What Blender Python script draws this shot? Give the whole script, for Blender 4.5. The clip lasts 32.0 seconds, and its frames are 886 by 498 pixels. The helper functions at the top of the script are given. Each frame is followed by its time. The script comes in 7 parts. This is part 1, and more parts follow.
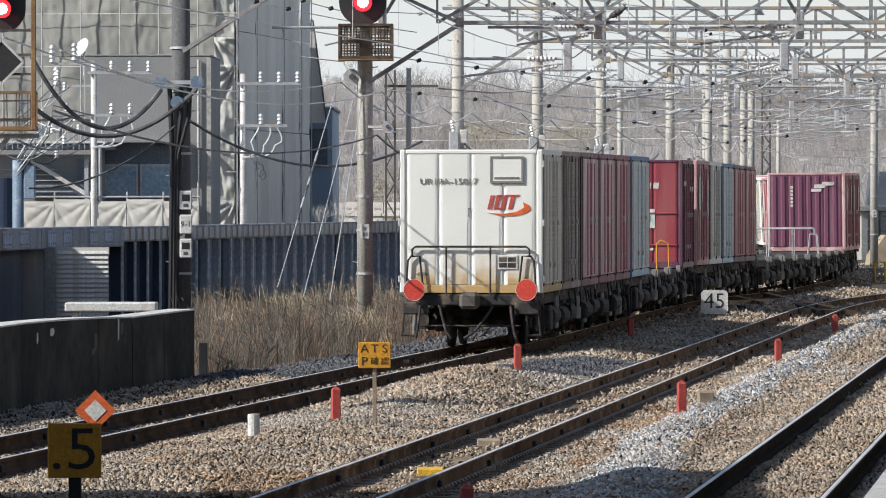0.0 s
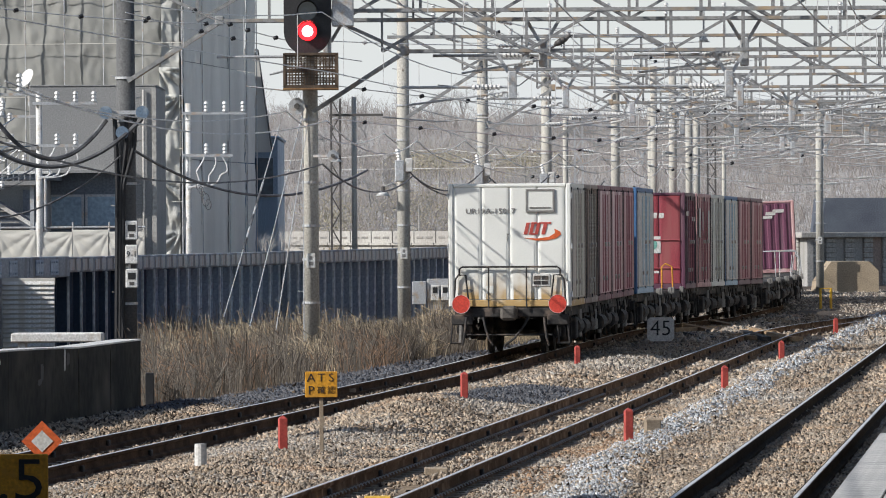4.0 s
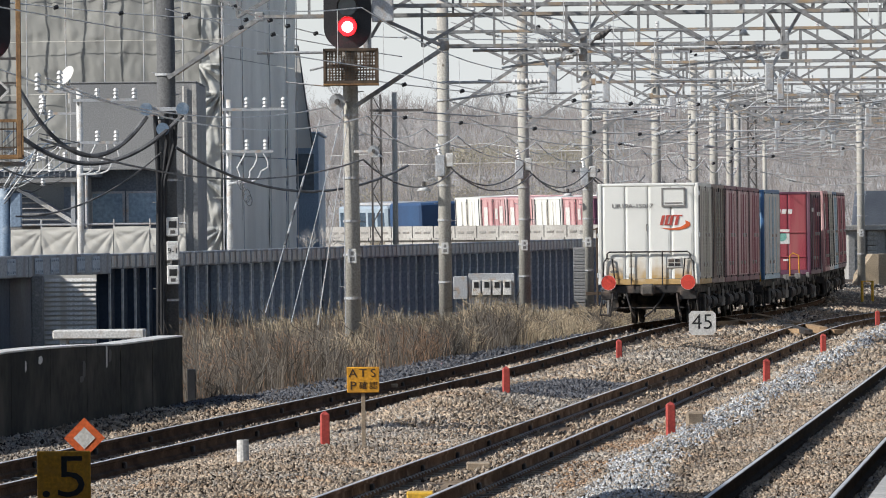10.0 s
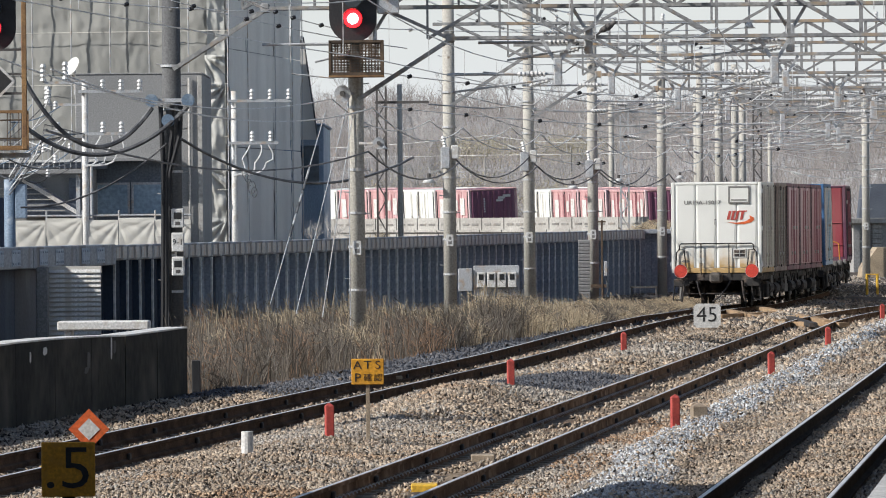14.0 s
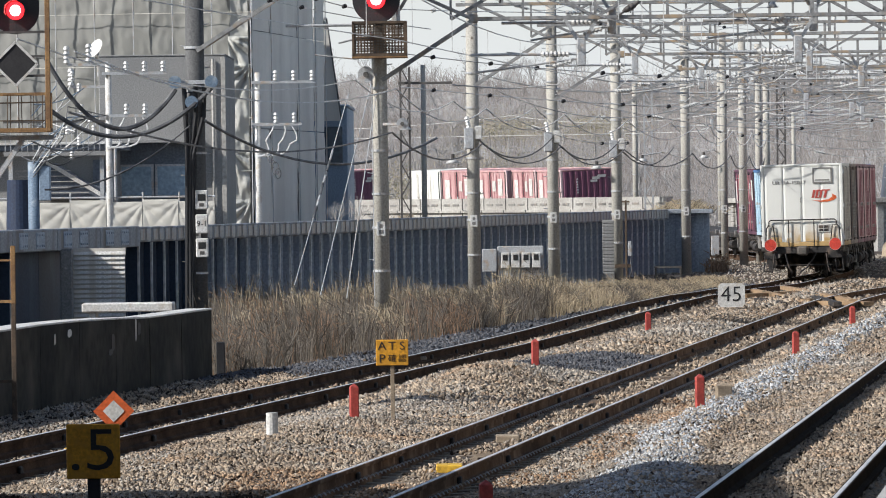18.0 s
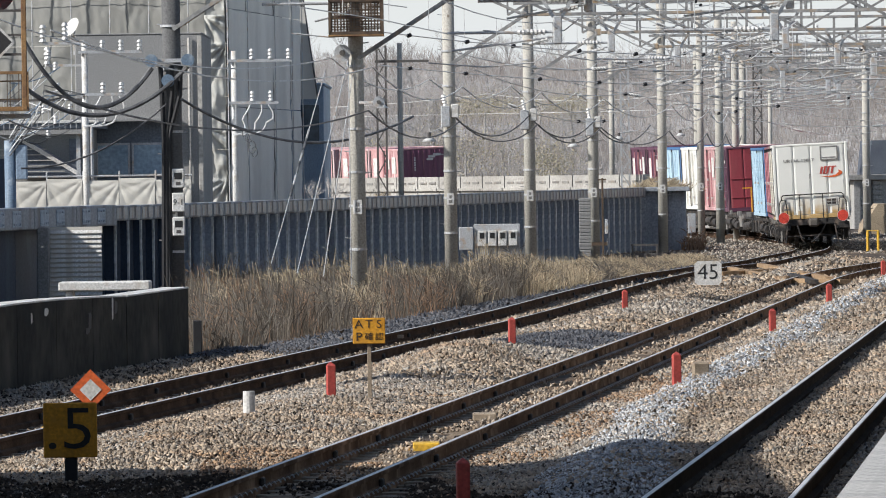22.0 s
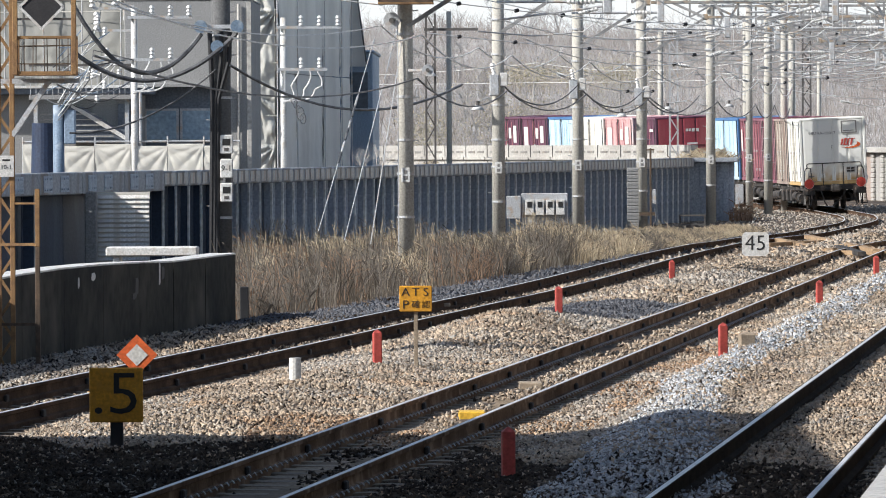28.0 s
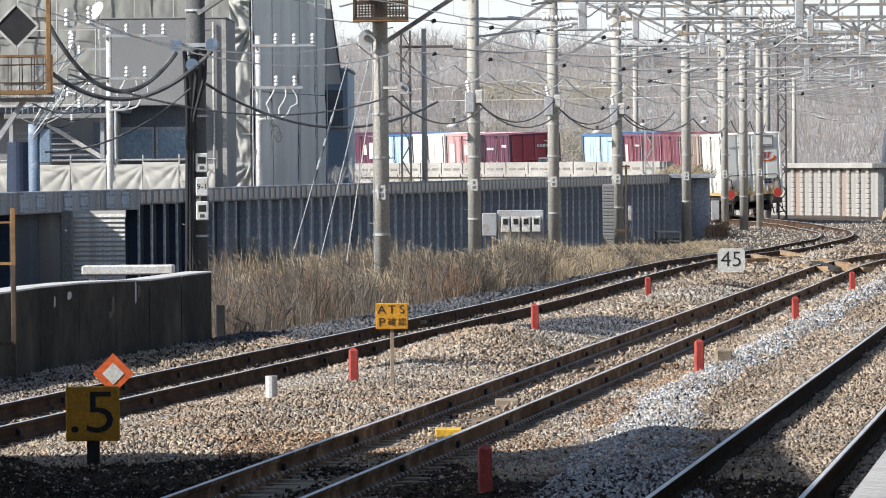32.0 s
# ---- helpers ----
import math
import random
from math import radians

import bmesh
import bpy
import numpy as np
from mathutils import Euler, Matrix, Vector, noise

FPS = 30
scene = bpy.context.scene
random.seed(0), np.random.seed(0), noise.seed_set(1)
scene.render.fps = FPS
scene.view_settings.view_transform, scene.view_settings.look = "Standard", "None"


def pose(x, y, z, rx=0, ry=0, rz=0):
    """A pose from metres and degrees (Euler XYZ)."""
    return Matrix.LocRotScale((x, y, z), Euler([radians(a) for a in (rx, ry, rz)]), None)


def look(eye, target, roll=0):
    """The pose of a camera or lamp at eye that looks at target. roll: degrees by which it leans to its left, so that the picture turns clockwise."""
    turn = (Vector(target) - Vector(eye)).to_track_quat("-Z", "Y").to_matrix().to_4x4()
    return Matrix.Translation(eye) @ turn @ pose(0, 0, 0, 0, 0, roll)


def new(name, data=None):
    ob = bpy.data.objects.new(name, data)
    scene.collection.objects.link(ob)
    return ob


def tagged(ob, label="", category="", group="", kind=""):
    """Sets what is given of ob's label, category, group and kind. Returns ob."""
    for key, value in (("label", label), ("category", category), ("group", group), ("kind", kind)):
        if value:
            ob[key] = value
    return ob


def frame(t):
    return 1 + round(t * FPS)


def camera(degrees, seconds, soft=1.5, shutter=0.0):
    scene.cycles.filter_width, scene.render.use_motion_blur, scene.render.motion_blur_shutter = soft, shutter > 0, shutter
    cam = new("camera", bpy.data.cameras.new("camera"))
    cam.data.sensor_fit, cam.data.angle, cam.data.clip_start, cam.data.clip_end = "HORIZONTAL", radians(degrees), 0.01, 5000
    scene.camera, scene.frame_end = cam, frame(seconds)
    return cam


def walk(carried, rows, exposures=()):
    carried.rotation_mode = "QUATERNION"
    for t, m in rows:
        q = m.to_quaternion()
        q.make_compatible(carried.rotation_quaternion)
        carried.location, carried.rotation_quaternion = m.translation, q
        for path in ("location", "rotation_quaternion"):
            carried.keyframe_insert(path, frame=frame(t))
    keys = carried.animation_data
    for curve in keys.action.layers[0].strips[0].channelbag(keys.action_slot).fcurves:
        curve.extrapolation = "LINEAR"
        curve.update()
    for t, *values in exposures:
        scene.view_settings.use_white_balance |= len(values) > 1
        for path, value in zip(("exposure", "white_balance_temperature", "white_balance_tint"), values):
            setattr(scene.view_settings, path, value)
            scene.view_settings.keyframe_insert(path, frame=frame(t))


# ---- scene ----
cam = camera(8.384, 32.0, soft=1.0)
EYE = Vector((0.0, 0.0, 2.71))
# seconds, tangent of the turn to the right, tangent of the dip, roll in degrees
SWAY = [
    (0.0, -0.00505, 0.00858, -0.04),
    (0.5, -0.00505, 0.00766, -0.07),
    (1.0, -0.00378, 0.00704, -0.02),
    (1.5, -0.00244, 0.00541, -0.08),
    (2.0, -0.00192, 0.00428, -0.07),
    (2.5, -0.00051, 0.00391, -0.20),
    (3.0, 0.00124, 0.00375, -0.25),
    (3.5, 0.00353, 0.00389, -0.32),
    (5.5, 0.00370, 0.00343, -0.41),
    (6.0, 0.00411, 0.00322, -0.52),
    (6.5, 0.00392, 0.00358, -0.44),
    (7.0, 0.00325, 0.00361, -0.43),
    (7.5, 0.00216, 0.00332, -0.44),
    (8.0, 0.00098, 0.00348, -0.43),
    (8.5, 0.00041, 0.00440, -0.37),
    (9.0, -0.00001, 0.00457, -0.51),
    (9.5, -0.00156, 0.00509, -0.51),
    (10.0, -0.00291, 0.00466, -0.65),
    (10.5, -0.00382, 0.00369, -0.51),
    (11.0, -0.00457, 0.00335, -0.63),
    (11.5, -0.00455, 0.00342, -0.66),
    (12.0, -0.00524, 0.00414, -0.70),
    (12.5, -0.00481, 0.00455, -0.59),
    (13.0, -0.00496, 0.00478, -0.53),
    (13.5, -0.00396, 0.00536, -0.54),
    (15.5, -0.00417, 0.00731, -0.44),
    (16.0, -0.00536, 0.00754, -0.64),
    (16.5, -0.00819, 0.00760, -0.68),
    (17.0, -0.00822, 0.00839, -0.59),
    (17.5, -0.00838, 0.00883, -0.63),
    (18.0, -0.00775, 0.00913, -0.73),
    (18.5, -0.00755, 0.00932, -0.80),
    (19.0, -0.00715, 0.00939, -0.78),
    (19.5, -0.00588, 0.00956, -0.80),
    (20.0, -0.00540, 0.00974, -0.83),
    (20.5, -0.00471, 0.01025, -0.81),
    (21.0, -0.00402, 0.01101, -0.79),
    (21.5, -0.00428, 0.01274, -0.75),
    (22.0, -0.00394, 0.01279, -0.81),
    (22.5, -0.00361, 0.01332, -0.73),
    (23.0, -0.00352, 0.01379, -0.65),
    (23.5, -0.00438, 0.01439, -0.83),
    (24.0, -0.00581, 0.01499, -0.78),
    (24.5, -0.00780, 0.01571, -0.73),
    (25.0, -0.00789, 0.01615, -0.73),
    (25.5, -0.00832, 0.01665, -0.72),
    (26.0, -0.00911, 0.01714, -0.76),
    (26.5, -0.01110, 0.01787, -0.66),
    (28.5, -0.01141, 0.01796, -0.23),
    (29.0, -0.01165, 0.01785, -0.25),
    (29.5, -0.01138, 0.01763, -0.34),
    (30.0, -0.01099, 0.01645, -0.40),
    (30.5, -0.01056, 0.01608, -0.56),
    (31.0, -0.00918, 0.01569, -0.57),
    (31.5, -0.00859, 0.01556, -0.51),
    (32.0, -0.00782, 0.01511, -0.50),
]
walk(cam, [(t, look(EYE, EYE + Vector((a, 1.0, -b)) * 100.0, r)) for t, a, b, r in SWAY],
     exposures=[(0.0, 0.21), (6.0, 0.12), (13.0, 0.15), (20.0, 0.20), (23.0, 0.21), (24.0, 0.36), (26.0, 0.46), (29.0, 0.52), (32.0, 0.48)])

# ---- light ----
SUN_AZ, SUN_EL = radians(-113.0), radians(34.0)      # azimuth from +y towards +x
to_sun = Vector((math.sin(SUN_AZ) * math.cos(SUN_EL), math.cos(SUN_AZ) * math.cos(SUN_EL), math.sin(SUN_EL)))
world = bpy.data.worlds.new("world")
scene.world = world
world.use_nodes = True
sky = world.node_tree.nodes.new("ShaderNodeTexSky")
sky.sky_type, sky.sun_disc = "NISHITA", False
sky.sun_elevation, sky.sun_rotation = SUN_EL, SUN_AZ
sky.air_density, sky.dust_density, sky.ozone_density = 1.0, 1.0, 1.0
wn, wl = world.node_tree.nodes, world.node_tree.links
back = wn["Background"]
back.inputs["Strength"].default_value = 0.115
wl.new(sky.outputs[0], back.inputs["Color"])
# pale winter haze that thickens towards the horizon all round
haze = wn.new("ShaderNodeBackground")
haze.inputs["Color"].default_value, haze.inputs["Strength"].default_value = (0.90, 0.945, 1.0, 1.0), 0.84
where = wn.new("ShaderNodeTexCoord")
split = wn.new("ShaderNodeSeparateXYZ")
wl.new(where.outputs["Generated"], split.inputs[0])
down = wn.new("ShaderNodeMath")
down.operation, down.use_clamp = "SUBTRACT", True
down.inputs[0].default_value = 1.0
wl.new(split.outputs[2], down.inputs[1])
thick = wn.new("ShaderNodeMath")
thick.operation = "POWER"
wl.new(down.outputs[0], thick.inputs[0])
thick.inputs[1].default_value = 12.0
both = wn.new("ShaderNodeMixShader")
wl.new(thick.outputs[0], both.inputs[0])
wl.new(back.outputs[0], both.inputs[1])
wl.new(haze.outputs[0], both.inputs[2])
wl.new(both.outputs[0], wn["World Output"].inputs["Surface"])
sun = new("sun", bpy.data.lights.new("sun", "SUN"))
sun.data.energy, sun.data.angle, sun.data.color = 4.85, radians(0.5), (0.99, 0.968, 0.932)
sun.matrix_world = look(to_sun * 200, (0, 0, 0))


# ---- materials ----
def mat(name, a, b=None, rough=0.7, metal=0.0, scale=3.0, fine=40.0, bump=0.15, stain=None, grit=0.25,
        streak=False, island=0.0, rand=0.0, spec=0.4):
    """A surface of two colours mixed by coarse noise, with fine grain, optional stains and relief."""
    m = bpy.data.materials.new(name)
    m.use_nodes = True
    nt = m.node_tree
    n, l = nt.nodes, nt.links
    p = n["Principled BSDF"]
    p.inputs["Roughness"].default_value, p.inputs["Metallic"].default_value = rough, metal
    p.inputs["Specular IOR Level"].default_value = spec
    b = b or tuple(min(1.0, c * 0.72) for c in a)
    tc = n.new("ShaderNodeTexCoord")
    mp = n.new("ShaderNodeMapping")
    l.new(tc.outputs["Object"], mp.inputs[0])
    mp.inputs["Scale"].default_value = (1, 1, 0.15) if streak else (1, 1, 1)
    big = n.new("ShaderNodeTexNoise")
    big.inputs["Scale"].default_value, big.inputs["Detail"].default_value = scale, 6.0
    l.new(mp.outputs[0], big.inputs["Vector"])
    ramp = n.new("ShaderNodeValToRGB")
    ramp.color_ramp.elements[0].position, ramp.color_ramp.elements[1].position = 0.35, 0.66
    ramp.color_ramp.elements[0].color, ramp.color_ramp.elements[1].color = (*b, 1), (*a, 1)
    l.new(big.outputs[0], ramp.inputs[0])
    col = ramp.outputs[0]
    small = n.new("ShaderNodeTexNoise")
    small.inputs["Scale"].default_value, small.inputs["Detail"].default_value = fine, 3.0
    l.new(tc.outputs["Object"], small.inputs["Vector"])

    def mixed(kind, fac, c1, c2):
        x = n.new("ShaderNodeMix")
        x.data_type, x.blend_type = "RGBA", kind
        for sock, v in ((x.inputs[0], fac), (x.inputs[6], c1), (x.inputs[7], c2)):
            if hasattr(v, "is_linked"):
                l.new(v, sock)
            else:
                sock.default_value = v
        return x.outputs[2]
    grain = n.new("ShaderNodeValToRGB")
    grain.color_ramp.elements[0].position, grain.color_ramp.elements[1].position = 0.3, 0.7
    grain.color_ramp.elements[0].color = (1 - grit * 1.6, 1 - grit * 1.6, 1 - grit * 1.6, 1)
    l.new(small.outputs[0], grain.inputs[0])
    col = mixed("MULTIPLY", 1.0, col, grain.outputs[0])
    if stain:
        sn = n.new("ShaderNodeTexNoise")
        sn.inputs["Scale"].default_value, sn.inputs["Detail"].default_value = scale * 2.3, 8.0
        l.new(mp.outputs[0], sn.inputs["Vector"])
        sr = n.new("ShaderNodeValToRGB")
        sr.color_ramp.elements[0].position, sr.color_ramp.elements[1].position = 0.52, 0.7
        l.new(sn.outputs[0], sr.inputs[0])
        col = mixed("MIX", sr.outputs[0], col, (*stain, 1))
    if island or rand:
        src = n.new("ShaderNodeNewGeometry").outputs["Random Per Island"] if island else n.new("ShaderNodeObjectInfo").outputs["Random"]
        w = island or rand
        rr = n.new("ShaderNodeValToRGB")
        rr.color_ramp.elements[0].color = (1 - w, 1 - w, 1 - w * 0.95, 1)
        rr.color_ramp.elements[1].color = (1 + w * 0.5, 1 + w * 0.45, 1 + w * 0.4, 1)
        if island:
            for pos, f, warm in ((0.3, 1 - w * 0.45, 1.08), (0.55, 1.0, 0.94), (0.8, 1 + w * 0.2, 1.05)):
                e = rr.color_ramp.elements.new(pos)
                e.color = (f * warm, f, f / warm, 1)
        l.new(src, rr.inputs[0])
        col = mixed("MULTIPLY", 1.0, col, rr.outputs[0])
    l.new(col, p.inputs["Base Color"])
    if bump:
        bn = n.new("ShaderNodeBump")
        bn.inputs["Strength"].default_value, bn.inputs["Distance"].default_value = bump, 0.02
        l.new(small.outputs[0], bn.inputs["Height"])
        l.new(bn.outputs[0], p.inputs["Normal"])
    return m


def rusted(name):
    """White paint with rust that creeps up from the bottom edge in ragged tongues."""
    m = mat(name, (0.77, 0.765, 0.715), (0.70, 0.695, 0.645), 0.6, 0, 0.7, 40, 0.04, grit=0.05)
    n, l = m.node_tree.nodes, m.node_tree.links
    p = n["Principled BSDF"]
    paint = p.inputs["Base Color"].links[0].from_socket
    tc, sp = n.new("ShaderNodeTexCoord"), n.new("ShaderNodeSeparateXYZ")
    l.new(tc.outputs["Object"], sp.inputs[0])
    ns = n.new("ShaderNodeTexNoise")
    ns.inputs["Scale"].default_value, ns.inputs["Detail"].default_value = 3.1, 7.0
    l.new(tc.outputs["Object"], ns.inputs["Vector"])
    up = n.new("ShaderNodeMath")
    up.operation = "MULTIPLY_ADD"
    l.new(sp.outputs[2], up.inputs[0])
    up.inputs[1].default_value, up.inputs[2].default_value = -0.95, 0.62
    add = n.new("ShaderNodeMath")
    add.operation = "ADD"
    l.new(up.outputs[0], add.inputs[0])
    l.new(ns.outputs[0], add.inputs[1])
    rp = n.new("ShaderNodeValToRGB")
    rp.color_ramp.elements[0].position, rp.color_ramp.elements[1].position = 0.42, 0.98
    e = rp.color_ramp.elements.new(0.75)
    e.color = (0.45, 0.45, 0.45, 1)
    l.new(add.outputs[0], rp.inputs[0])
    mx = n.new("ShaderNodeMix")
    mx.data_type = "RGBA"
    l.new(rp.outputs[0], mx.inputs[0])
    l.new(paint, mx.inputs[6])
    mx.inputs[7].default_value = (0.47, 0.31, 0.13, 1)
    l.new(mx.outputs[2], p.inputs["Base Color"])
    return m


def glow(name, c, power):
    m = bpy.data.materials.new(name)
    m.use_nodes = True
    p = m.node_tree.nodes["Principled BSDF"]
    p.inputs["Base Color"].default_value = (*c, 1)
    p.inputs["Emission Color"].default_value = (*c, 1)
    p.inputs["Emission Strength"].default_value = power
    return m


BALLAST = mat("ballast", (0.55, 0.455, 0.35), (0.31, 0.25, 0.188), 0.95, 0, 0.45, 30, 0.3, stain=(0.42, 0.30, 0.20), island=0.6, spec=0.2)
SAND = mat("sandy_track_bed", (0.40, 0.305, 0.21), (0.24, 0.18, 0.125), 0.95, 0, 0.7, 22, 0.5, stain=(0.17, 0.13, 0.10), grit=0.4, spec=0.1)
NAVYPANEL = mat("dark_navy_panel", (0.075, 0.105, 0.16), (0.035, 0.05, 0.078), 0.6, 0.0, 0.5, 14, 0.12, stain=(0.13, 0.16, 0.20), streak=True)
GREYSTONE = mat("grey_ballast", (0.52, 0.465, 0.395), (0.34, 0.305, 0.26), 0.95, 0, 0.6, 30, 0.3, stain=(0.38, 0.32, 0.25), island=0.6, spec=0.2)
DARKSTONE = mat("dark_and_shadow_ballast", (0.165, 0.17, 0.185), (0.10, 0.105, 0.118), 0.95, 0, 0.6, 30, 0.3, island=0.35, spec=0.2)
SOOTSHADESTONE = mat("soot_and_shade_ballast", (0.10, 0.078, 0.058), (0.04, 0.031, 0.024), 0.95, 0, 0.6, 30, 0.3, island=0.8, spec=0.1)
RUSTSTONE = mat("rusty_ballast", (0.44, 0.30, 0.19), (0.24, 0.15, 0.095), 0.95, 0, 0.7, 30, 0.3, stain=(0.32, 0.22, 0.15), island=0.75, spec=0.2)
NEWSTONE = mat("new_ballast", (0.66, 0.675, 0.68), (0.40, 0.42, 0.435), 0.9, 0, 0.8, 30, 0.3, island=0.7, spec=0.2)
EARTH = mat("earth", (0.12, 0.095, 0.075), (0.065, 0.052, 0.042), 0.95, 0, 0.25, 9, 0.6, stain=(0.20, 0.13, 0.08), spec=0.2)
RAIL = mat("rusty_rail_steel", (0.15, 0.096, 0.066), (0.07, 0.045, 0.032), 0.9, 0.0, 2, 40, 0.2, spec=0.03)
RAILTOP = mat("polished_rail_head", (0.86, 0.85, 0.83), (0.70, 0.68, 0.66), 0.5, 0.35, 1.5, 60, 0.05)
RAILBROWN = mat("brown_rail_steel", (0.27, 0.175, 0.115), (0.12, 0.076, 0.05), 0.9, 0.0, 1.2, 40, 0.2, stain=(0.34, 0.235, 0.16), spec=0.03)
RAILDARK = mat("dark_rail_steel", (0.055, 0.04, 0.03), (0.03, 0.023, 0.018), 0.9, 0.0, 2, 40, 0.2, spec=0.03)
SLEEPER = mat("concrete_sleeper", (0.34, 0.27, 0.20), (0.22, 0.17, 0.125), 0.9, 0, 3, 40, 0.3, rand=0.3)
CONCRETE = mat("weathered_concrete", (0.062, 0.061, 0.049), (0.03, 0.03, 0.025), 0.9, 0, 1.1, 18, 0.25, stain=(0.14, 0.13, 0.11), streak=True)
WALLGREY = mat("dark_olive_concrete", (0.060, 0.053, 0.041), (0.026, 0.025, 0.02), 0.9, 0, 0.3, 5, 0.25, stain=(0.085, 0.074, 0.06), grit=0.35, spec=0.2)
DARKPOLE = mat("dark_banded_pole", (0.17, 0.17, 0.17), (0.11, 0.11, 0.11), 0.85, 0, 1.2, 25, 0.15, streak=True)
POLE = mat("concrete_pole", (0.57, 0.54, 0.475), (0.46, 0.435, 0.385), 0.85, 0, 1.2, 25, 0.15, stain=(0.37, 0.345, 0.30), streak=True)
PALEWALL = mat("pale_concrete", (0.52, 0.50, 0.46), (0.38, 0.36, 0.33), 0.9, 0, 0.5, 12, 0.2, stain=(0.33, 0.31, 0.28), streak=True)
DULLPANEL = mat("dull_grey_panel", (0.48, 0.465, 0.44), (0.36, 0.35, 0.33), 0.9, 0, 0.6, 12, 0.2, stain=(0.28, 0.265, 0.245), streak=True)
OLDPANEL = mat("pinkish_old_panel", (0.44, 0.35, 0.30), (0.34, 0.26, 0.22), 0.9, 0, 0.6, 12, 0.2, streak=True)
STEEL = mat("galvanised_steel", (0.60, 0.61, 0.62), (0.47, 0.48, 0.49), 0.55, 0.2, 2, 30, 0.1, stain=(0.42, 0.33, 0.25))
GANTRY = mat("gantry_steel", (0.40, 0.395, 0.38), (0.25, 0.25, 0.25), 0.7, 0.1, 0.8, 12, 0.1, stain=(0.42, 0.30, 0.18))
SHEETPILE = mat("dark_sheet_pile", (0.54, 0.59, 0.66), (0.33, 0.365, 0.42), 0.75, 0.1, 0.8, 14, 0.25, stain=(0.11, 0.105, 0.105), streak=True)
FENCEPAINT = mat("grey_blue_beam", (0.47, 0.50, 0.54), (0.34, 0.365, 0.395), 0.7, 0.1, 0.8, 18, 0.2, stain=(0.20, 0.18, 0.165), streak=True)
PLATE = mat("pale_blue_plate", (0.56, 0.65, 0.74), (0.42, 0.50, 0.59), 0.65, 0.1, 4, 30, 0.15, stain=(0.30, 0.35, 0.42))
SHEET = mat("scaffold_sheet", (0.31, 0.306, 0.28), (0.25, 0.248, 0.228), 0.8, 0, 0.35, 60, 0.05, grit=0.1)
# paler than the front sheets: light through the mesh put into the colour
SHEETSIDE = mat("lightened_mesh_sheet", (0.76, 0.735, 0.68), (0.60, 0.58, 0.54), 0.75, 0, 0.5, 60, 0.05, grit=0.1, streak=True)
SHEETLOOSE = mat("loose_olive_sheet", (0.50, 0.495, 0.455), (0.40, 0.395, 0.365), 0.8, 0, 0.5, 50, 0.05, grit=0.1)
SHEETPALE = mat("pale_sheet", (0.66, 0.635, 0.565), (0.57, 0.545, 0.485), 0.8, 0, 0.5, 50, 0.05, grit=0.1)
DARKBLUE = mat("blue_grey_cladding", (0.33, 0.43, 0.54), (0.25, 0.33, 0.43), 0.6, 0, 0.5, 20, 0.1)
WINDOWBLUE = mat("blue_tinted_window", (0.38, 0.50, 0.60), (0.29, 0.40, 0.50), 0.2, 0, 0.8, 10, 0)
BLUEPIPE = mat("pale_blue_paint", (0.18, 0.25, 0.335), (0.14, 0.20, 0.275), 0.6, 0, 2, 30, 0.1, stain=(0.30, 0.345, 0.39))
NAVY = mat("navy_plastic", (0.03, 0.05, 0.10), (0.022, 0.036, 0.075), 0.5, 0, 1, 20, 0.05)
HOUSEWALL = mat("grey_house_wall", (0.345, 0.34, 0.33), (0.29, 0.287, 0.28), 0.85, 0, 0.6, 30, 0.15)
SLATE = mat("slate_blue_render", (0.19, 0.215, 0.25), (0.15, 0.17, 0.20), 0.8, 0, 0.6, 20, 0.1)
ROOF = mat("slate_roof", (0.13, 0.15, 0.18), (0.09, 0.1, 0.13), 0.7, 0, 0.7, 20, 0.2)
GLASS = mat("dark_window_glass", (0.08, 0.12, 0.17), (0.05, 0.08, 0.11), 0.08, 0, 0.5, 5, 0, spec=0.8)
BLACK = mat("black_rubber", (0.025, 0.025, 0.028), (0.015, 0.015, 0.017), 0.6, 0, 3, 30, 0.1)
CABLE = mat("dark_cable", (0.20, 0.20, 0.20), (0.06, 0.06, 0.065), 0.6, 0, 3, 30, 0.1)
WIRE = mat("pale_wire", (0.86, 0.855, 0.84), (0.70, 0.695, 0.68), 0.5, 0.0, 1, 10, 0)
PORCELAIN = mat("porcelain", (0.74, 0.735, 0.715), (0.58, 0.57, 0.55), 0.3, 0, 4, 30, 0)
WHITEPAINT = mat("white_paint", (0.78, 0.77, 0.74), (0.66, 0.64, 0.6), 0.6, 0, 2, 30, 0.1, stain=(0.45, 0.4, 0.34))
REDPAINT = mat("red_paint", (0.62, 0.10, 0.075), (0.45, 0.07, 0.055), 0.65, 0, 3, 30, 0.15, stain=(0.33, 0.07, 0.05))
ORANGE = mat("orange_red_paint", (0.80, 0.16, 0.04), (0.68, 0.12, 0.03), 0.6, 0, 3, 30, 0.1)
YELLOW = mat("yellow_paint", (0.76, 0.36, 0.025), (0.64, 0.29, 0.022), 0.6, 0, 4, 30, 0.1, stain=(0.52, 0.25, 0.03))
BRIGHTYELLOW = mat("bright_yellow_paint", (0.85, 0.52, 0.05), (0.72, 0.42, 0.05), 0.6, 0, 4, 30, 0.1)
INK = mat("black_lettering", (0.02, 0.02, 0.02), (0.03, 0.03, 0.03), 0.7, 0, 4, 30, 0)
WOOD = mat("weathered_wood", (0.42, 0.34, 0.25), (0.30, 0.23, 0.16), 0.9, 0, 3, 60, 0.25)
TIMBER = mat("orange_brown_timber", (0.50, 0.34, 0.20), (0.34, 0.22, 0.12), 0.9, 0, 2, 40, 0.25)
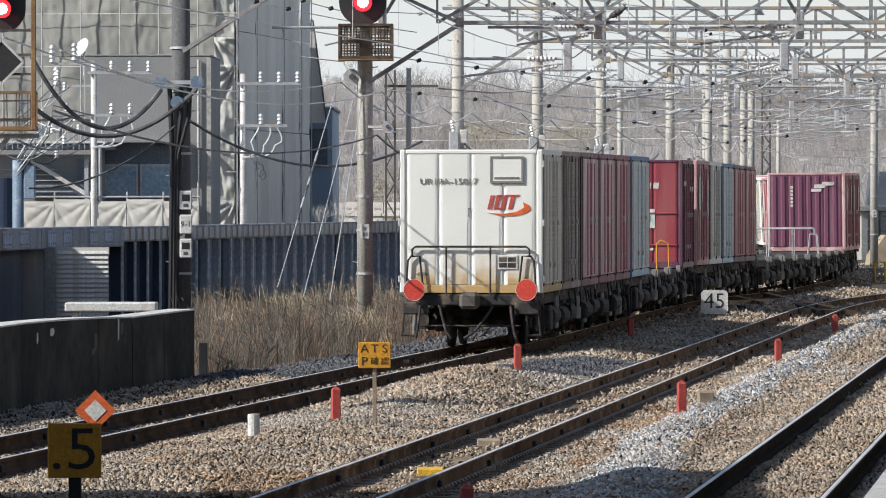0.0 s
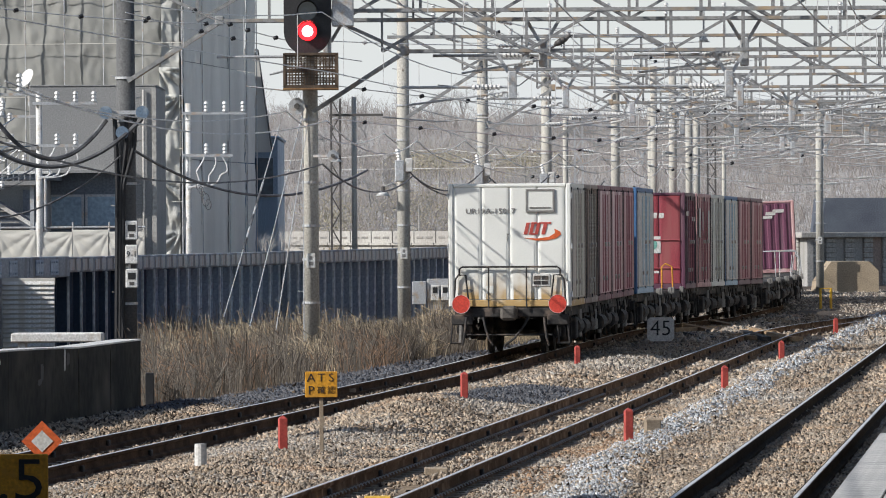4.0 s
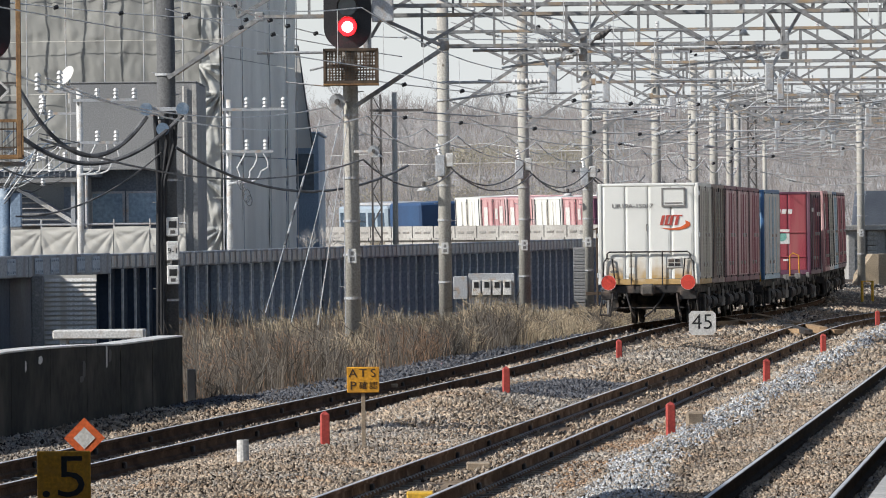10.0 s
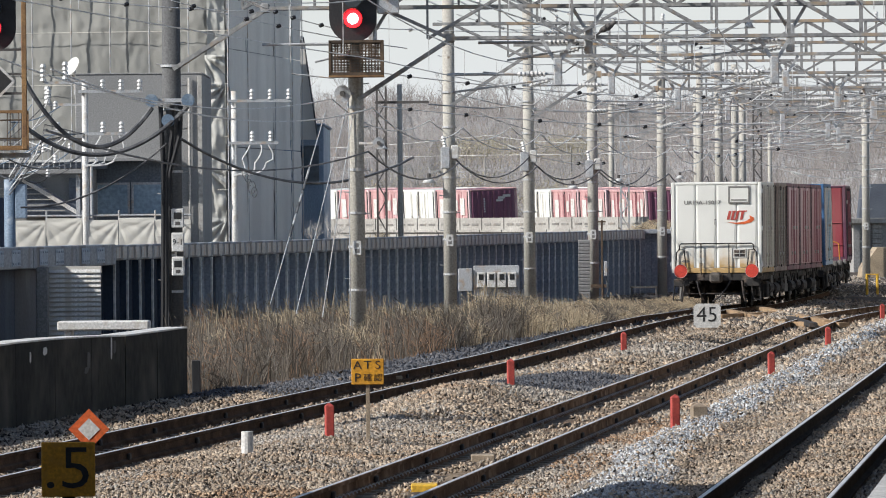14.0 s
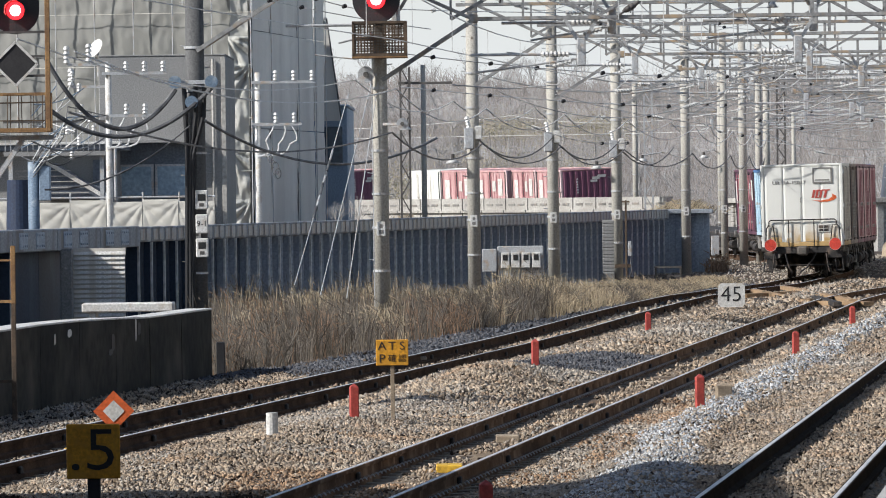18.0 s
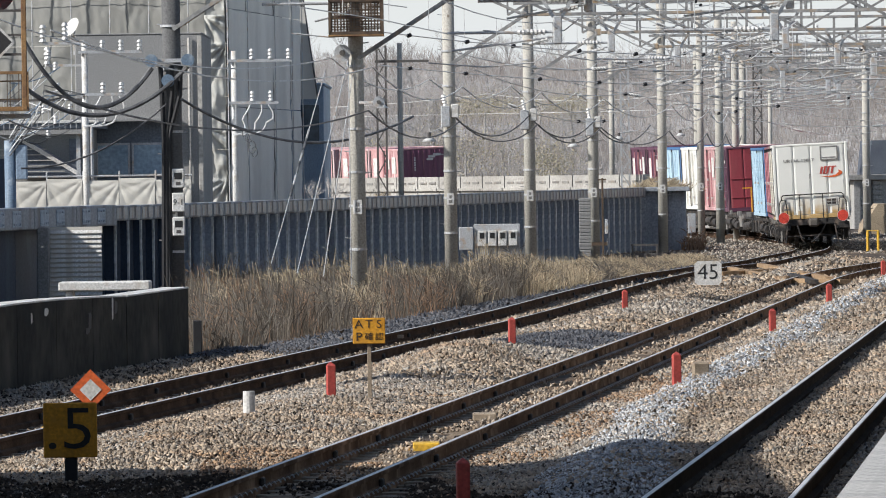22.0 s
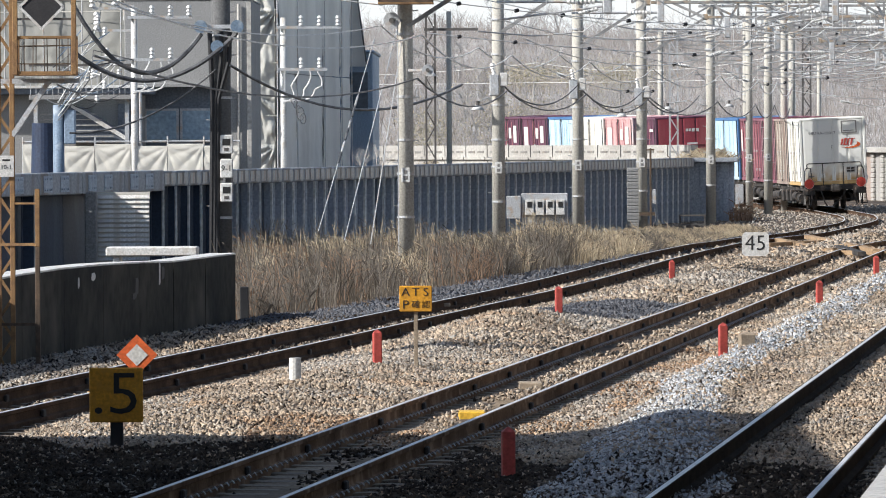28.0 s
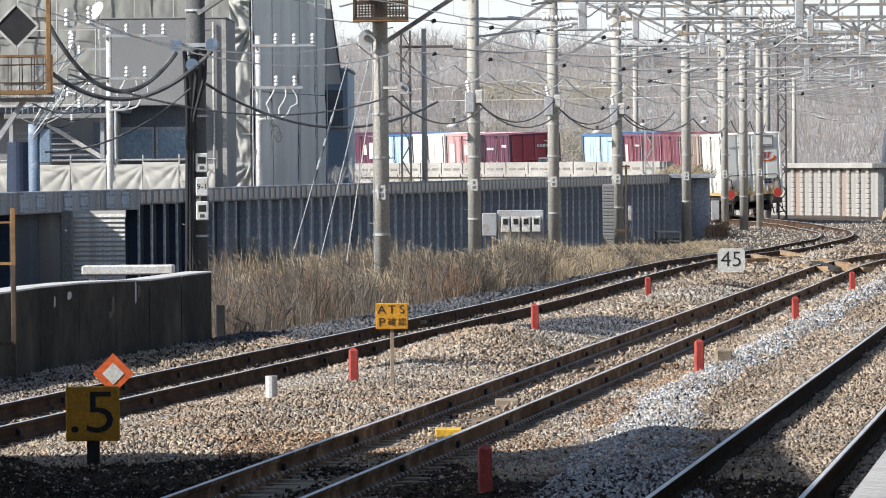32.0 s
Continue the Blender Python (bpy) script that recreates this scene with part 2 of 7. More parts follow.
UNDERFRAME = mat("sooty_underframe", (0.055, 0.05, 0.047), (0.028, 0.027, 0.027), 0.8, 0.1, 2, 25, 0.3, stain=(0.13, 0.10, 0.08))
DUSTY = mat("dusty_grey_underframe", (0.32, 0.31, 0.29), (0.18, 0.17, 0.16), 0.85, 0.0, 2, 25, 0.3, stain=(0.26, 0.22, 0.18))
CWHITE = mat("white_container", (0.77, 0.765, 0.715), (0.70, 0.695, 0.645), 0.55, 0, 0.7, 40, 0.04, grit=0.05)
CRUST = rusted("rust_stained_white")
CGREY = mat("grey_container_side", (0.30, 0.29, 0.27), (0.2, 0.19, 0.18), 0.65, 0, 1, 30, 0.1, stain=(0.15, 0.13, 0.12), streak=True)
CBROWN = mat("brown_container", (0.40, 0.315, 0.265), (0.25, 0.185, 0.155), 0.65, 0, 1, 30, 0.1, stain=(0.48, 0.41, 0.35), streak=True)
CDIRTY = mat("grimy_beige_container", (0.74, 0.69, 0.60), (0.54, 0.50, 0.43), 0.65, 0, 1.1, 30, 0.1, stain=(0.30, 0.25, 0.21), streak=True)
CSIDE = mat("weathered_maroon_side", (0.56, 0.24, 0.26), (0.42, 0.17, 0.19), 0.6, 0, 0.9, 30, 0.1, stain=(0.62, 0.40, 0.40), streak=True)
CRED = mat("maroon_container", (0.40, 0.065, 0.085), (0.30, 0.05, 0.066), 0.5, 0, 0.9, 30, 0.1, stain=(0.30, 0.09, 0.09), streak=True)
CFADED = mat("faded_red_container", (0.68, 0.40, 0.39), (0.54, 0.30, 0.30), 0.6, 0, 0.9, 30, 0.1, stain=(0.72, 0.56, 0.55), streak=True)
CVIOLET = mat("dark_violet_container", (0.16, 0.06, 0.10), (0.11, 0.042, 0.072), 0.5, 0, 0.8, 30, 0.1, stain=(0.14, 0.08, 0.095), streak=True)
CPURPLE = mat("purple_shaded_end", (0.24, 0.085, 0.145), (0.17, 0.06, 0.105), 0.5, 0, 0.8, 30, 0.1, stain=(0.19, 0.10, 0.13), streak=True)
CPLUM = mat("dark_plum_side", (0.25, 0.085, 0.115), (0.17, 0.058, 0.082), 0.55, 0, 0.9, 30, 0.1, stain=(0.36, 0.20, 0.22), streak=True)
CBLUE = mat("light_blue_container", (0.56, 0.74, 0.85), (0.48, 0.65, 0.77), 0.55, 0, 0.8, 30, 0.1, streak=True)
CDEEP = mat("deep_blue_paint", (0.09, 0.22, 0.44), (0.07, 0.17, 0.35), 0.55, 0, 0.8, 30, 0.1, streak=True)
LOCOPALE = mat("loco_pale_blue", (0.42, 0.50, 0.56), (0.36, 0.43, 0.49), 0.45, 0, 0.8, 30, 0.05)
LOCOBLUE = mat("loco_blue", (0.045, 0.10, 0.21), (0.04, 0.08, 0.17), 0.45, 0, 0.8, 30, 0.05)
SIGNALBLACK = mat("signal_black", (0.045, 0.042, 0.043), (0.032, 0.03, 0.031), 0.6, 0, 3, 30, 0.05)
RUSTFRAME = mat("rusty_yellow_frame", (0.40, 0.235, 0.10), (0.24, 0.135, 0.07), 0.8, 0.1, 3, 40, 0.2)
BASKET = mat("rust_dark_steel", (0.17, 0.115, 0.075), (0.08, 0.06, 0.045), 0.8, 0.1, 4, 40, 0.2)
MESHMETAL = mat("dark_mesh_metal", (0.16, 0.15, 0.14), (0.1, 0.09, 0.085), 0.7, 0.3, 3, 30, 0.1)
REDLAMP = glow("red_signal_lamp", (1.0, 0.02, 0.03), 2.0)
REDCORE = glow("signal_lamp_core", (1.0, 0.09, 0.09), 48.0)
GRASS = mat("dry_grass", (0.70, 0.58, 0.40), (0.42, 0.34, 0.235), 0.9, 0, 0.5, 8, 0, island=0.7, spec=0.1)
GRASSDARK = mat("dead_weed", (0.27, 0.235, 0.195), (0.14, 0.122, 0.10), 0.9, 0, 0.5, 8, 0, island=0.6, spec=0.1)
# woodland colours kept pale, with the distance haze mixed into them
BARK = mat("bare_branches", (0.54, 0.515, 0.495), (0.40, 0.38, 0.365), 0.95, 0, 1.5, 8, 0, spec=0.1)
HILL = mat("winter_wood", (0.60, 0.58, 0.565), (0.42, 0.40, 0.39), 0.95, 0, 0.8, 2.6, 0.6, streak=True, grit=0.35, stain=(0.42, 0.39, 0.33), spec=0.05)
THICKET = mat("bare_thicket", (0.54, 0.50, 0.47), (0.37, 0.34, 0.32), 0.95, 0, 0.05, 2, 0, island=0.5, spec=0.05)
OLIVE = mat("olive_scrub", (0.55, 0.50, 0.36), (0.42, 0.385, 0.28), 0.95, 0, 0.3, 6, 0, island=0.4, spec=0.05)
WEED = mat("russet_weed", (0.42, 0.275, 0.18), (0.29, 0.195, 0.135), 0.95, 0, 0.5, 8, 0, island=0.45, spec=0.05)
TILE = mat("platform_paving", (0.62, 0.61, 0.585), (0.52, 0.51, 0.49), 0.85, 0, 1.5, 30, 0.1, rand=0.15)


# ---- mesh tools ----
class Shape:
    """Collects faces of one mesh."""
    def __init__(self):
        self.v, self.f = [], []

    def add(self, verts, faces):
        k = len(self.v)
        self.v += [tuple(p) for p in verts]
        self.f += [tuple(i + k for i in f) for f in faces]
        return self

    def box(self, x0, x1, y0, y1, z0, z1, c=0.0):
        """A box, its edges chamfered by c."""
        if c <= 0:
            return self.add([(x, y, z) for x in (x0, x1) for y in (y0, y1) for z in (z0, z1)],
                            [(0, 1, 3, 2), (4, 6, 7, 5), (0, 4, 5, 1), (2, 3, 7, 6), (0, 2, 6, 4), (1, 5, 7, 3)])
        v, idx = [], {}
        X, Y, Z = ((x0, x1), (y0, y1), (z0, z1))
        for i in (0, 1):
            for j in (0, 1):
                for k in (0, 1):
                    si, sj, sk = 1 - 2 * i, 1 - 2 * j, 1 - 2 * k
                    for ax in range(3):
                        p = [X[i] + c * si, Y[j] + c * sj, Z[k] + c * sk]
                        p[ax] = (X[i], Y[j], Z[k])[ax]
                        idx[i, j, k, ax] = len(v)
                        v.append(tuple(p))
        f = []
        for ax in range(3):
            o = [q for q in range(3) if q != ax]
            for s in (0, 1):
                ring = []
                for a, b in ((0, 0), (1, 0), (1, 1), (0, 1)):
                    key = [0, 0, 0]
                    key[ax], key[o[0]], key[o[1]] = s, a, b
                    ring.append(idx[(*key, ax)])
                if (s == 1) != (ax == 1):
                    f.append(tuple(ring))
                else:
                    f.append(tuple(ring[::-1]))
            for a in (0, 1):
                for b in (0, 1):
                    k0, k1 = [0, 0, 0], [0, 0, 0]
                    k0[o[0]] = k1[o[0]] = a
                    k0[o[1]] = k1[o[1]] = b
                    k1[ax] = 1
                    f.append((idx[(*k0, o[0])], idx[(*k1, o[0])], idx[(*k1, o[1])], idx[(*k0, o[1])]))
        for i in (0, 1):
            for j in (0, 1):
                for k in (0, 1):
                    f.append(tuple(idx[i, j, k, ax] for ax in range(3)))
        return self.add(v, f)

    def rod(self, p, q, r, n=6, r2=None, caps=True):
        """A round bar from p to q."""
        p, q = Vector(p), Vector(q)
        r2 = r if r2 is None else r2
        d = (q - p).normalized()
        a = d.orthogonal().normalized()
        b = d.cross(a)
        ring = [(math.cos(6.28318 * i / n), math.sin(6.28318 * i / n)) for i in range(n)]
        v = [p + (a * c + b * s) * r for c, s in ring] + [q + (a * c + b * s) * r2 for c, s in ring]
        f = [(i, (i + 1) % n, n + (i + 1) % n, n + i) for i in range(n)]
        if caps:
            f += [tuple(range(n))[::-1], tuple(range(n, 2 * n))]
        return self.add(v, f)

    def bar(self, p, q, w, h):
        """A flat-sided bar from p to q."""
        p, q = Vector(p), Vector(q)
        d = (q - p).normalized()
        a = d.cross(Vector((0, 0, 1)))
        a = a.normalized() if a.length > 1e-4 else Vector((1, 0, 0))
        b = a.cross(d)
        v = [e + a * s * w / 2 + b * t * h / 2 for e in (p, q) for s, t in ((-1, -1), (1, -1), (1, 1), (-1, 1))]
        return self.add(v, [(0, 1, 2, 3)[::-1], (4, 5, 6, 7), (0, 1, 5, 4), (1, 2, 6, 5), (2, 3, 7, 6), (3, 0, 4, 7)])

    def line(self, pts, r, n=5):
        """A bent round bar through the points, in one piece."""
        pts = [Vector(p) for p in pts]
        ring = [(math.cos(6.28318 * i / n), math.sin(6.28318 * i / n)) for i in range(n)]
        v, f, a = [], [], None
        for k, p in enumerate(pts):
            d = (pts[min(k + 1, len(pts) - 1)] - pts[max(k - 1, 0)]).normalized()
            a = d.orthogonal() if a is None else a - d * a.dot(d)
            a.normalize()
            b = d.cross(a)
            v += [p + (a * c + b * s) * r for c, s in ring]
            if k:
                f += [((k - 1) * n + i, (k - 1) * n + (i + 1) % n, k * n + (i + 1) % n, k * n + i) for i in range(n)]
        e = len(v) - n
        return self.add(v, f + [tuple(range(n))[::-1], tuple(range(e, e + n))])

    def prism(self, prof, y0, y1, axis="y"):
        """A closed outline (x, z) drawn out along y, or (y, z) along x."""
        k = len(prof)
        if axis == "y":
            v = [(x, y0, z) for x, z in prof] + [(x, y1, z) for x, z in prof]
        elif axis == "x":
            v = [(y0, x, z) for x, z in prof] + [(y1, x, z) for x, z in prof]
        else:
            v = [(x, z, y0) for x, z in prof] + [(x, z, y1) for x, z in prof]
        return self.add(v, [tuple(range(k)), tuple(range(k, 2 * k))[::-1]] + [(i, k + i, k + (i + 1) % k, (i + 1) % k) for i in range(k)])

    def disc(self, c, r, thick, n=24, axis=1):
        """A round plate at c, thick along the axis."""
        e = Vector((0, 0, 0))
        e[axis] = thick / 2
        return self.rod(Vector(c) - e, Vector(c) + e, r, n)

    def move(self, m):
        self.v = [tuple(m @ Vector(p)) for p in self.v]
        return self

    def mesh(self, name, material, smooth=False):
        me = bpy.data.meshes.new(name)
        me.from_pydata(self.v, [], self.f)
        me.materials.append(material)
        bm = bmesh.new()
        bm.from_mesh(me)
        bmesh.ops.recalc_face_normals(bm, faces=bm.faces)
        bm.to_mesh(me)
        bm.free()
        if smooth:
            me.polygons.foreach_set("use_smooth", [True] * len(me.polygons))
        return me


def part(name, shape, material, parent, label="", smooth=False, m=None):
    """One mesh object under a thing or a part."""
    ob = new(name, shape if isinstance(shape, bpy.types.Mesh) else shape.mesh(name, material, smooth))
    ob.parent = parent
    if m is not None:
        ob.matrix_basis = m
    return tagged(ob, label)


def thing(name, m, label, category, group="", kind=""):
    """An empty at a thing's base."""
    ob = new(name)
    ob.empty_display_size = 0.2
    ob.matrix_basis = m
    return tagged(ob, label, category, group, kind)


def solid(name, shape, material, label, category="", group="", kind="", m=None, smooth=False):
    ob = new(name, shape.mesh(name, material, smooth))
    if m is not None:
        ob.matrix_basis = m
    return tagged(ob, label, category, group, kind)


def letters(text, size, material, parent, m, name="lettering", squeeze=1.0, bold=0.0):
    """Flat raised characters, as a mesh."""
    cu = bpy.data.curves.new(name, "FONT")
    cu.body, cu.size, cu.extrude, cu.align_x, cu.align_y = text, size, 0.002, "CENTER", "CENTER"
    cu.resolution_u, cu.offset = 3, bold
    tmp = bpy.data.objects.new(name, cu)
    me = bpy.data.meshes.new_from_object(tmp)
    bpy.data.objects.remove(tmp)
    me.transform(Matrix.Diagonal((squeeze, 1, 1, 1)))
    me.materials.clear()
    me.materials.append(material)
    ob = new(name, me)
    ob.parent, ob.matrix_basis = parent, m
    return ob


FACING = pose(0, 0, 0, 90)          # letters upright, read from the -y side
rng = np.random.default_rng(7)


# ---- the lines of the three tracks ----
def eased(s, knots):
    """A value that glides from knot to knot."""
    if s <= knots[0][0]:
        return knots[0][1]
    for (a, va), (b, vb) in zip(knots, knots[1:]):
        if s <= b:
            u = (s - a) / (b - a)
            return va + (vb - va) * u * u * (3 - 2 * u)
    return knots[-1][1]


def rise(s):
    """The worn track's humps and dips, in metres."""
    return eased(s, ((5, 0.0), (30, 0.025), (45, 0.035), (57, -0.02), (74, -0.09), (88, -0.06), (104, -0.06), (120, -0.075), (136, 0.0)))


def swing(s):
    """How far the worn track wanders to its right, in metres."""
    return eased(s, ((25, 0.0), (43, -0.03), (50, -0.14), (63, -0.21), (76, 0.02), (90, 0.22), (108, 0.02), (122, -0.06), (140, -0.07)))


def line_one(s):
    """Place and heading on the train's track at s metres; s = 0 lies at y 107.8. It bows before the curve."""
    h0 = math.atan(0.1205)
    s1, r1, a1, r2 = 92.0, 215.0, radians(12.9), 150.0
    side = Vector((math.cos(h0), -math.sin(h0), 0))
    p = Vector((-0.06 + min(s, s1) * math.sin(h0), 107.8 + min(s, s1) * math.cos(h0), 0.0))
    if s <= s1:
        w = math.sin(math.pi * s / 80.0) ** 2 if 0 < s < 80 else 0.0
        dw = math.pi / 80.0 * math.sin(2 * math.pi * s / 80.0) if 0 < s < 80 else 0.0
        return p + side * (swing(s) - 0.48 * w) + Vector((0, 0, rise(s))), h0 - 0.48 * dw
    a = min((s - s1) / r1, a1)
    c = p - side * r1
    h = h0 - a
    p = c + Vector((math.cos(h), -math.sin(h), 0)) * r1
    if (s - s1) / r1 > a1:
        c = p + Vector((-math.cos(h), math.sin(h), 0)) * r2
        h -= (s - s1 - a1 * r1) / r2
        p = c + Vector((math.cos(h), -math.sin(h), 0)) * r2
    p += Vector((math.cos(h), -math.sin(h), 0)) * swing(s)
    p.z = rise(s) + 0.0062 * max(0.0, s - 135)
    return p, h


def cant(s):
    """How far the train's track leans into its curve, in radians."""
    return radians(2.4) * min(1.0, max(0.0, (s - 78.0) / 18.0))


def line_two(s):
    h0, s2, r = math.atan(0.1065), 108.0, 260.0
    p = Vector((-3.3 + min(s, s2) * math.sin(h0), 37.0 + min(s, s2) * math.cos(h0), 0.0))
    if s <= s2:
        return p, h0
    a = (s - s2) / r
    c = p + Vector((math.cos(h0), -math.sin(h0), 0)) * r
    h = h0 + a
    return c - Vector((math.cos(h), -math.sin(h), 0)) * r, h


def line_three(s):
    h0 = math.atan(0.105)
    return Vector((0.72 + s * math.sin(h0), 35.0 + s * math.cos(h0), 0.2)), h0


def ridge(y):
    """Metres from the middle track to the ridge of new ballast, which swings out towards the platform."""
    return 1.95 + 0.05 * max(0.0, 70.0 - y)


def ground_height(x, y):
    """The lie of the ballast: a fall to the left, heaps between the tracks."""
    a = (x - (-0.06 + 0.1205 * (y - 107.8)))          # metres to the right of the train's track
    z = -0.19
    b = (x - (-0.96 + 0.1065 * (y - 59)))
    z += rise(y - 107.8) * max(0.0, 1.0 - abs(a) / 3.0)
    for off in (a - 0.566, a + 0.566, b - 0.566, b + 0.566):
        z -= 0.045 * math.exp(-(off / 0.2) ** 2)
    if a < -3.0:
        z -= min(0.35, 0.2 * (-3.0 - a))
    z += 0.20 * max(0.0, min(1.0, (b - 1.2) / 2.2))
    m1 = math.exp(-((x + 0.1) / 0.9) ** 2 - ((y - 88) / 8.0) ** 2)
    z += 0.24 * m1
    z += 0.13 * math.exp(-((b - ridge(y)) / 0.5) ** 2)
    z += 0.13 * math.exp(-((a - 2.3) / 0.8) ** 2) * min(1.0, max(-0.35, (y - 58.0) / 6.0))
    return z + 0.03 * noise.noise((x * 1.3, y * 0.6, 0))


# ---- ground and tracks ----
def build_ground():
    xs = [-4000, -900, -250, -90, -45, -25] + [-14 + 0.5 * i for i in range(69)] + [24, 30, 40, 70, 160, 700, 4000]
    ys = [-400, -60, 0, 20, 35] + [44 + 0.8 * i for i in range(190)] + [200 + 3 * i for i in range(30)] + [310, 360, 460, 700, 1500, 4800]
    s = Shape()
    v = [(x, y, ground_height(x, y) if (-15 < x < 22 and 30 < y < 200) else -0.19 if (-15 < x < 31 and 200 <= y < 300) else -0.35) for y in ys for x in xs]
    n = len(xs)
    f = [(j * n + i, j * n + i + 1, (j + 1) * n + i + 1, (j + 1) * n + i) for j in range(len(ys) - 1) for i in range(n - 1)]
    s.add(v, f)
    solid("ground", s, EARTH, "brown stony railway ground between the tracks", kind="structure", smooth=True)


def stone_field(name, pts, sizes, material, label, seed, chips=False):
    """Many small broken stones in one mesh; chips are four-sided."""
    g = np.random.default_rng(seed)
    base = np.array([(1, 0, 0), (-0.5, 0.87, 0), (-0.5, -0.87, 0), (0.1, 0, 1), (0, 0.1, -1)], float)
    tri = np.array([(0, 1, 3), (1, 2, 3), (2, 0, 3), (1, 0, 4), (2, 1, 4), (0, 2, 4)])
    if chips:
        base = np.array([(1, 0, -0.45), (-0.5, 0.87, -0.45), (-0.5, -0.87, -0.45), (0.1, 0, 1.0)], float) * 1.2
        tri = np.array([(0, 1, 3), (1, 2, 3), (2, 0, 3), (1, 0, 2)])
    k, c = len(pts), len(base)
    q = g.normal(size=(k, 4))
    q /= np.linalg.norm(q, axis=1, keepdims=True)
    w, x, y, z = q.T
    rot = np.stack([np.stack([1 - 2 * (y * y + z * z), 2 * (x * y - z * w), 2 * (x * z + y * w)], -1),
                    np.stack([2 * (x * y + z * w), 1 - 2 * (x * x + z * z), 2 * (y * z - x * w)], -1),
                    np.stack([2 * (x * z - y * w), 2 * (y * z + x * w), 1 - 2 * (x * x + y * y)], -1)], 1)
    sc = sizes[:, None, None] * g.uniform(0.6, 1.5, (k, c, 1)) * np.array([1.1, 0.9, 0.75])
    v = np.einsum("kij,kvj->kvi", rot, base[None] * sc) + pts[:, None, :]
    f = (tri[None] + (np.arange(k) * c)[:, None, None]).reshape(-1, 3)
    me = bpy.data.meshes.new(name)
    me.vertices.add(k * c)
    me.vertices.foreach_set("co", v.reshape(-1))
    me.loops.add(len(f) * 3)
    me.loops.foreach_set("vertex_index", f.reshape(-1).astype(np.int32))
    me.polygons.add(len(f))
    me.polygons.foreach_set("loop_start", np.arange(0, len(f) * 3, 3, dtype=np.int32))
    me.update(calc_edges=True)
    me.materials.append(material)
    return tagged(new(name, me), label, "ballast", kind="stuff")


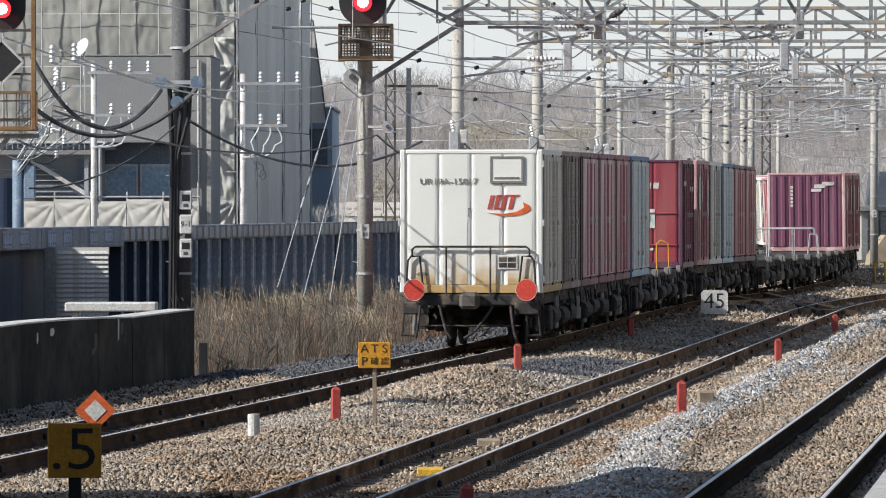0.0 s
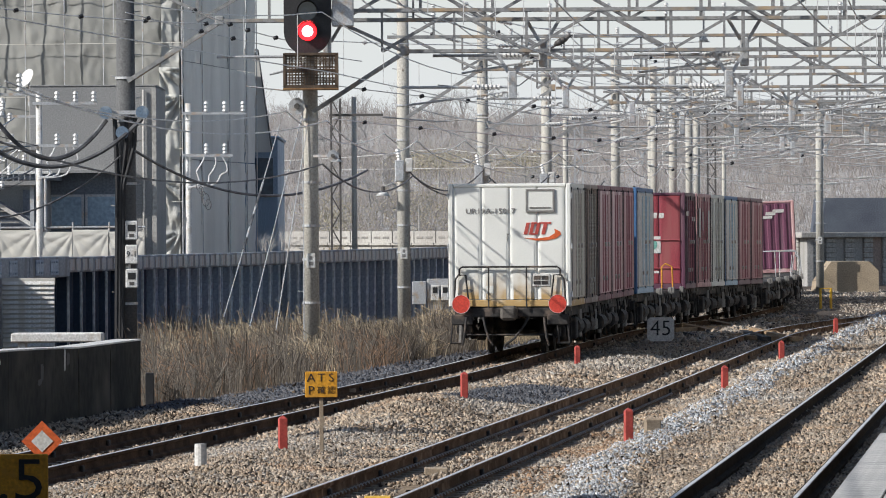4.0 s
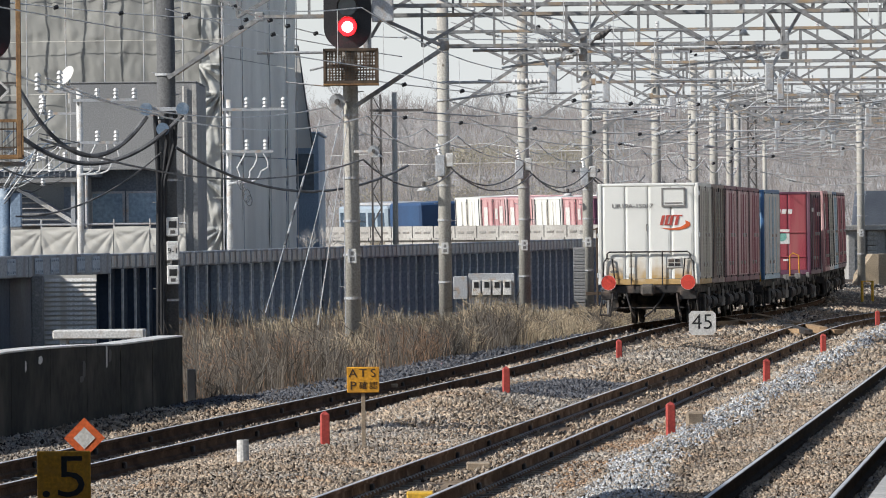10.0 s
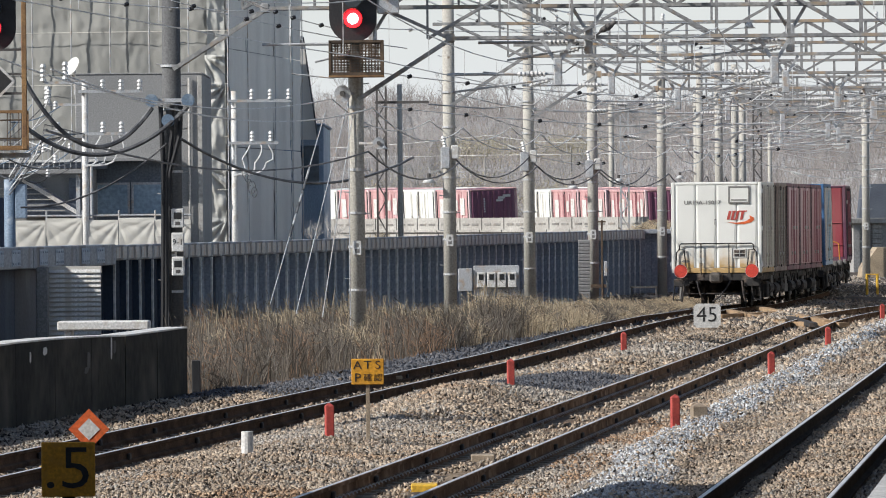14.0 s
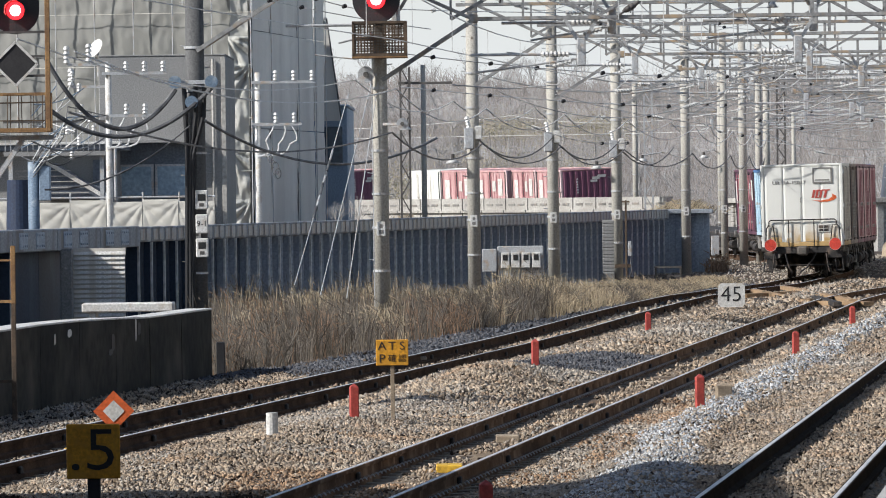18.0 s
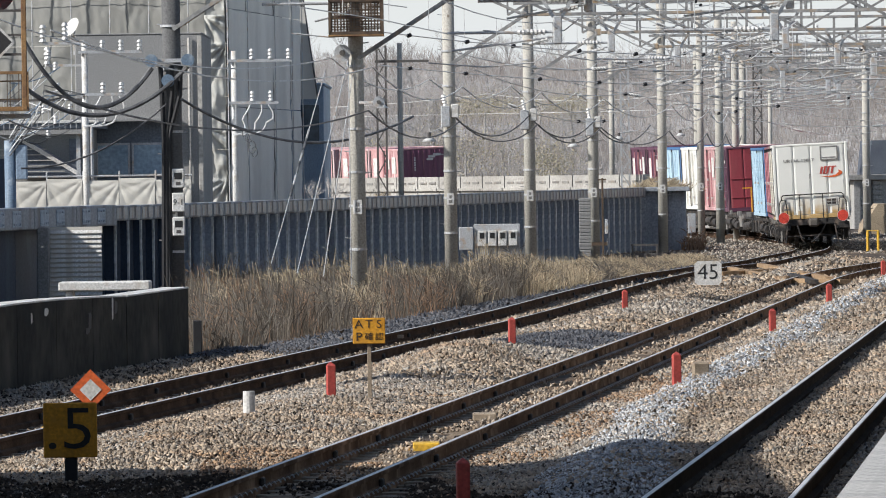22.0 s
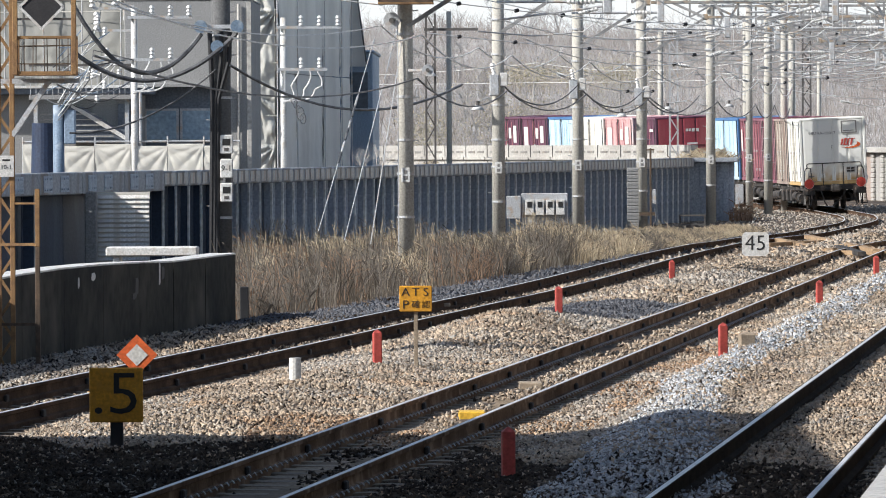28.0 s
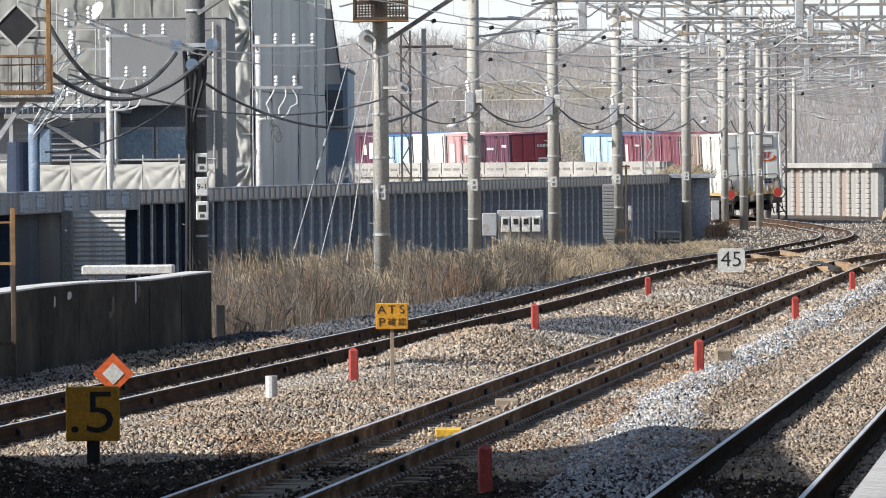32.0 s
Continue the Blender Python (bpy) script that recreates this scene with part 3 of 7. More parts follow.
def build_ballast():
    g = np.random.default_rng(3)
    pts, sz, wpts, wsz, dpts, dsz, gpts, gsz, rpts, rsz, spts, ssz = ([] for _ in range(12))
    for y0, y1, dens, size in ((43.5, 62, 580, 0.0225), (62, 80, 450, 0.0248), (80, 105, 285, 0.029), (105, 140, 120, 0.038), (140, 185, 42, 0.052)):
        xa, xb = -0.087 * y1 - 0.3, 0.085 * y1 + 0.5
        k = int((xb - xa) * (y1 - y0) * dens)
        P = np.stack([g.uniform(xa, xb, k), g.uniform(y0, y1, k)], 1)
        for x, y in P:
            a = x - (-0.06 + 0.1205 * (y - 107.8))
            b = x - (-0.96 + 0.1065 * (y - 59))
            c = x - (2.78 + 0.105 * (y - 54.6))
            if a < (-3.75 if y < 101 else -2.6) or c > 1.5 or x < -0.088 * y - 0.1:
                continue
            # dark: shoulder strip, plus a cast shadow patch painted between the tracks
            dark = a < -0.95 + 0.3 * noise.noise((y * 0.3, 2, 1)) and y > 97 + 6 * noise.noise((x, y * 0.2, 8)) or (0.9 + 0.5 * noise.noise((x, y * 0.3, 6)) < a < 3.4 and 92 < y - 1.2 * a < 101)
            white = g.random() < 0.84 and abs(b - ridge(y)) < 0.40 + 0.022 * max(0.0, 64 - y) + 0.25 * noise.noise((x * 2.0, y * 0.5, 4))
            e = size * g.uniform(0.35, 1.5) * (0.8 if white else 1.0)
            z = ground_height(x, y) + e * 0.25
            between = abs(b) < 0.5 or abs(c) < 0.5 or abs(a) < 0.5
            if between and g.random() < ((0.8 + 0.5 * noise.noise((x * 1.2, y * 0.4, 7))) if abs(b) < 0.5 and y < 120 else 0.15):
                continue
            grey = noise.noise((x * 0.42, y * 0.11, 3)) + 0.35 * noise.noise((x * 1.7, y * 0.6, 5)) + 0.25 * g.uniform(-1, 1) > (0.55 if between else 0.12 if y > 66 else 0.32)
            # dirty beds, plus stones darkened to deepen the foreground shade and gaps
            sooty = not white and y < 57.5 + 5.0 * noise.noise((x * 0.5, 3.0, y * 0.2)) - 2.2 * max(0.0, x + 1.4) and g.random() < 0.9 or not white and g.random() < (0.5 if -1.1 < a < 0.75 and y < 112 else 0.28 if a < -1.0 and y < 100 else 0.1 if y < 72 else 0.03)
            rust = not white and not sooty and math.hypot((x + 1.75) / 1.0, (y - 59.5) / 4.5) < 0.9 + 0.5 * noise.noise((x * 1.5, y * 0.5, 12)) and g.random() < 0.7 or not white and 0.55 < b < 1.7 and y < 84 and noise.noise((x * 0.9, y * 0.22, 15)) > -0.1 and g.random() < 0.55
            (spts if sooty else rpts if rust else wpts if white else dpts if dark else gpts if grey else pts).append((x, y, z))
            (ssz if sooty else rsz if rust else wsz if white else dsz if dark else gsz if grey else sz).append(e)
    far = [(9.0 + g.uniform(-4, 22), y, -0.19) for y in g.uniform(185, 262, 15000)]
    gpts += far
    gsz += [0.05 * g.uniform(0.4, 1.3) for _ in far]
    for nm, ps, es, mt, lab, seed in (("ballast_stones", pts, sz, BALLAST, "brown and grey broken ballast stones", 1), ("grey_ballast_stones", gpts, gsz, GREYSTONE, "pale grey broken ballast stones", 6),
                                      ("dark_ballast_stones", dpts, dsz, DARKSTONE, "dark blue-grey ballast on the shoulder and a painted shadow patch", 4), ("new_ballast_stones", wpts, wsz, NEWSTONE, "ridge of pale blue-grey new ballast", 2),
                                      ("sooty_ballast_stones", spts, ssz, SOOTSHADESTONE, "dirty dark ballast, with shade painted in near the platform end", 9),
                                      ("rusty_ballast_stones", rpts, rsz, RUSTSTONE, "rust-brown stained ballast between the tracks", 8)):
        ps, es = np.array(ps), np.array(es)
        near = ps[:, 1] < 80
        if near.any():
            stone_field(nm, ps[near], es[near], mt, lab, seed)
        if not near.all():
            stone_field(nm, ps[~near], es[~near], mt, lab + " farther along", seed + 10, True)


RAIL_PROFILE = [(-0.0635, -0.205), (0.0635, -0.205), (0.0635, -0.142), (0.012, -0.125), (0.008, -0.05), (0.0325, -0.038),
                (0.0325, -0.004), (-0.0325, -0.004), (-0.0325, -0.038), (-0.008, -0.05), (-0.012, -0.125), (-0.0635, -0.142)]


def sweep(shape, path, prof, off):
    """Draw a closed outline (x, z) along a path of (place, heading), off metres to its right."""
    k, vs, fs = len(prof), [], []
    for p, h, c in path:
        r = Vector((math.cos(h), -math.sin(h), math.tan(c)))
        vs += [p + r * (off + x) + Vector((0, 0, z)) for x, z in prof]
    for i in range(len(path) - 1):
        fs += [(i * k + j, i * k + (j + 1) % k, (i + 1) * k + (j + 1) % k, (i + 1) * k + j) for j in range(k)]
    e = len(vs) - k
    fs += [tuple(range(k))[::-1], tuple(range(e, e + k))]
    shape.add(vs, fs)


def build_track(line, s0, s1, label, sleepers, clips, steel):
    t = thing("railway_track", pose(0, 0, 0), label, "railway track", "railway tracks", "structure")
    n = int((s1 - s0) / 3)
    path = [(*line(k), cant(k) if line is line_one else 0.0) for k in (s0 + (s1 - s0) * i / n for i in range(n + 1))]
    for off in (-0.566, 0.566):
        s, top = Shape(), Shape()
        sweep(s, path, RAIL_PROFILE, off)
        rail = part("rail", s, steel, t, "rusty steel rail")
        sweep(top, path, [(-0.022, -0.0038), (0.022, -0.0038), (0.018, 0.0), (-0.018, 0.0)], off)
        part("rail_head", top, RAILTOP, rail, "polished running surface")
        if clips:
            c = Shape()
            k = s0
            while k < min(s1, s0 + 60):
                p, h = line(k)
                r = Vector((math.cos(h), -math.sin(h), 0))
                d = Vector((math.sin(h), math.cos(h), 0))
                for side in (-0.085, 0.085):
                    q = p + r * (off + side) + Vector((0, 0, -0.14))
                    c.line([q - d * 0.03 + r * side * 0.3, q + Vector((0, 0, 0.022)), q + d * 0.03 - r * side * 0.35], 0.0075, 4)
                k += 0.31
            part("rail_clips", c, STEEL, rail, "steel rail clips")
        an = Shape().box(-0.06, -0.02, -0.07, 0.07, -0.14, -0.06, 0.012).box(0.02, 0.06, -0.07, 0.07, -0.14, -0.06, 0.012).mesh("rail_anchor", UNDERFRAME)
        k = s0 + 1.7 + off
        while line is not line_three and k < min(s1, s0 + 110):
            p, h = line(k)
            part("rail_anchor", an, None, rail, "dark steel rail anchor", m=Matrix.Translation(p + Vector((math.cos(h), -math.sin(h), 0)) * off) @ pose(0, 0, 0, 0, 0, -math.degrees(h)))
            k += 4.6 + 1.2 * math.sin(k * 2.1)
    if sleepers:
        me = Shape().prism([(-1.0, -0.33), (1.0, -0.33), (1.0, -0.185), (0.75, -0.175), (0.4, -0.192), (-0.4, -0.192), (-0.75, -0.175), (-1.0, -0.185)], -0.11, 0.11).mesh("sleeper", SLEEPER)
        k = s0 + 0.3
        while k < sleepers:
            p, h = line(k)
            part("sleeper", me, None, t, m=Matrix.Translation(p) @ pose(0, 0, 0, 0, 0, -math.degrees(h)))
            k += 0.62
    return t


def build_tracks():
    build_track(line_one, -60, 330, "freight train's track with rusty rails on ballast", 60, False, RAIL)
    build_track(line_two, 5, 230, "middle track with rusty rails curving off", 95, True, RAILBROWN)
    bed = Shape()
    sweep(bed, [(*line_two(-8 + 3.0 * i), 0.0) for i in range(29)], [(-0.48, -0.3), (0.48, -0.3), (0.44, -0.2), (0.0, -0.19), (-0.44, -0.2)], 0.0)
    solid("track_bed", bed, SAND, "smooth sandy brown bed between the middle rails", kind="structure")
    build_track(line_three, 5, 150, "track beside the platform", 75, False, RAILDARK)


# ---- the train ----
BOX_L, BOX_W, BOX_H, DECK = 3.68, 2.56, 2.56, 1.0
PITCH = 19.8


def container_meshes(paint, side, length, kind):
    """Meshes of one container, standing on z = 0, its rear end at y = 0."""
    w, h, L = BOX_W / 2, BOX_H, length
    white = kind == "white"
    out = []
    body = Shape().box(-w + 0.03, w - 0.03, 0.03, L - 0.03, 0.12, h - 0.05, 0.03)
    out.append(("shell", body.mesh("shell", side), ""))
    fr, low = Shape(), Shape()
    for x in (-w, w - 0.1):
        for y in (0, L - 0.1):
            fr.box(x, x + 0.1, y, y + 0.1, 0.0, h, 0.02)
    for y in (0, L - 0.08):
        low.box(-w + 0.1, w - 0.1, y, y + 0.08, 0.0, 0.14, 0.01)
        fr.box(-w + 0.1, w - 0.1, y, y + 0.08, h - 0.08, h, 0.02)
    for x in (-w, w - 0.08):
        low.box(x, x + 0.08, 0.1, L - 0.1, 0.0, 0.14, 0.01)
        fr.box(x, x + 0.08, 0.1, L - 0.1, h - 0.1, h, 0.01)
    out.append(("corner_frame", fr.mesh("corner_frame", paint if kind in ("white", "blue") else side), "steel corner frame"))
    out.append(("bottom_frame", low.mesh("bottom_frame", CRUST if white else side), "grimy bottom frame"))
    n = max(6, int(L / 0.62))
    rib = Shape().box(-0.02, 0.02, -0.05, 0.05, 0.15, h - 0.11, 0.008).mesh("side_rib", side)
    rod = Shape().rod((0, 0, 0.2), (0, 0, h - 0.2), 0.018, 5).mesh("lock_rod", CDIRTY if white or kind in ("pale", "brown") else CBLUE if kind == "blue" else CSIDE)
    seal = Shape().box(-0.012, 0.012, -0.045, 0.045, 0.12, h - 0.08).mesh("door_seal", BLACK)
    catch = Shape().box(-0.03, 0.03, -0.05, 0.05, -0.05, 0.05, 0.008).mesh("door_catch", STEEL)
    leaf = Shape().box(-0.02, 0.02, 0, L / 2 - 0.12, 0.16, h - 0.12, 0.01).mesh("door_leaf", CDIRTY if white else CFADED if kind == "rosy" else WHITEPAINT if kind == "blue" else CSIDE)
    for sx in (-1, 1):
        for i in range(n):
            out.append(("side_rib", rib, "", pose(sx * (w - 0.025), 0.22 + (L - 0.44) * i / (n - 1), 0)))
        for k in (0.30, 0.47, 0.53, 0.70):
            out.append(("lock_rod", rod, "", pose(sx * (w + 0.016), L * k, 0)))
            out.append(("door_catch", catch, "", pose(sx * (w + 0.02), L * k + 0.03, 0.5 if k in (0.30, 0.53) else 1.25)))
        for k in (0.035, 0.5, 0.965):
            out.append(("door_seal", seal, "black rubber seal", pose(sx * (w + 0.003), L * k, 0)))
    if white or kind in ("rosy", "red", "blue", "violet"):
        for k in (0.08, L / 2 + 0.04):
            out.append(("door_leaf", leaf, "grimy beige door leaf" if white else "pale grey door leaf" if kind == "blue" else "faded red door leaf", pose(w - 0.008, k, 0)))
    return out


CONT = {}


def container(kind, length=BOX_L):
    """A shipping container; returns its empty."""
    paint, label = {"white": (CWHITE, "white refrigerated container with rust-stained lower panel"),
                    "brown": (CBROWN, "weathered dark brown shipping container on a flat wagon"),
                    "red": (CRED, "maroon red shipping container on a flat wagon"),
                    "rosy": (CRED, "dark plum shipping container with faded pink doors on a flat wagon"),
                    "crimson": (CRED, "crimson shipping container with dark violet sides and a round sign"),
                    "faded": (CFADED, "sun-faded pinkish red shipping container on a flat wagon"),
                    "purple": (CPURPLE, "maroon shipping container, shaded end painted purple and sunlit sides pale red"),
                    "violet": (CVIOLET, "dark violet shipping container on a flat wagon"),
                    "blue": (CDEEP, "light blue shipping container with deep blue ends on a flat wagon"),
                    "pale": (CWHITE, "off-white shipping container on a flat wagon")}[kind]
    key = (kind, length)
    t = thing("shipping_container", pose(0, 0, 0), label, "container", "containers on the train")
    if key not in CONT:
        w, h = BOX_W / 2, BOX_H
        # purple: one maroon box, shaded end and sunlit sides painted as two colours
        ms = container_meshes(paint, {"purple": CFADED, "red": CPLUM, "rosy": CPLUM, "crimson": CVIOLET, "blue": CBLUE}.get(kind, paint), length, kind)
        for i in range(4):
            x0 = -w + 0.12 + i * 0.58
            end = Shape().prism([(x0 + 0.008, 0.034), (x0 + 0.03, 0.012), (x0 + 0.07, 0.004), (x0 + 0.51, 0.004), (x0 + 0.55, 0.012), (x0 + 0.572, 0.034)], 0.15, h - 0.085, "z")
            ms.append(("end_panel", end.mesh("end_panel", paint), ""))
        roof = Shape().box(-w + 0.12, w - 0.12, 0, (length - 0.24) / 4 - 0.05, h - 0.05, h - 0.03).mesh("roof_panel", paint)
        for i in range(4):
            ms.append(("roof_panel", roof, "", pose(0, 0.12 + i * (length - 0.24) / 4, 0)))
        CONT[key] = ms
    for nm, me, lab, *m in CONT[key]:
        part(nm, me, None, t, lab, m=m[0] if m else None)
    w, h = BOX_W / 2, BOX_H
    if kind == "purple":
        rib = Shape().prism([(-0.09, 0.006), (-0.045, -0.03), (0.045, -0.03), (0.09, 0.006)], 0.16, h - 0.12, "z").mesh("corrugation", CPURPLE)
        for i in range(8):
            part("corrugation", rib, None, t, m=pose(-w + 0.24 + 0.282 * i, 0.0, 0))
        for i in range(6):
            part("number_bar", Shape().box(-0.52, -0.44, -0.034, -0.028, 1.45 + 0.12 * i, 1.53 + 0.12 * i), WHITEPAINT, t, "white painted mark")
    if kind in ("red", "crimson", "purple", "faded", "violet"):
        for sx in (-1, 1):
            x0, x1 = sx * (w + 0.004) - 0.004, sx * (w + 0.004) + 0.004
            if kind == "crimson":
                part("side_number", Shape().box(x0, x1, 0.4, 1.1, h - 0.62, h - 0.5), WHITEPAINT, t, "white painted mark")
                part("side_number", Shape().box(x0, x1, 2.3, 3.3, h - 0.75, h - 0.64), WHITEPAINT, t, "white painted mark")
                continue
            part("side_emblem", Shape().box(x0, x1, length - 1.0, length - 0.45, h - 1.35, h - 0.45), WHITEPAINT, t, "white painted panel")
            if kind not in ("red", "crimson"):
                part("side_emblem", Shape().box(x0, x1, 0.5, 0.95, h - 1.2, h - 0.4), WHITEPAINT, t, "white painted panel")
                part("side_emblem", Shape().box(x0, x1, 1.25, 1.6, h - 1.0, h - 0.5), WHITEPAINT, t, "white painted panel")
            else:
                part("side_number", Shape().box(x0, x1, 0.3, 1.3, h - 0.53, h - 0.45), WHITEPAINT, t, "white painted mark")
                part("side_stripe", Shape().box(x0, x1, 1.1, 1.16, 0.3, h - 0.2), WHITEPAINT, t, "white painted stripe")
        for k, (xa, xb, za, zb) in enumerate(((0.1, 0.22, 0.66, 0.54), (0.24, 0.36, 0.66, 0.54), (0.38, 0.54, 0.68, 0.54), (0.57, 0.72, 0.68, 0.54)) if kind != "purple" else ((0.25, 0.62, 0.5, 0.38), (0.5, 0.92, 0.42, 0.3), (0.15, 0.5, 0.62, 0.52))):
            part("end_marking", Shape().prism([(xa, h - za), (xb - 0.02, h - za), (xb, h - zb), (xa + 0.02, h - zb)], -0.036 if kind == "purple" else -0.004, 0.003), WHITEPAINT, t, "white painted mark")
    if kind in ("red", "crimson"):
        part("end_label", Shape().box(0.42, 0.58, -0.004, 0.003, 0.42, 0.48), WHITEPAINT, t, "small white label")
        for z in (0.55, 1.3):
            part("door_bar", Shape().rod((-w + 0.15, -0.012, z), (w - 0.15, -0.012, z), 0.018, 6), CRED, t)
        pl = part("end_placard", Shape().box(0.15, 0.62, -0.006, 0.003, 0.95, 1.4), WHITEPAINT, t, "white square placard")
        part("placard_sign", Shape().disc((0.385, -0.008, 1.18), 0.15, 0.006, 18), mat("green_sign", (0.2, 0.45, 0.38), (0.16, 0.38, 0.32), 0.6), pl, "round green sign")
    return t


def tail_container(t):
    """The details of the last container's end."""
    w, y = BOX_W / 2, 0.0
    for i in range(4):
        x0 = -w + 0.12 + i * 0.58
        part("stained_panel", Shape().box(x0 + 0.075, x0 + 0.505, y - 0.001, y + 0.003, 0.155, 1.3), CRUST, t, "rust-stained lower panel")
    hatch = part("inspection_hatch", Shape().box(0.36, 0.92, -0.02, 0.02, 1.98, 2.42, 0.01), CWHITE, t, "grey-framed hatch")
    fr = Shape()
    for a in ((0.34, 0.94, 1.96, 2.0), (0.34, 0.94, 2.4, 2.44), (0.34, 0.38, 2.0, 2.4), (0.9, 0.94, 2.0, 2.4)):
        fr.box(a[0], a[1], -0.03, -0.004, a[2], a[3])
    fr.box(0.42, 0.86, -0.035, -0.02, 2.04, 2.07)
    part("hatch_frame", fr, CGREY, hatch)
    v = part("vent", Shape().box(0.46, 0.84, -0.02, 0.01, 0.42, 0.68, 0.01), WHITEPAINT, t, "small louvred vent")
    sl = Shape()
    for i in range(2):
        for j in range(2):
            sl.box(0.5 + i * 0.16, 0.64 + i * 0.16, -0.026, -0.018, 0.46 + j * 0.1, 0.54 + j * 0.1)
    part("vent_slats", sl, UNDERFRAME, v)
    letters("UR19A-15017", 0.15, CGREY, t, pose(-0.40, -0.008, 1.985) @ FACING, "container_number", 1.2, 0.002)
    lg = Shape()
    for x0, wd, k in ((0.29, 0.075, 0), (0.40, 0.07, 0), (0.52, 0.07, 0), (0.66, 0.075, 0)):
        lg.prism([(x0, 1.50), (x0 + wd, 1.50), (x0 + wd + 0.06, 1.745), (x0 + 0.06, 1.745)], -0.008, 0.002)
    lg.prism([(0.45, 1.72), (0.56, 1.72), (0.57, 1.755), (0.46, 1.755)], -0.008, 0.002)
    lg.prism([(0.41, 1.495), (0.54, 1.495), (0.55, 1.525), (0.42, 1.525)], -0.008, 0.002)
    lg.prism([(0.61, 1.72), (0.86, 1.72), (0.87, 1.755), (0.62, 1.755)], -0.008, 0.002)
    part("logo", lg, REDPAINT, t, "red painted emblem")
    sw = Shape().prism([(0.30, 1.43), (0.55, 1.375), (0.78, 1.375), (0.97, 1.42), (1.07, 1.49), (1.05, 1.56), (0.93, 1.62), (0.95, 1.53), (0.82, 1.45), (0.58, 1.415)], -0.008, 0.002)
    part("swoosh", sw, ORANGE, t, "orange-red sweep under the emblem")
    tag = Shape()
    tag.prism([(-1.0, 0.335), (-0.94, 0.30), (-0.82, 0.30), (-0.76, 0.335), (-0.82, 0.37), (-0.94, 0.37)], -0.006, 0.002)
    part("label_plate", tag, CGREY, t, "small dark oval plate")
    part("label_plate", Shape().box(-0.50, -0.34, -0.005, 0.002, 0.28, 0.44), CWHITE, t, "small square plate")
    part("scratch", Shape().box(-0.06, -0.005, -0.005, 0.002, 1.50, 1.52).box(-0.06, -0.045, -0.005, 0.002, 1.36, 1.50), CGREY, t, "dark scratch")
    for z in (0.25, 1.25, 2.3):
        for sx in (-1, 1):
            part("hinge", Shape().box(sx * (w + 0.012) - 0.02, sx * (w + 0.012) + 0.02, 0.0, 0.06, z - 0.06, z + 0.06, 0.008), STEEL, t, "steel hinge")


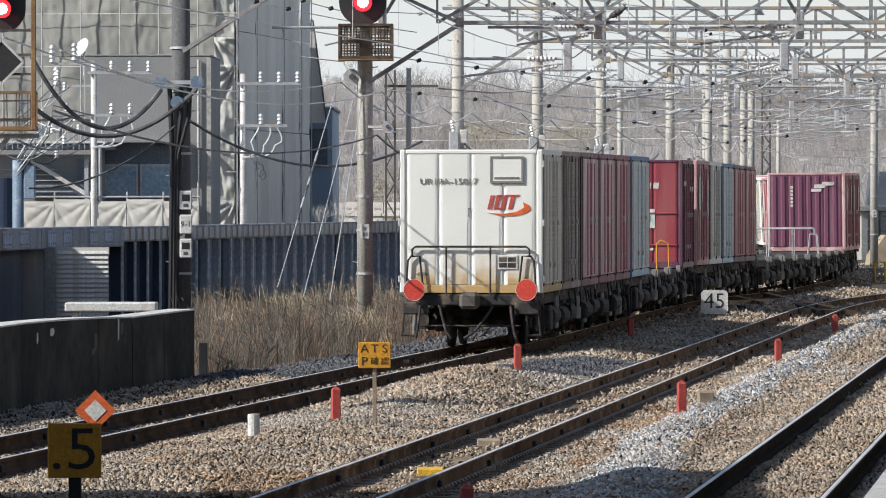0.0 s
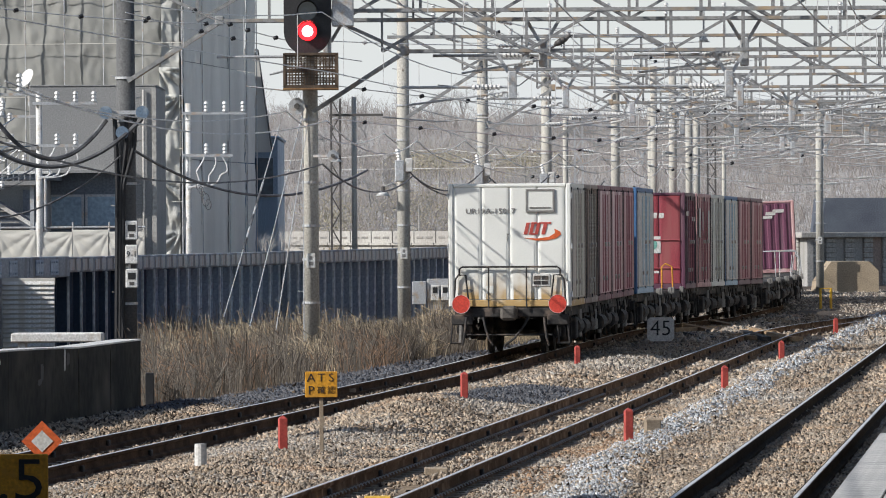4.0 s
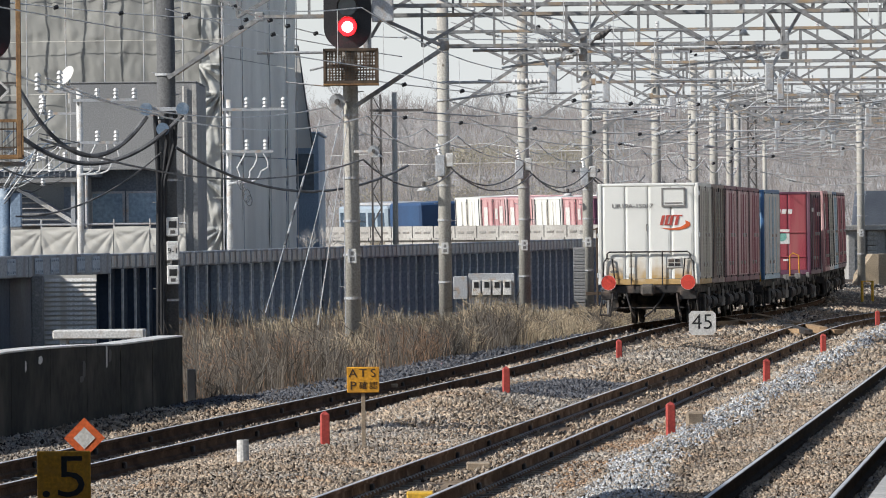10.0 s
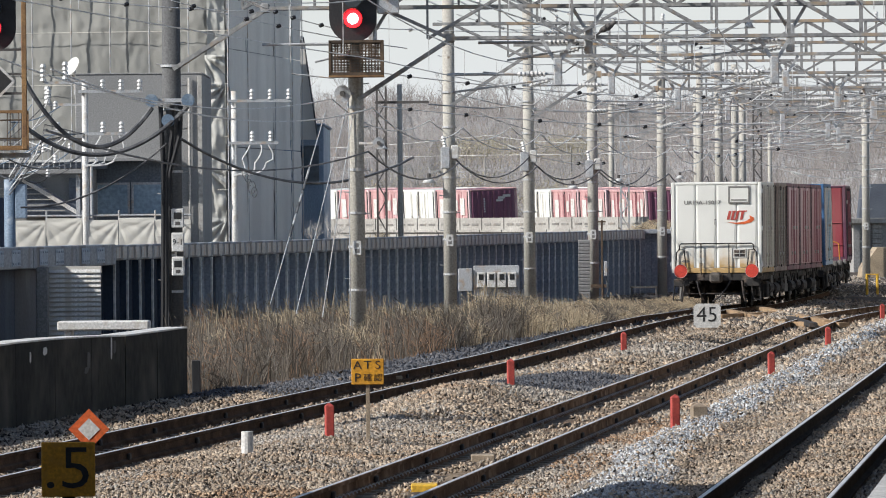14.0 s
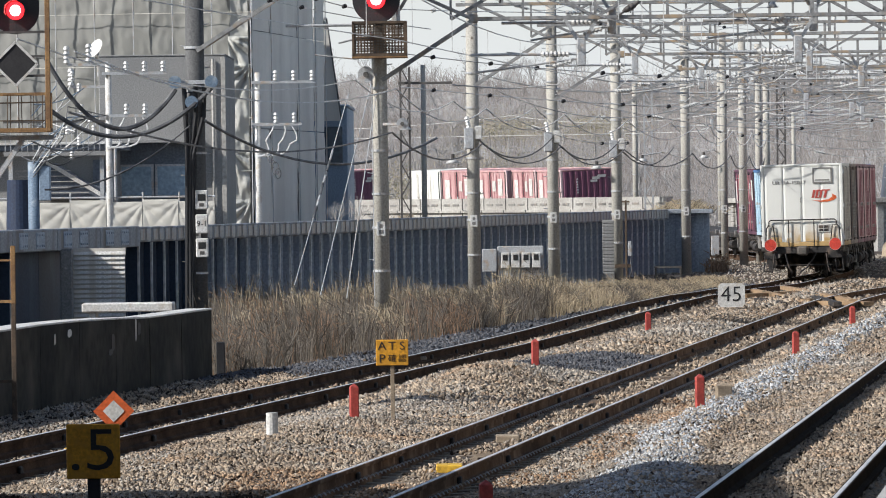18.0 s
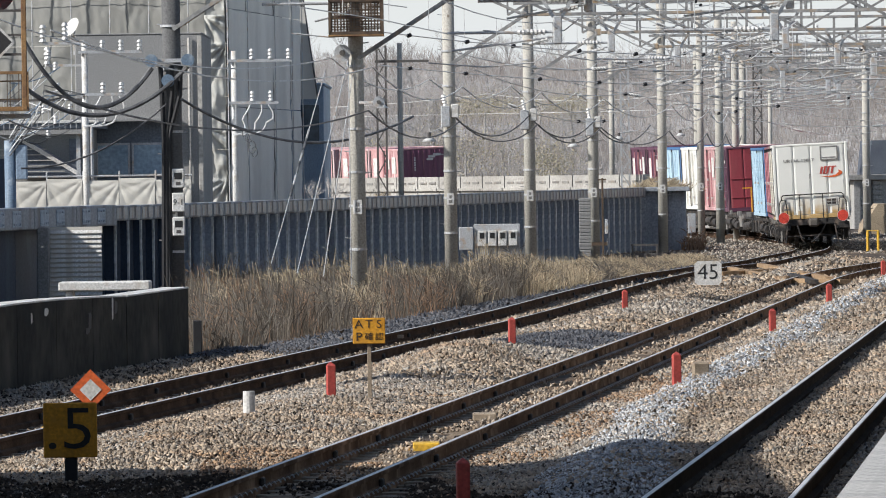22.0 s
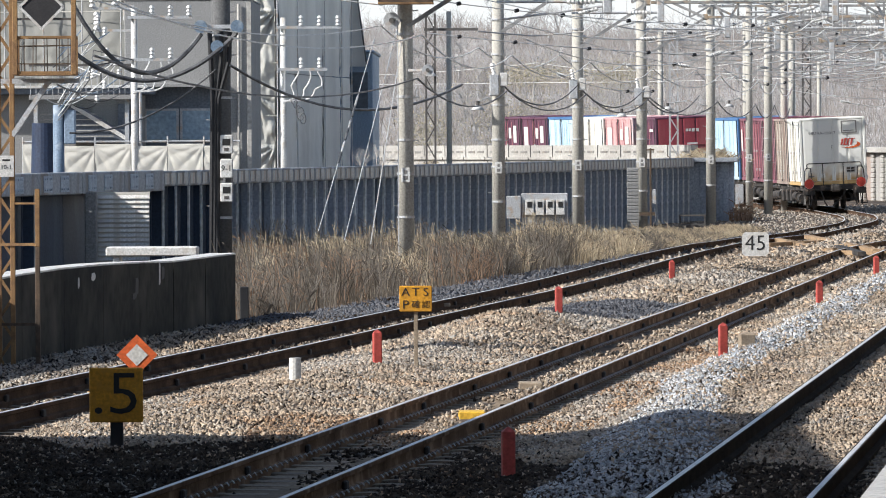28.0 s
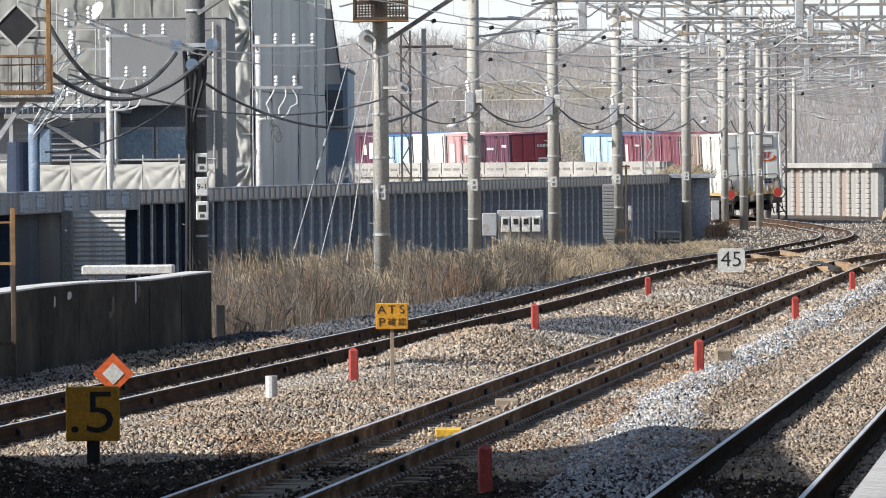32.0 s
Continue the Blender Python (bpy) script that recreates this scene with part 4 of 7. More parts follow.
def wagon(last, orange=False):
    """A four-axle container flat wagon, its rear coupler plane at y = 0, z = 0 on the rails."""
    t = thing("flat_wagon", pose(0, 0, 0), "black sooty container flat wagon" + (" with red tail discs" if last else ""), "wagon", "wagons of the train")
    L, w = 19.0, 1.15
    if "wagon" not in CONT:
        deck = Shape()
        deck.box(-w, w, 0.35, L + 0.35, 0.78, 0.98, 0.02)
        fish = Shape()
        for sx in (-1, 1):
            x = sx * 1.0
            fish.prism([(0.4, 0.78), (5.0, 0.78), (6.2, 0.45), (13.8, 0.45), (15.0, 0.78), (19.3, 0.78), (19.3, 0.86), (0.4, 0.86)], x - 0.03, x + 0.03, "x")
        bits = []
        g = random.Random(17)
        kinds = [("brake_box", Shape().box(-0.08, 0.08, 0, 0.55, 0.34, 0.80, 0.03), UNDERFRAME), ("tool_box", Shape().box(-0.06, 0.06, 0, 0.9, 0.42, 0.86, 0.02), DUSTY),
                 ("air_tank", Shape().rod((0, 0, 0.55), (0, 1.1, 0.55), 0.17, 12), UNDERFRAME), ("equipment_panel", Shape().box(-0.03, 0.03, 0, 0.5, 0.30, 0.92, 0.02), DUSTY),
                 ("brake_lever", Shape().bar((0, 0, 0.24), (0, 0.22, 0.9), 0.05, 0.07), DUSTY), ("stay", Shape().rod((0, 0, 0.3), (0, 0.35, 0.95), 0.03, 6), UNDERFRAME),
                 ("brake_lever", Shape().bar((0, 0.25, 0.2), (0, 0, 0.86), 0.05, 0.06), UNDERFRAME)]
        kinds = [(nm, sh.mesh(nm, mt)) for nm, sh, mt in kinds]
        lk = Shape().box(-0.05, 0.05, 0, 0.16, 0.90, 1.07, 0.01).mesh("container_lock", DUSTY)
        hk = Shape().line([(0.02, 0, 0.95), (0.05, 0.02, 0.72), (0.04, 0.1, 0.62), (0.02, 0.2, 0.7)], 0.018, 5).mesh("rope_hook", UNDERFRAME)
        for sx in (-1, 1):
            y = 0.9
            while y < 18.6:
                nm, me = g.choice(kinds)
                bits.append((nm, me, "", pose(sx * g.uniform(1.06, 1.16), y, g.uniform(-0.06, 0.04))))
                if g.random() < 0.6:
                    bits.append(("rope_hook", hk, "", pose(sx * 1.17, y + g.uniform(0.1, 0.5), g.uniform(-0.05, 0.05))))
                y += g.uniform(0.45, 0.95)
            for i in range(5):
                for dy in (0.55, 3.55):
                    bits.append(("container_lock", lk, "", pose(sx * 1.19, 0.35 + dy + i * 3.82 + g.uniform(-0.1, 0.1), 0)))
        CONT["wagon"] = [("deck", deck.mesh("deck", UNDERFRAME), ""), ("side_sill", fish.mesh("side_sill", UNDERFRAME), "")] + bits
        wheel = Shape().disc((0, 0, 0), 0.43, 0.11, 20, 0)
        wheel.disc((0, 0, 0), 0.455, 0.03, 20, 0).disc((0, 0, 0), 0.12, 0.2, 10, 0)
        CONT["wheel"] = wheel.mesh("wheel", UNDERFRAME)
        fr = Shape()
        for sx in (-1, 1):
            fr.prism([(-1.35, 0.36), (-0.5, 0.36), (-0.35, 0.26), (0.35, 0.26), (0.5, 0.36), (1.35, 0.36), (1.35, 0.5), (0.6, 0.62), (-0.6, 0.62), (-1.35, 0.5)], sx * 0.86 - 0.06, sx * 0.86 + 0.06, "x")
            for y in (-0.95, 0.95):
                fr.box(sx * 0.92 - 0.08, sx * 0.92 + 0.08, y - 0.14, y + 0.14, 0.3, 0.56, 0.03)
        fr.box(-0.9, 0.9, -0.2, 0.2, 0.4, 0.7)
        for y in (-0.95, 0.95):
            fr.rod((-0.7, y, 0.43), (0.7, y, 0.43), 0.07, 8)
        CONT["bogie"] = fr.mesh("bogie", UNDERFRAME)
        rl = Shape()
        for sx in (-1, 1):
            rl.line([(sx * 1.17, 0.31, 0.95), (sx * 1.13, 0.31, 1.58), (sx * 1.07, 0.31, 1.66), (sx * 0.92, 0.31, 1.66), (sx * 0.84, 0.31, 0.95)], 0.02, 6)
        rl.line([(-1.05, 0.30, 1.66), (-1.05, 0.30, 1.78), (-0.99, 0.30, 1.83), (0.99, 0.30, 1.83), (1.05, 0.30, 1.78), (1.05, 0.30, 1.66)], 0.02, 6)
        for x in (-0.44, 0.35):
            rl.rod((x, 0.30, 0.95), (x, 0.30, 1.83), 0.018, 6)
        CONT["rail_dark"] = rl.mesh("end_railing", UNDERFRAME)
        CONT["rail_grey"] = Shape().add(rl.v, rl.f).mesh("end_railing", STEEL)
        CONT["rail_orange"] = Shape().add(rl.v, rl.f).mesh("end_railing", YELLOW)
        cp = Shape()
        cp.box(-0.17, 0.17, -0.1, 0.35, 0.72, 1.02, 0.06)
        cp.box(-0.1, 0.1, 0.2, 0.6, 0.78, 0.96)
        CONT["coupler"] = cp.mesh("coupler", mat("cast_coupler", (0.17, 0.15, 0.13), (0.1, 0.09, 0.08), 0.7, 0.3, 5, 40, 0.2))
        st = Shape()
        for sx in (-1, 1):
            st.box(sx * 1.0 - 0.22, sx * 1.0 + 0.22, 0.3, 0.38, 0.62, 0.84, 0.02)
            st.line([(sx * 1.2, 0.35, 0.66), (sx * 1.24, 0.35, 0.25)], 0.02)
            st.line([(sx * 0.98, 0.35, 0.66), (sx * 1.02, 0.35, 0.25)], 0.02)
            st.line([(sx * 1.26, 0.35, 0.25), (sx * 0.98, 0.35, 0.25)], 0.02)
        for x, dx in ((-0.55, 0.12), (0.4, -0.3), (0.72, 0.06), (-0.9, -0.05)):
            st.line([(x, 0.25, 0.78), (x + dx * 0.3, 0.2, 0.62), (x + dx, 0.18, 0.34), (x + dx * 1.7, 0.22, 0.2)], 0.028, 6)
        st.line([(-0.9, 0.3, 0.42), (0.9, 0.3, 0.42)], 0.02)
        CONT["steps"] = st.mesh("end_steps_and_hoses", UNDERFRAME)
    for nm, me, lab, *m in CONT["wagon"]:
        part(nm, me, None, t, lab, m=m[0] if m else None)
    for y in (3.2, 16.6):
        bg = part("bogie", CONT["bogie"], None, t, m=pose(0, y, 0))
        for dy in (-0.95, 0.95):
            for x in (-0.56, 0.56):
                part("wheel", CONT["wheel"], None, bg, m=pose(x, dy, 0.43))
    part("end_railing", CONT["rail_dark" if last else "rail_orange" if orange else "rail_grey"], None, t, "orange end railing" if orange else "")
    if not last:
        part("end_railing", CONT["rail_grey"], None, t, m=pose(0, 19.76, 0, 0, 0, 180))
    else:
        part("end_railing", CONT["rail_orange"], None, t, "orange end railing", m=pose(0, 19.76, 0, 0, 0, 180))
    if orange:
        st = Shape().line([(0.85, 13.2, 0.95), (0.85, 13.2, 1.6), (0.95, 13.2, 1.68), (1.12, 13.2, 1.6), (1.14, 13.2, 0.95)], 0.022, 6)
        st.bar((-0.9, 13.4, 1.95), (-0.2, 13.4, 1.95), 0.05, 0.05).rod((-0.55, 13.4, 0.95), (-0.55, 13.4, 1.95), 0.03, 6)
        part("brake_stand", st, YELLOW, t, "orange brake stand and rail")
    part("coupler", CONT["coupler"], None, t, "cast steel coupler")
    part("end_steps", CONT["steps"], None, t)
    part("coupler", CONT["coupler"], None, t, "cast steel coupler", m=pose(0, 19.76, 0, 0, 0, 180))
    if last:
        for sx in (-1.005, 1.005):
            d = part("tail_disc", Shape().disc((sx, 0.2, 1.06), 0.185, 0.02, 28), mat("tail_disc_red", (0.72, 0.075, 0.045), (0.6, 0.06, 0.04), 0.5, 0, 4, 30, 0.05), t, "round red tail disc")
            ring = Shape()
            ring.line([(sx + 0.187 * math.cos(a * 0.2618), 0.19, 1.06 + 0.19 * math.sin(a * 0.2618)) for a in range(25)], 0.006, 5)
            part("disc_rim", ring, CFADED, d, "pale red rim")
    return t


def locomotive():
    t = thing("electric_locomotive", pose(0, 0, 0), "dark and pale blue electric freight locomotive heading the train", "locomotive")
    L = 13.2
    part("lower_body", Shape().box(-1.4, 1.4, 3.2, L, 0.9, 1.5, 0.06), LOCOPALE, t, "pale lower body")
    part("machine_room", Shape().box(-1.38, 1.38, 3.3, 6.9, 1.5, 3.3, 0.1), LOCOBLUE, t, "dark blue machine room")
    part("front_body", Shape().box(-1.38, 1.38, 7.3, L - 0.1, 1.5, 3.15, 0.12), LOCOPALE, t, "pale blue-grey front body")
    for i in range(5):
        for sx in (-1, 1):
            part("window", Shape().box(sx * 1.39 - 0.01, sx * 1.39 + 0.01, 7.5 + i * 1.12, 8.3 + i * 1.12, 2.1, 2.85), GLASS, t)
    ro = Shape().box(-0.9, 0.9, 7.6, L - 1, 3.15, 3.3, 0.05).box(-0.6, 0.6, 6.95, 7.25, 0.95, 3.0, 0.03)
    part("roof_equipment", ro, STEEL, t)
    for y in (4.9, 11.0):
        bg = part("bogie", CONT["bogie"], None, t, m=pose(0, y, 0))
        for dy in (-0.95, 0.95):
            for x in (-0.56, 0.56):
                part("wheel", CONT["wheel"], None, bg, m=pose(x, dy, 0.43))
    return t


# what each wagon carries, from its rear: kind (or None for an empty place) and length in metres
LOADS = [
    ["white", "brown", "rosy", "rosy", "red"],
    [("blue", 4.9), None, None, None, "crimson"],
    ["faded", "pale", "blue", "violet", "violet"],
    [None, None, None, None, None],
    [None, None, None, "purple", "faded"],
    ["faded", "faded", "pale", None, None],
    ["purple", "pale", "faded", "faded", "pale"],
]
TRAIN = []


def build_train():
    for i, load in enumerate(LOADS):
        wg = wagon(i == 0, i == 1)
        TRAIN.append((wg, i * PITCH, 3.2, 16.6, Matrix()))
        for j, kind in enumerate(load):
            if kind:
                kind, size = kind if isinstance(kind, tuple) else (kind, BOX_L)
                c = container(kind, size)
                if i == 0 and j == 0:
                    tail_container(c)
                    tagged(c, "white refrigerated container with red emblem and rust-stained lower panels")
                TRAIN.append((c, i * PITCH, 3.2, 16.6, pose(0, (0.45 if i or j else 0.37) + j * 3.82, DECK)))
    TRAIN.append((locomotive(), 7 * PITCH + 0.2, 2.5, 10.5, Matrix()))


def tail_at(t):
    """Metres of the train's tail along its track at t seconds: a steady 4.5 m/s."""
    return 4.5 * t - 0.45


def train_pose(s, a, b):
    p, _ = line_one(s + a)
    q, _ = line_one(s + b)
    d = (q - p).normalized()
    h = math.atan2(d.x, d.y)
    tilt = math.asin(d.z)
    o = p - d * a
    return Matrix.Translation(o) @ pose(0, 0, 0, 0, 0, -math.degrees(h)) @ pose(0, 0, 0, math.degrees(tilt)) @ pose(0, 0, 0, 0, -math.degrees(cant(s + a)))


# ---- platform, and unseen blocks added for shade ----
def edge_x(y):
    return 2.27 + 0.103 * (y - 34.0)


def build_platform():
    t = thing("platform", pose(0, 0, 0), "grey paved station platform with a pale edge", "platform", kind="structure")
    s = Shape()
    y0, y1 = -25.0, 75.0
    v = [(edge_x(y) + dx, y, z) for y in (y0, y1) for dx, z in ((0, 1.12), (8, 1.12), (8, -0.3), (0.12, -0.3), (0.12, 0.9), (0, 0.9))]
    s.add(v, [tuple(range(6)), tuple(range(11, 5, -1))] + [(i, i + 6, (i + 1) % 6 + 6, (i + 1) % 6) for i in range(6)])
    part("slab", s, CONCRETE, t, "concrete platform slab")
    me = Shape().box(0.0, 0.29, 0.0, 0.29, 0.0, 0.012, 0.004).mesh("paving_slab", TILE)
    h = -math.degrees(math.atan(0.103))
    for j in range(68):
        for i in range(5):
            y = 25.0 + j * 0.3
            part("paving_slab", me, None, t, m=Matrix.Translation((edge_x(y) + i * 0.3 + 0.01, y - i * 0.03, 1.12)) @ pose(0, 0, 0, 0, 0, h))
    # unseen blocks: the first casts the foreground shade, the rest block sky
    b = thing("shade_block", pose(0, 0, 0), "unseen plain concrete block added to shade the foreground", "building", kind="structure")
    part("wall", Shape().box(-36, -9.5, 22.0, 53.7, -0.4, 8.6, 0.05), CONCRETE, b)
    part("roof_slab", Shape().box(-36.2, -9.4, 21.8, 53.9, 8.6, 8.9, 0.03), CONCRETE, b)
    part("concourse", Shape().box(-36, 24, 2.0, 18.0, 6.4, 9.2, 0.05), CONCRETE, b, "unseen slab added to block the sky behind")
    part("wing", Shape().box(13, 42, -20, 60, -0.4, 15.0, 0.05), CONCRETE, b, "unseen block added to cut off the right-hand sky")
    part("canopy", Shape().box(-9.6, -4.9, 24.0, 54.0, 4.3, 4.55, 0.02), CONCRETE, b, "unseen low slab added to deepen the shade on the left")
    for y in (28.0, 40.0, 52.0):
        part("canopy_column", Shape().rod((-6.4, y, -0.5), (-6.4, y, 4.3), 0.16, 14), CONCRETE, b)
    part("pier", Shape().box(11, 12, 14, 16, -0.4, 6.4, 0.05), CONCRETE, b)


# ---- walls and fences on the near side ----
def build_bounce_wall():
    """Unseen pale wall, added to bounce sunlight onto the train's shaded side."""
    t = thing("bounce_wall", pose(0, 0, 0), "unseen long pale wall added to bounce sunlight onto the train", "wall", kind="structure")
    me = Shape().box(22.5, 23.0, 0.02, 11.98, -1.0, 9.5, 0.02).mesh("wall_panel", PALEWALL)
    for i in range(16):
        part("wall_panel", me, None, t, m=pose(0.0, 42.0 + 12.0 * i, 0))


def build_low_wall():
    t = thing("retaining_wall", pose(0, 0, 0), "dark weathered concrete retaining wall beside the track", "wall", kind="structure")
    a, b = Vector((-8.6, 62.0, 0)), Vector((-4.62, 100.0, 0))
    n = 12
    for i in range(n):
        p, q = a.lerp(b, i / n), a.lerp(b, (i + 1) / n - (0.002 if i in (9, 10) else 0.0006))
        d = (q - p).normalized()
        r = Vector((-d.y, d.x, 0)) * 0.42
        za = 0.84 + 0.10 * math.sin(min(1.0, max(0.0, (i - 4) / 6.0)) * math.pi) - 0.012 * max(0, 5 - i)
        zb = 0.84 + 0.10 * math.sin(min(1.0, max(0.0, (i - 3) / 6.0)) * math.pi) - 0.012 * max(0, 4 - i)
        s = Shape().add([p + Vector((0, 0, -0.8)), q + Vector((0, 0, -0.8)), q + Vector((0, 0, zb)), p + Vector((0, 0, za)),
                         p + r + Vector((0, 0, -0.8)), q + r + Vector((0, 0, -0.8)), q + r + Vector((0, 0, zb)), p + r + Vector((0, 0, za))],
                        [(0, 1, 2, 3), (7, 6, 5, 4), (0, 4, 5, 1), (3, 2, 6, 7), (1, 5, 6, 2), (0, 3, 7, 4)])
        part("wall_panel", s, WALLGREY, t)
        # white strip puts the brightness of the wall's sunlit top into paint
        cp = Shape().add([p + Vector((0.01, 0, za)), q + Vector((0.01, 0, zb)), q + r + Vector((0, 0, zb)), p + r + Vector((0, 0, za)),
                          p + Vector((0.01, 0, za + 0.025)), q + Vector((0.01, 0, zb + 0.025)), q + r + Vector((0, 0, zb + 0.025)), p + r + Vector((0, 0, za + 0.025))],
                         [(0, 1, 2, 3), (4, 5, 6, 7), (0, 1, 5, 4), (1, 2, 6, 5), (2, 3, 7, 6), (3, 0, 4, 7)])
        part("coping", cp, WHITEPAINT, t, "white strip painting in the wall's sunlit top")
    # lime runs and tar blots on the wall's face
    for y, z1, z0, w, paint, nm in ((85.3, 0.80, 0.64, 0.12, WHITEPAINT, "lime_streak"), (86.5, 0.84, 0.72, 0.34, WHITEPAINT, "lime_streak"), (92.3, 0.86, 0.52, 0.13, WHITEPAINT, "lime_streak"),
                                    (92.6, 0.80, 0.60, 0.3, BLACK, "tar_blot"), (90.2, 0.68, 0.42, 0.3, BLACK, "tar_blot"), (90.0, 0.46, 0.36, 0.4, BLACK, "tar_blot")):
        x = -8.6 + (y - 62.0) * 3.98 / 38.0
        k = Shape().prism([(-w / 2, z0 + 0.02), (-w * 0.1, z0), (w * 0.4, z0 + 0.03), (w / 2, z1 - 0.04), (w * 0.2, z1), (-w * 0.4, z1 - 0.01)], -0.004, 0.006, "x").move(pose(x, y, 0, 0, 0, -math.degrees(math.atan(3.98 / 38.0))))
        part(nm, k, paint, t, "pale lime run" if paint is WHITEPAINT else "black tar blot")
    bx = thing("storage_box", pose(-6.2, 103.5, 0.84), "long flat white box on legs behind the concrete wall", "box")
    part("lid", Shape().box(-0.78, 0.78, -0.4, 0.4, -0.08, 0.075, 0.02), WHITEPAINT, bx)
    for x in (-0.6, 0.6):
        part("leg", Shape().box(x - 0.06, x + 0.06, -0.3, 0.3, -1.6, -0.08, 0.01), STEEL, bx)


def build_wall_end():
    solid("cable_box", Shape().box(-0.07, 0.07, -0.1, 0.1, -0.3, 0.48, 0.01), BLACK, "narrow black box at the end of the concrete wall", "box", m=pose(-4.52, 101.0, -0.2))


FENCE_A, FENCE_B = Vector((-11.77, 111.7, 0)), Vector((6.3, 214.0, 0))


def build_fence():
    t = thing("sheet_pile_wall", pose(0, 0, 0), "dark steel sheet pile wall with grey capping beam", "wall", kind="structure")
    L = (FENCE_B - FENCE_A).length
    d = (FENCE_B - FENCE_A) / L
    h = math.degrees(math.atan2(d.x, d.y))
    base = Matrix.Translation(FENCE_A) @ pose(0, 0, 0, 0, 0, -h)      # local y runs along the wall, +x to the track
    step = 1.25
    n = int(L / step)
    pan = Shape().prism([(-0.10, 0.02), (-0.10, 0.5), (-0.17, 0.58), (-0.17, 1.06), (-0.10, 1.14), (-0.10, 1.23), (-0.13, 1.23), (-0.13, 1.15), (-0.20, 1.07), (-0.20, 0.57), (-0.13, 0.49), (-0.13, 0.02)], -1.0, 1.72, "z")
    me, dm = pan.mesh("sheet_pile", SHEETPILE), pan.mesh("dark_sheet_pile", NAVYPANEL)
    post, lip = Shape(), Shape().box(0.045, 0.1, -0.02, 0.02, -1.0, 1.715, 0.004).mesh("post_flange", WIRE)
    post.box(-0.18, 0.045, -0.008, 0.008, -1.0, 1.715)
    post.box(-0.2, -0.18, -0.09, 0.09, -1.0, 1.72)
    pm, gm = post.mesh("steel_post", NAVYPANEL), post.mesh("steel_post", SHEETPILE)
    cap = Shape().box(-0.25, 0.08, 0.03, step - 0.03, 1.72, 2.06, 0.02)
    capm = cap.mesh("capping_beam", FENCEPAINT)
    pl = Shape()
    for y in (0.33, 0.94):
        pl.box(0.084, 0.096, y - 0.21, y + 0.21, 1.77, 2.01)
    plm = pl.mesh("capping_plates", STEEL)
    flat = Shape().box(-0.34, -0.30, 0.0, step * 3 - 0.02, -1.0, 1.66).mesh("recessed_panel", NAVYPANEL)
    big = Shape().box(-0.32, 0.12, 0.02, step * 3 - 0.02, 1.62, 2.08, 0.02).mesh("large_beam", FENCEPAINT)
    bpl = Shape().box(0.124, 0.136, 0.5, 1.2, 1.68, 2.02).box(0.124, 0.136, 1.9, 2.6, 1.68, 2.02)
    for y in (0.58, 0.78, 0.98, 1.12, 1.98, 2.18, 2.38, 2.52):
        for z in (1.74, 1.96):
            bpl.disc((0.142, y, z), 0.025, 0.02, 8, 0)
    bpl = bpl.mesh("splice_plate", PLATE)
    for i in range(n):
        m = base @ pose(0, i * step, 0)
        if i < 18:
            if i % 3 == 0:
                bm = part("large_beam", big, None, t, "heavy blue-grey beam", m=m)
                part("splice_plate", bpl, None, bm, "bolted pale blue plate")
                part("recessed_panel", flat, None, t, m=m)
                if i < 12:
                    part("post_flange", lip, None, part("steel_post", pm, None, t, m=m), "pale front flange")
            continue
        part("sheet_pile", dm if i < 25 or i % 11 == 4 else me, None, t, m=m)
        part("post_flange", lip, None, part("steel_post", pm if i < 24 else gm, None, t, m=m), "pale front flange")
        c = part("capping_beam", capm, None, t, m=m)
        part("capping_plates", plm, None, c)
    part("bay_column", Shape().box(-9.02, -8.77, 126.75, 127.1, -1.0, 1.66, 0.02), HOUSEWALL, t, "grey column")
    # bay closed with pale louvred sheeting, set square to the track
    part("pale_sheeting", Shape().box(-8.77, -7.68, 127.05, 127.1, -0.9, 1.66), SHEETPALE, t, "pale louvred sheeting")
    sl = Shape().prism([(127.05, -0.03), (127.01, -0.03), (127.015, -0.015), (127.05, 0.04)], -8.77, -7.68, "x").mesh("louvre_slat", WHITEPAINT)
    for k in range(25):
        part("louvre_slat", sl, None, t, m=pose(0, 0, -0.85 + k * 0.1))
    e = thing("wall_end_block", pose(0, 0, 0), "dark steel end panel of the sheet pile wall", "wall", kind="structure")
    p0, p1 = Vector((5.95, 214.0, 0)), Vector((7.8, 214.4, 0))
    s = Shape()
    k = 9
    for i in range(k):
        a, b = p0.lerp(p1, i / k), p0.lerp(p1, (i + 1.0) / k)
        s.box(a.x, b.x, a.y - 0.1 - 0.06 * (i % 2), a.y + 0.2, -0.6, 1.9, 0.01)
    part("pile_panel", s, SHEETPILE, e)
    part("capping_beam", Shape().box(5.9, 7.9, 213.7, 214.9, 1.9, 2.06, 0.02), FENCEPAINT, e)


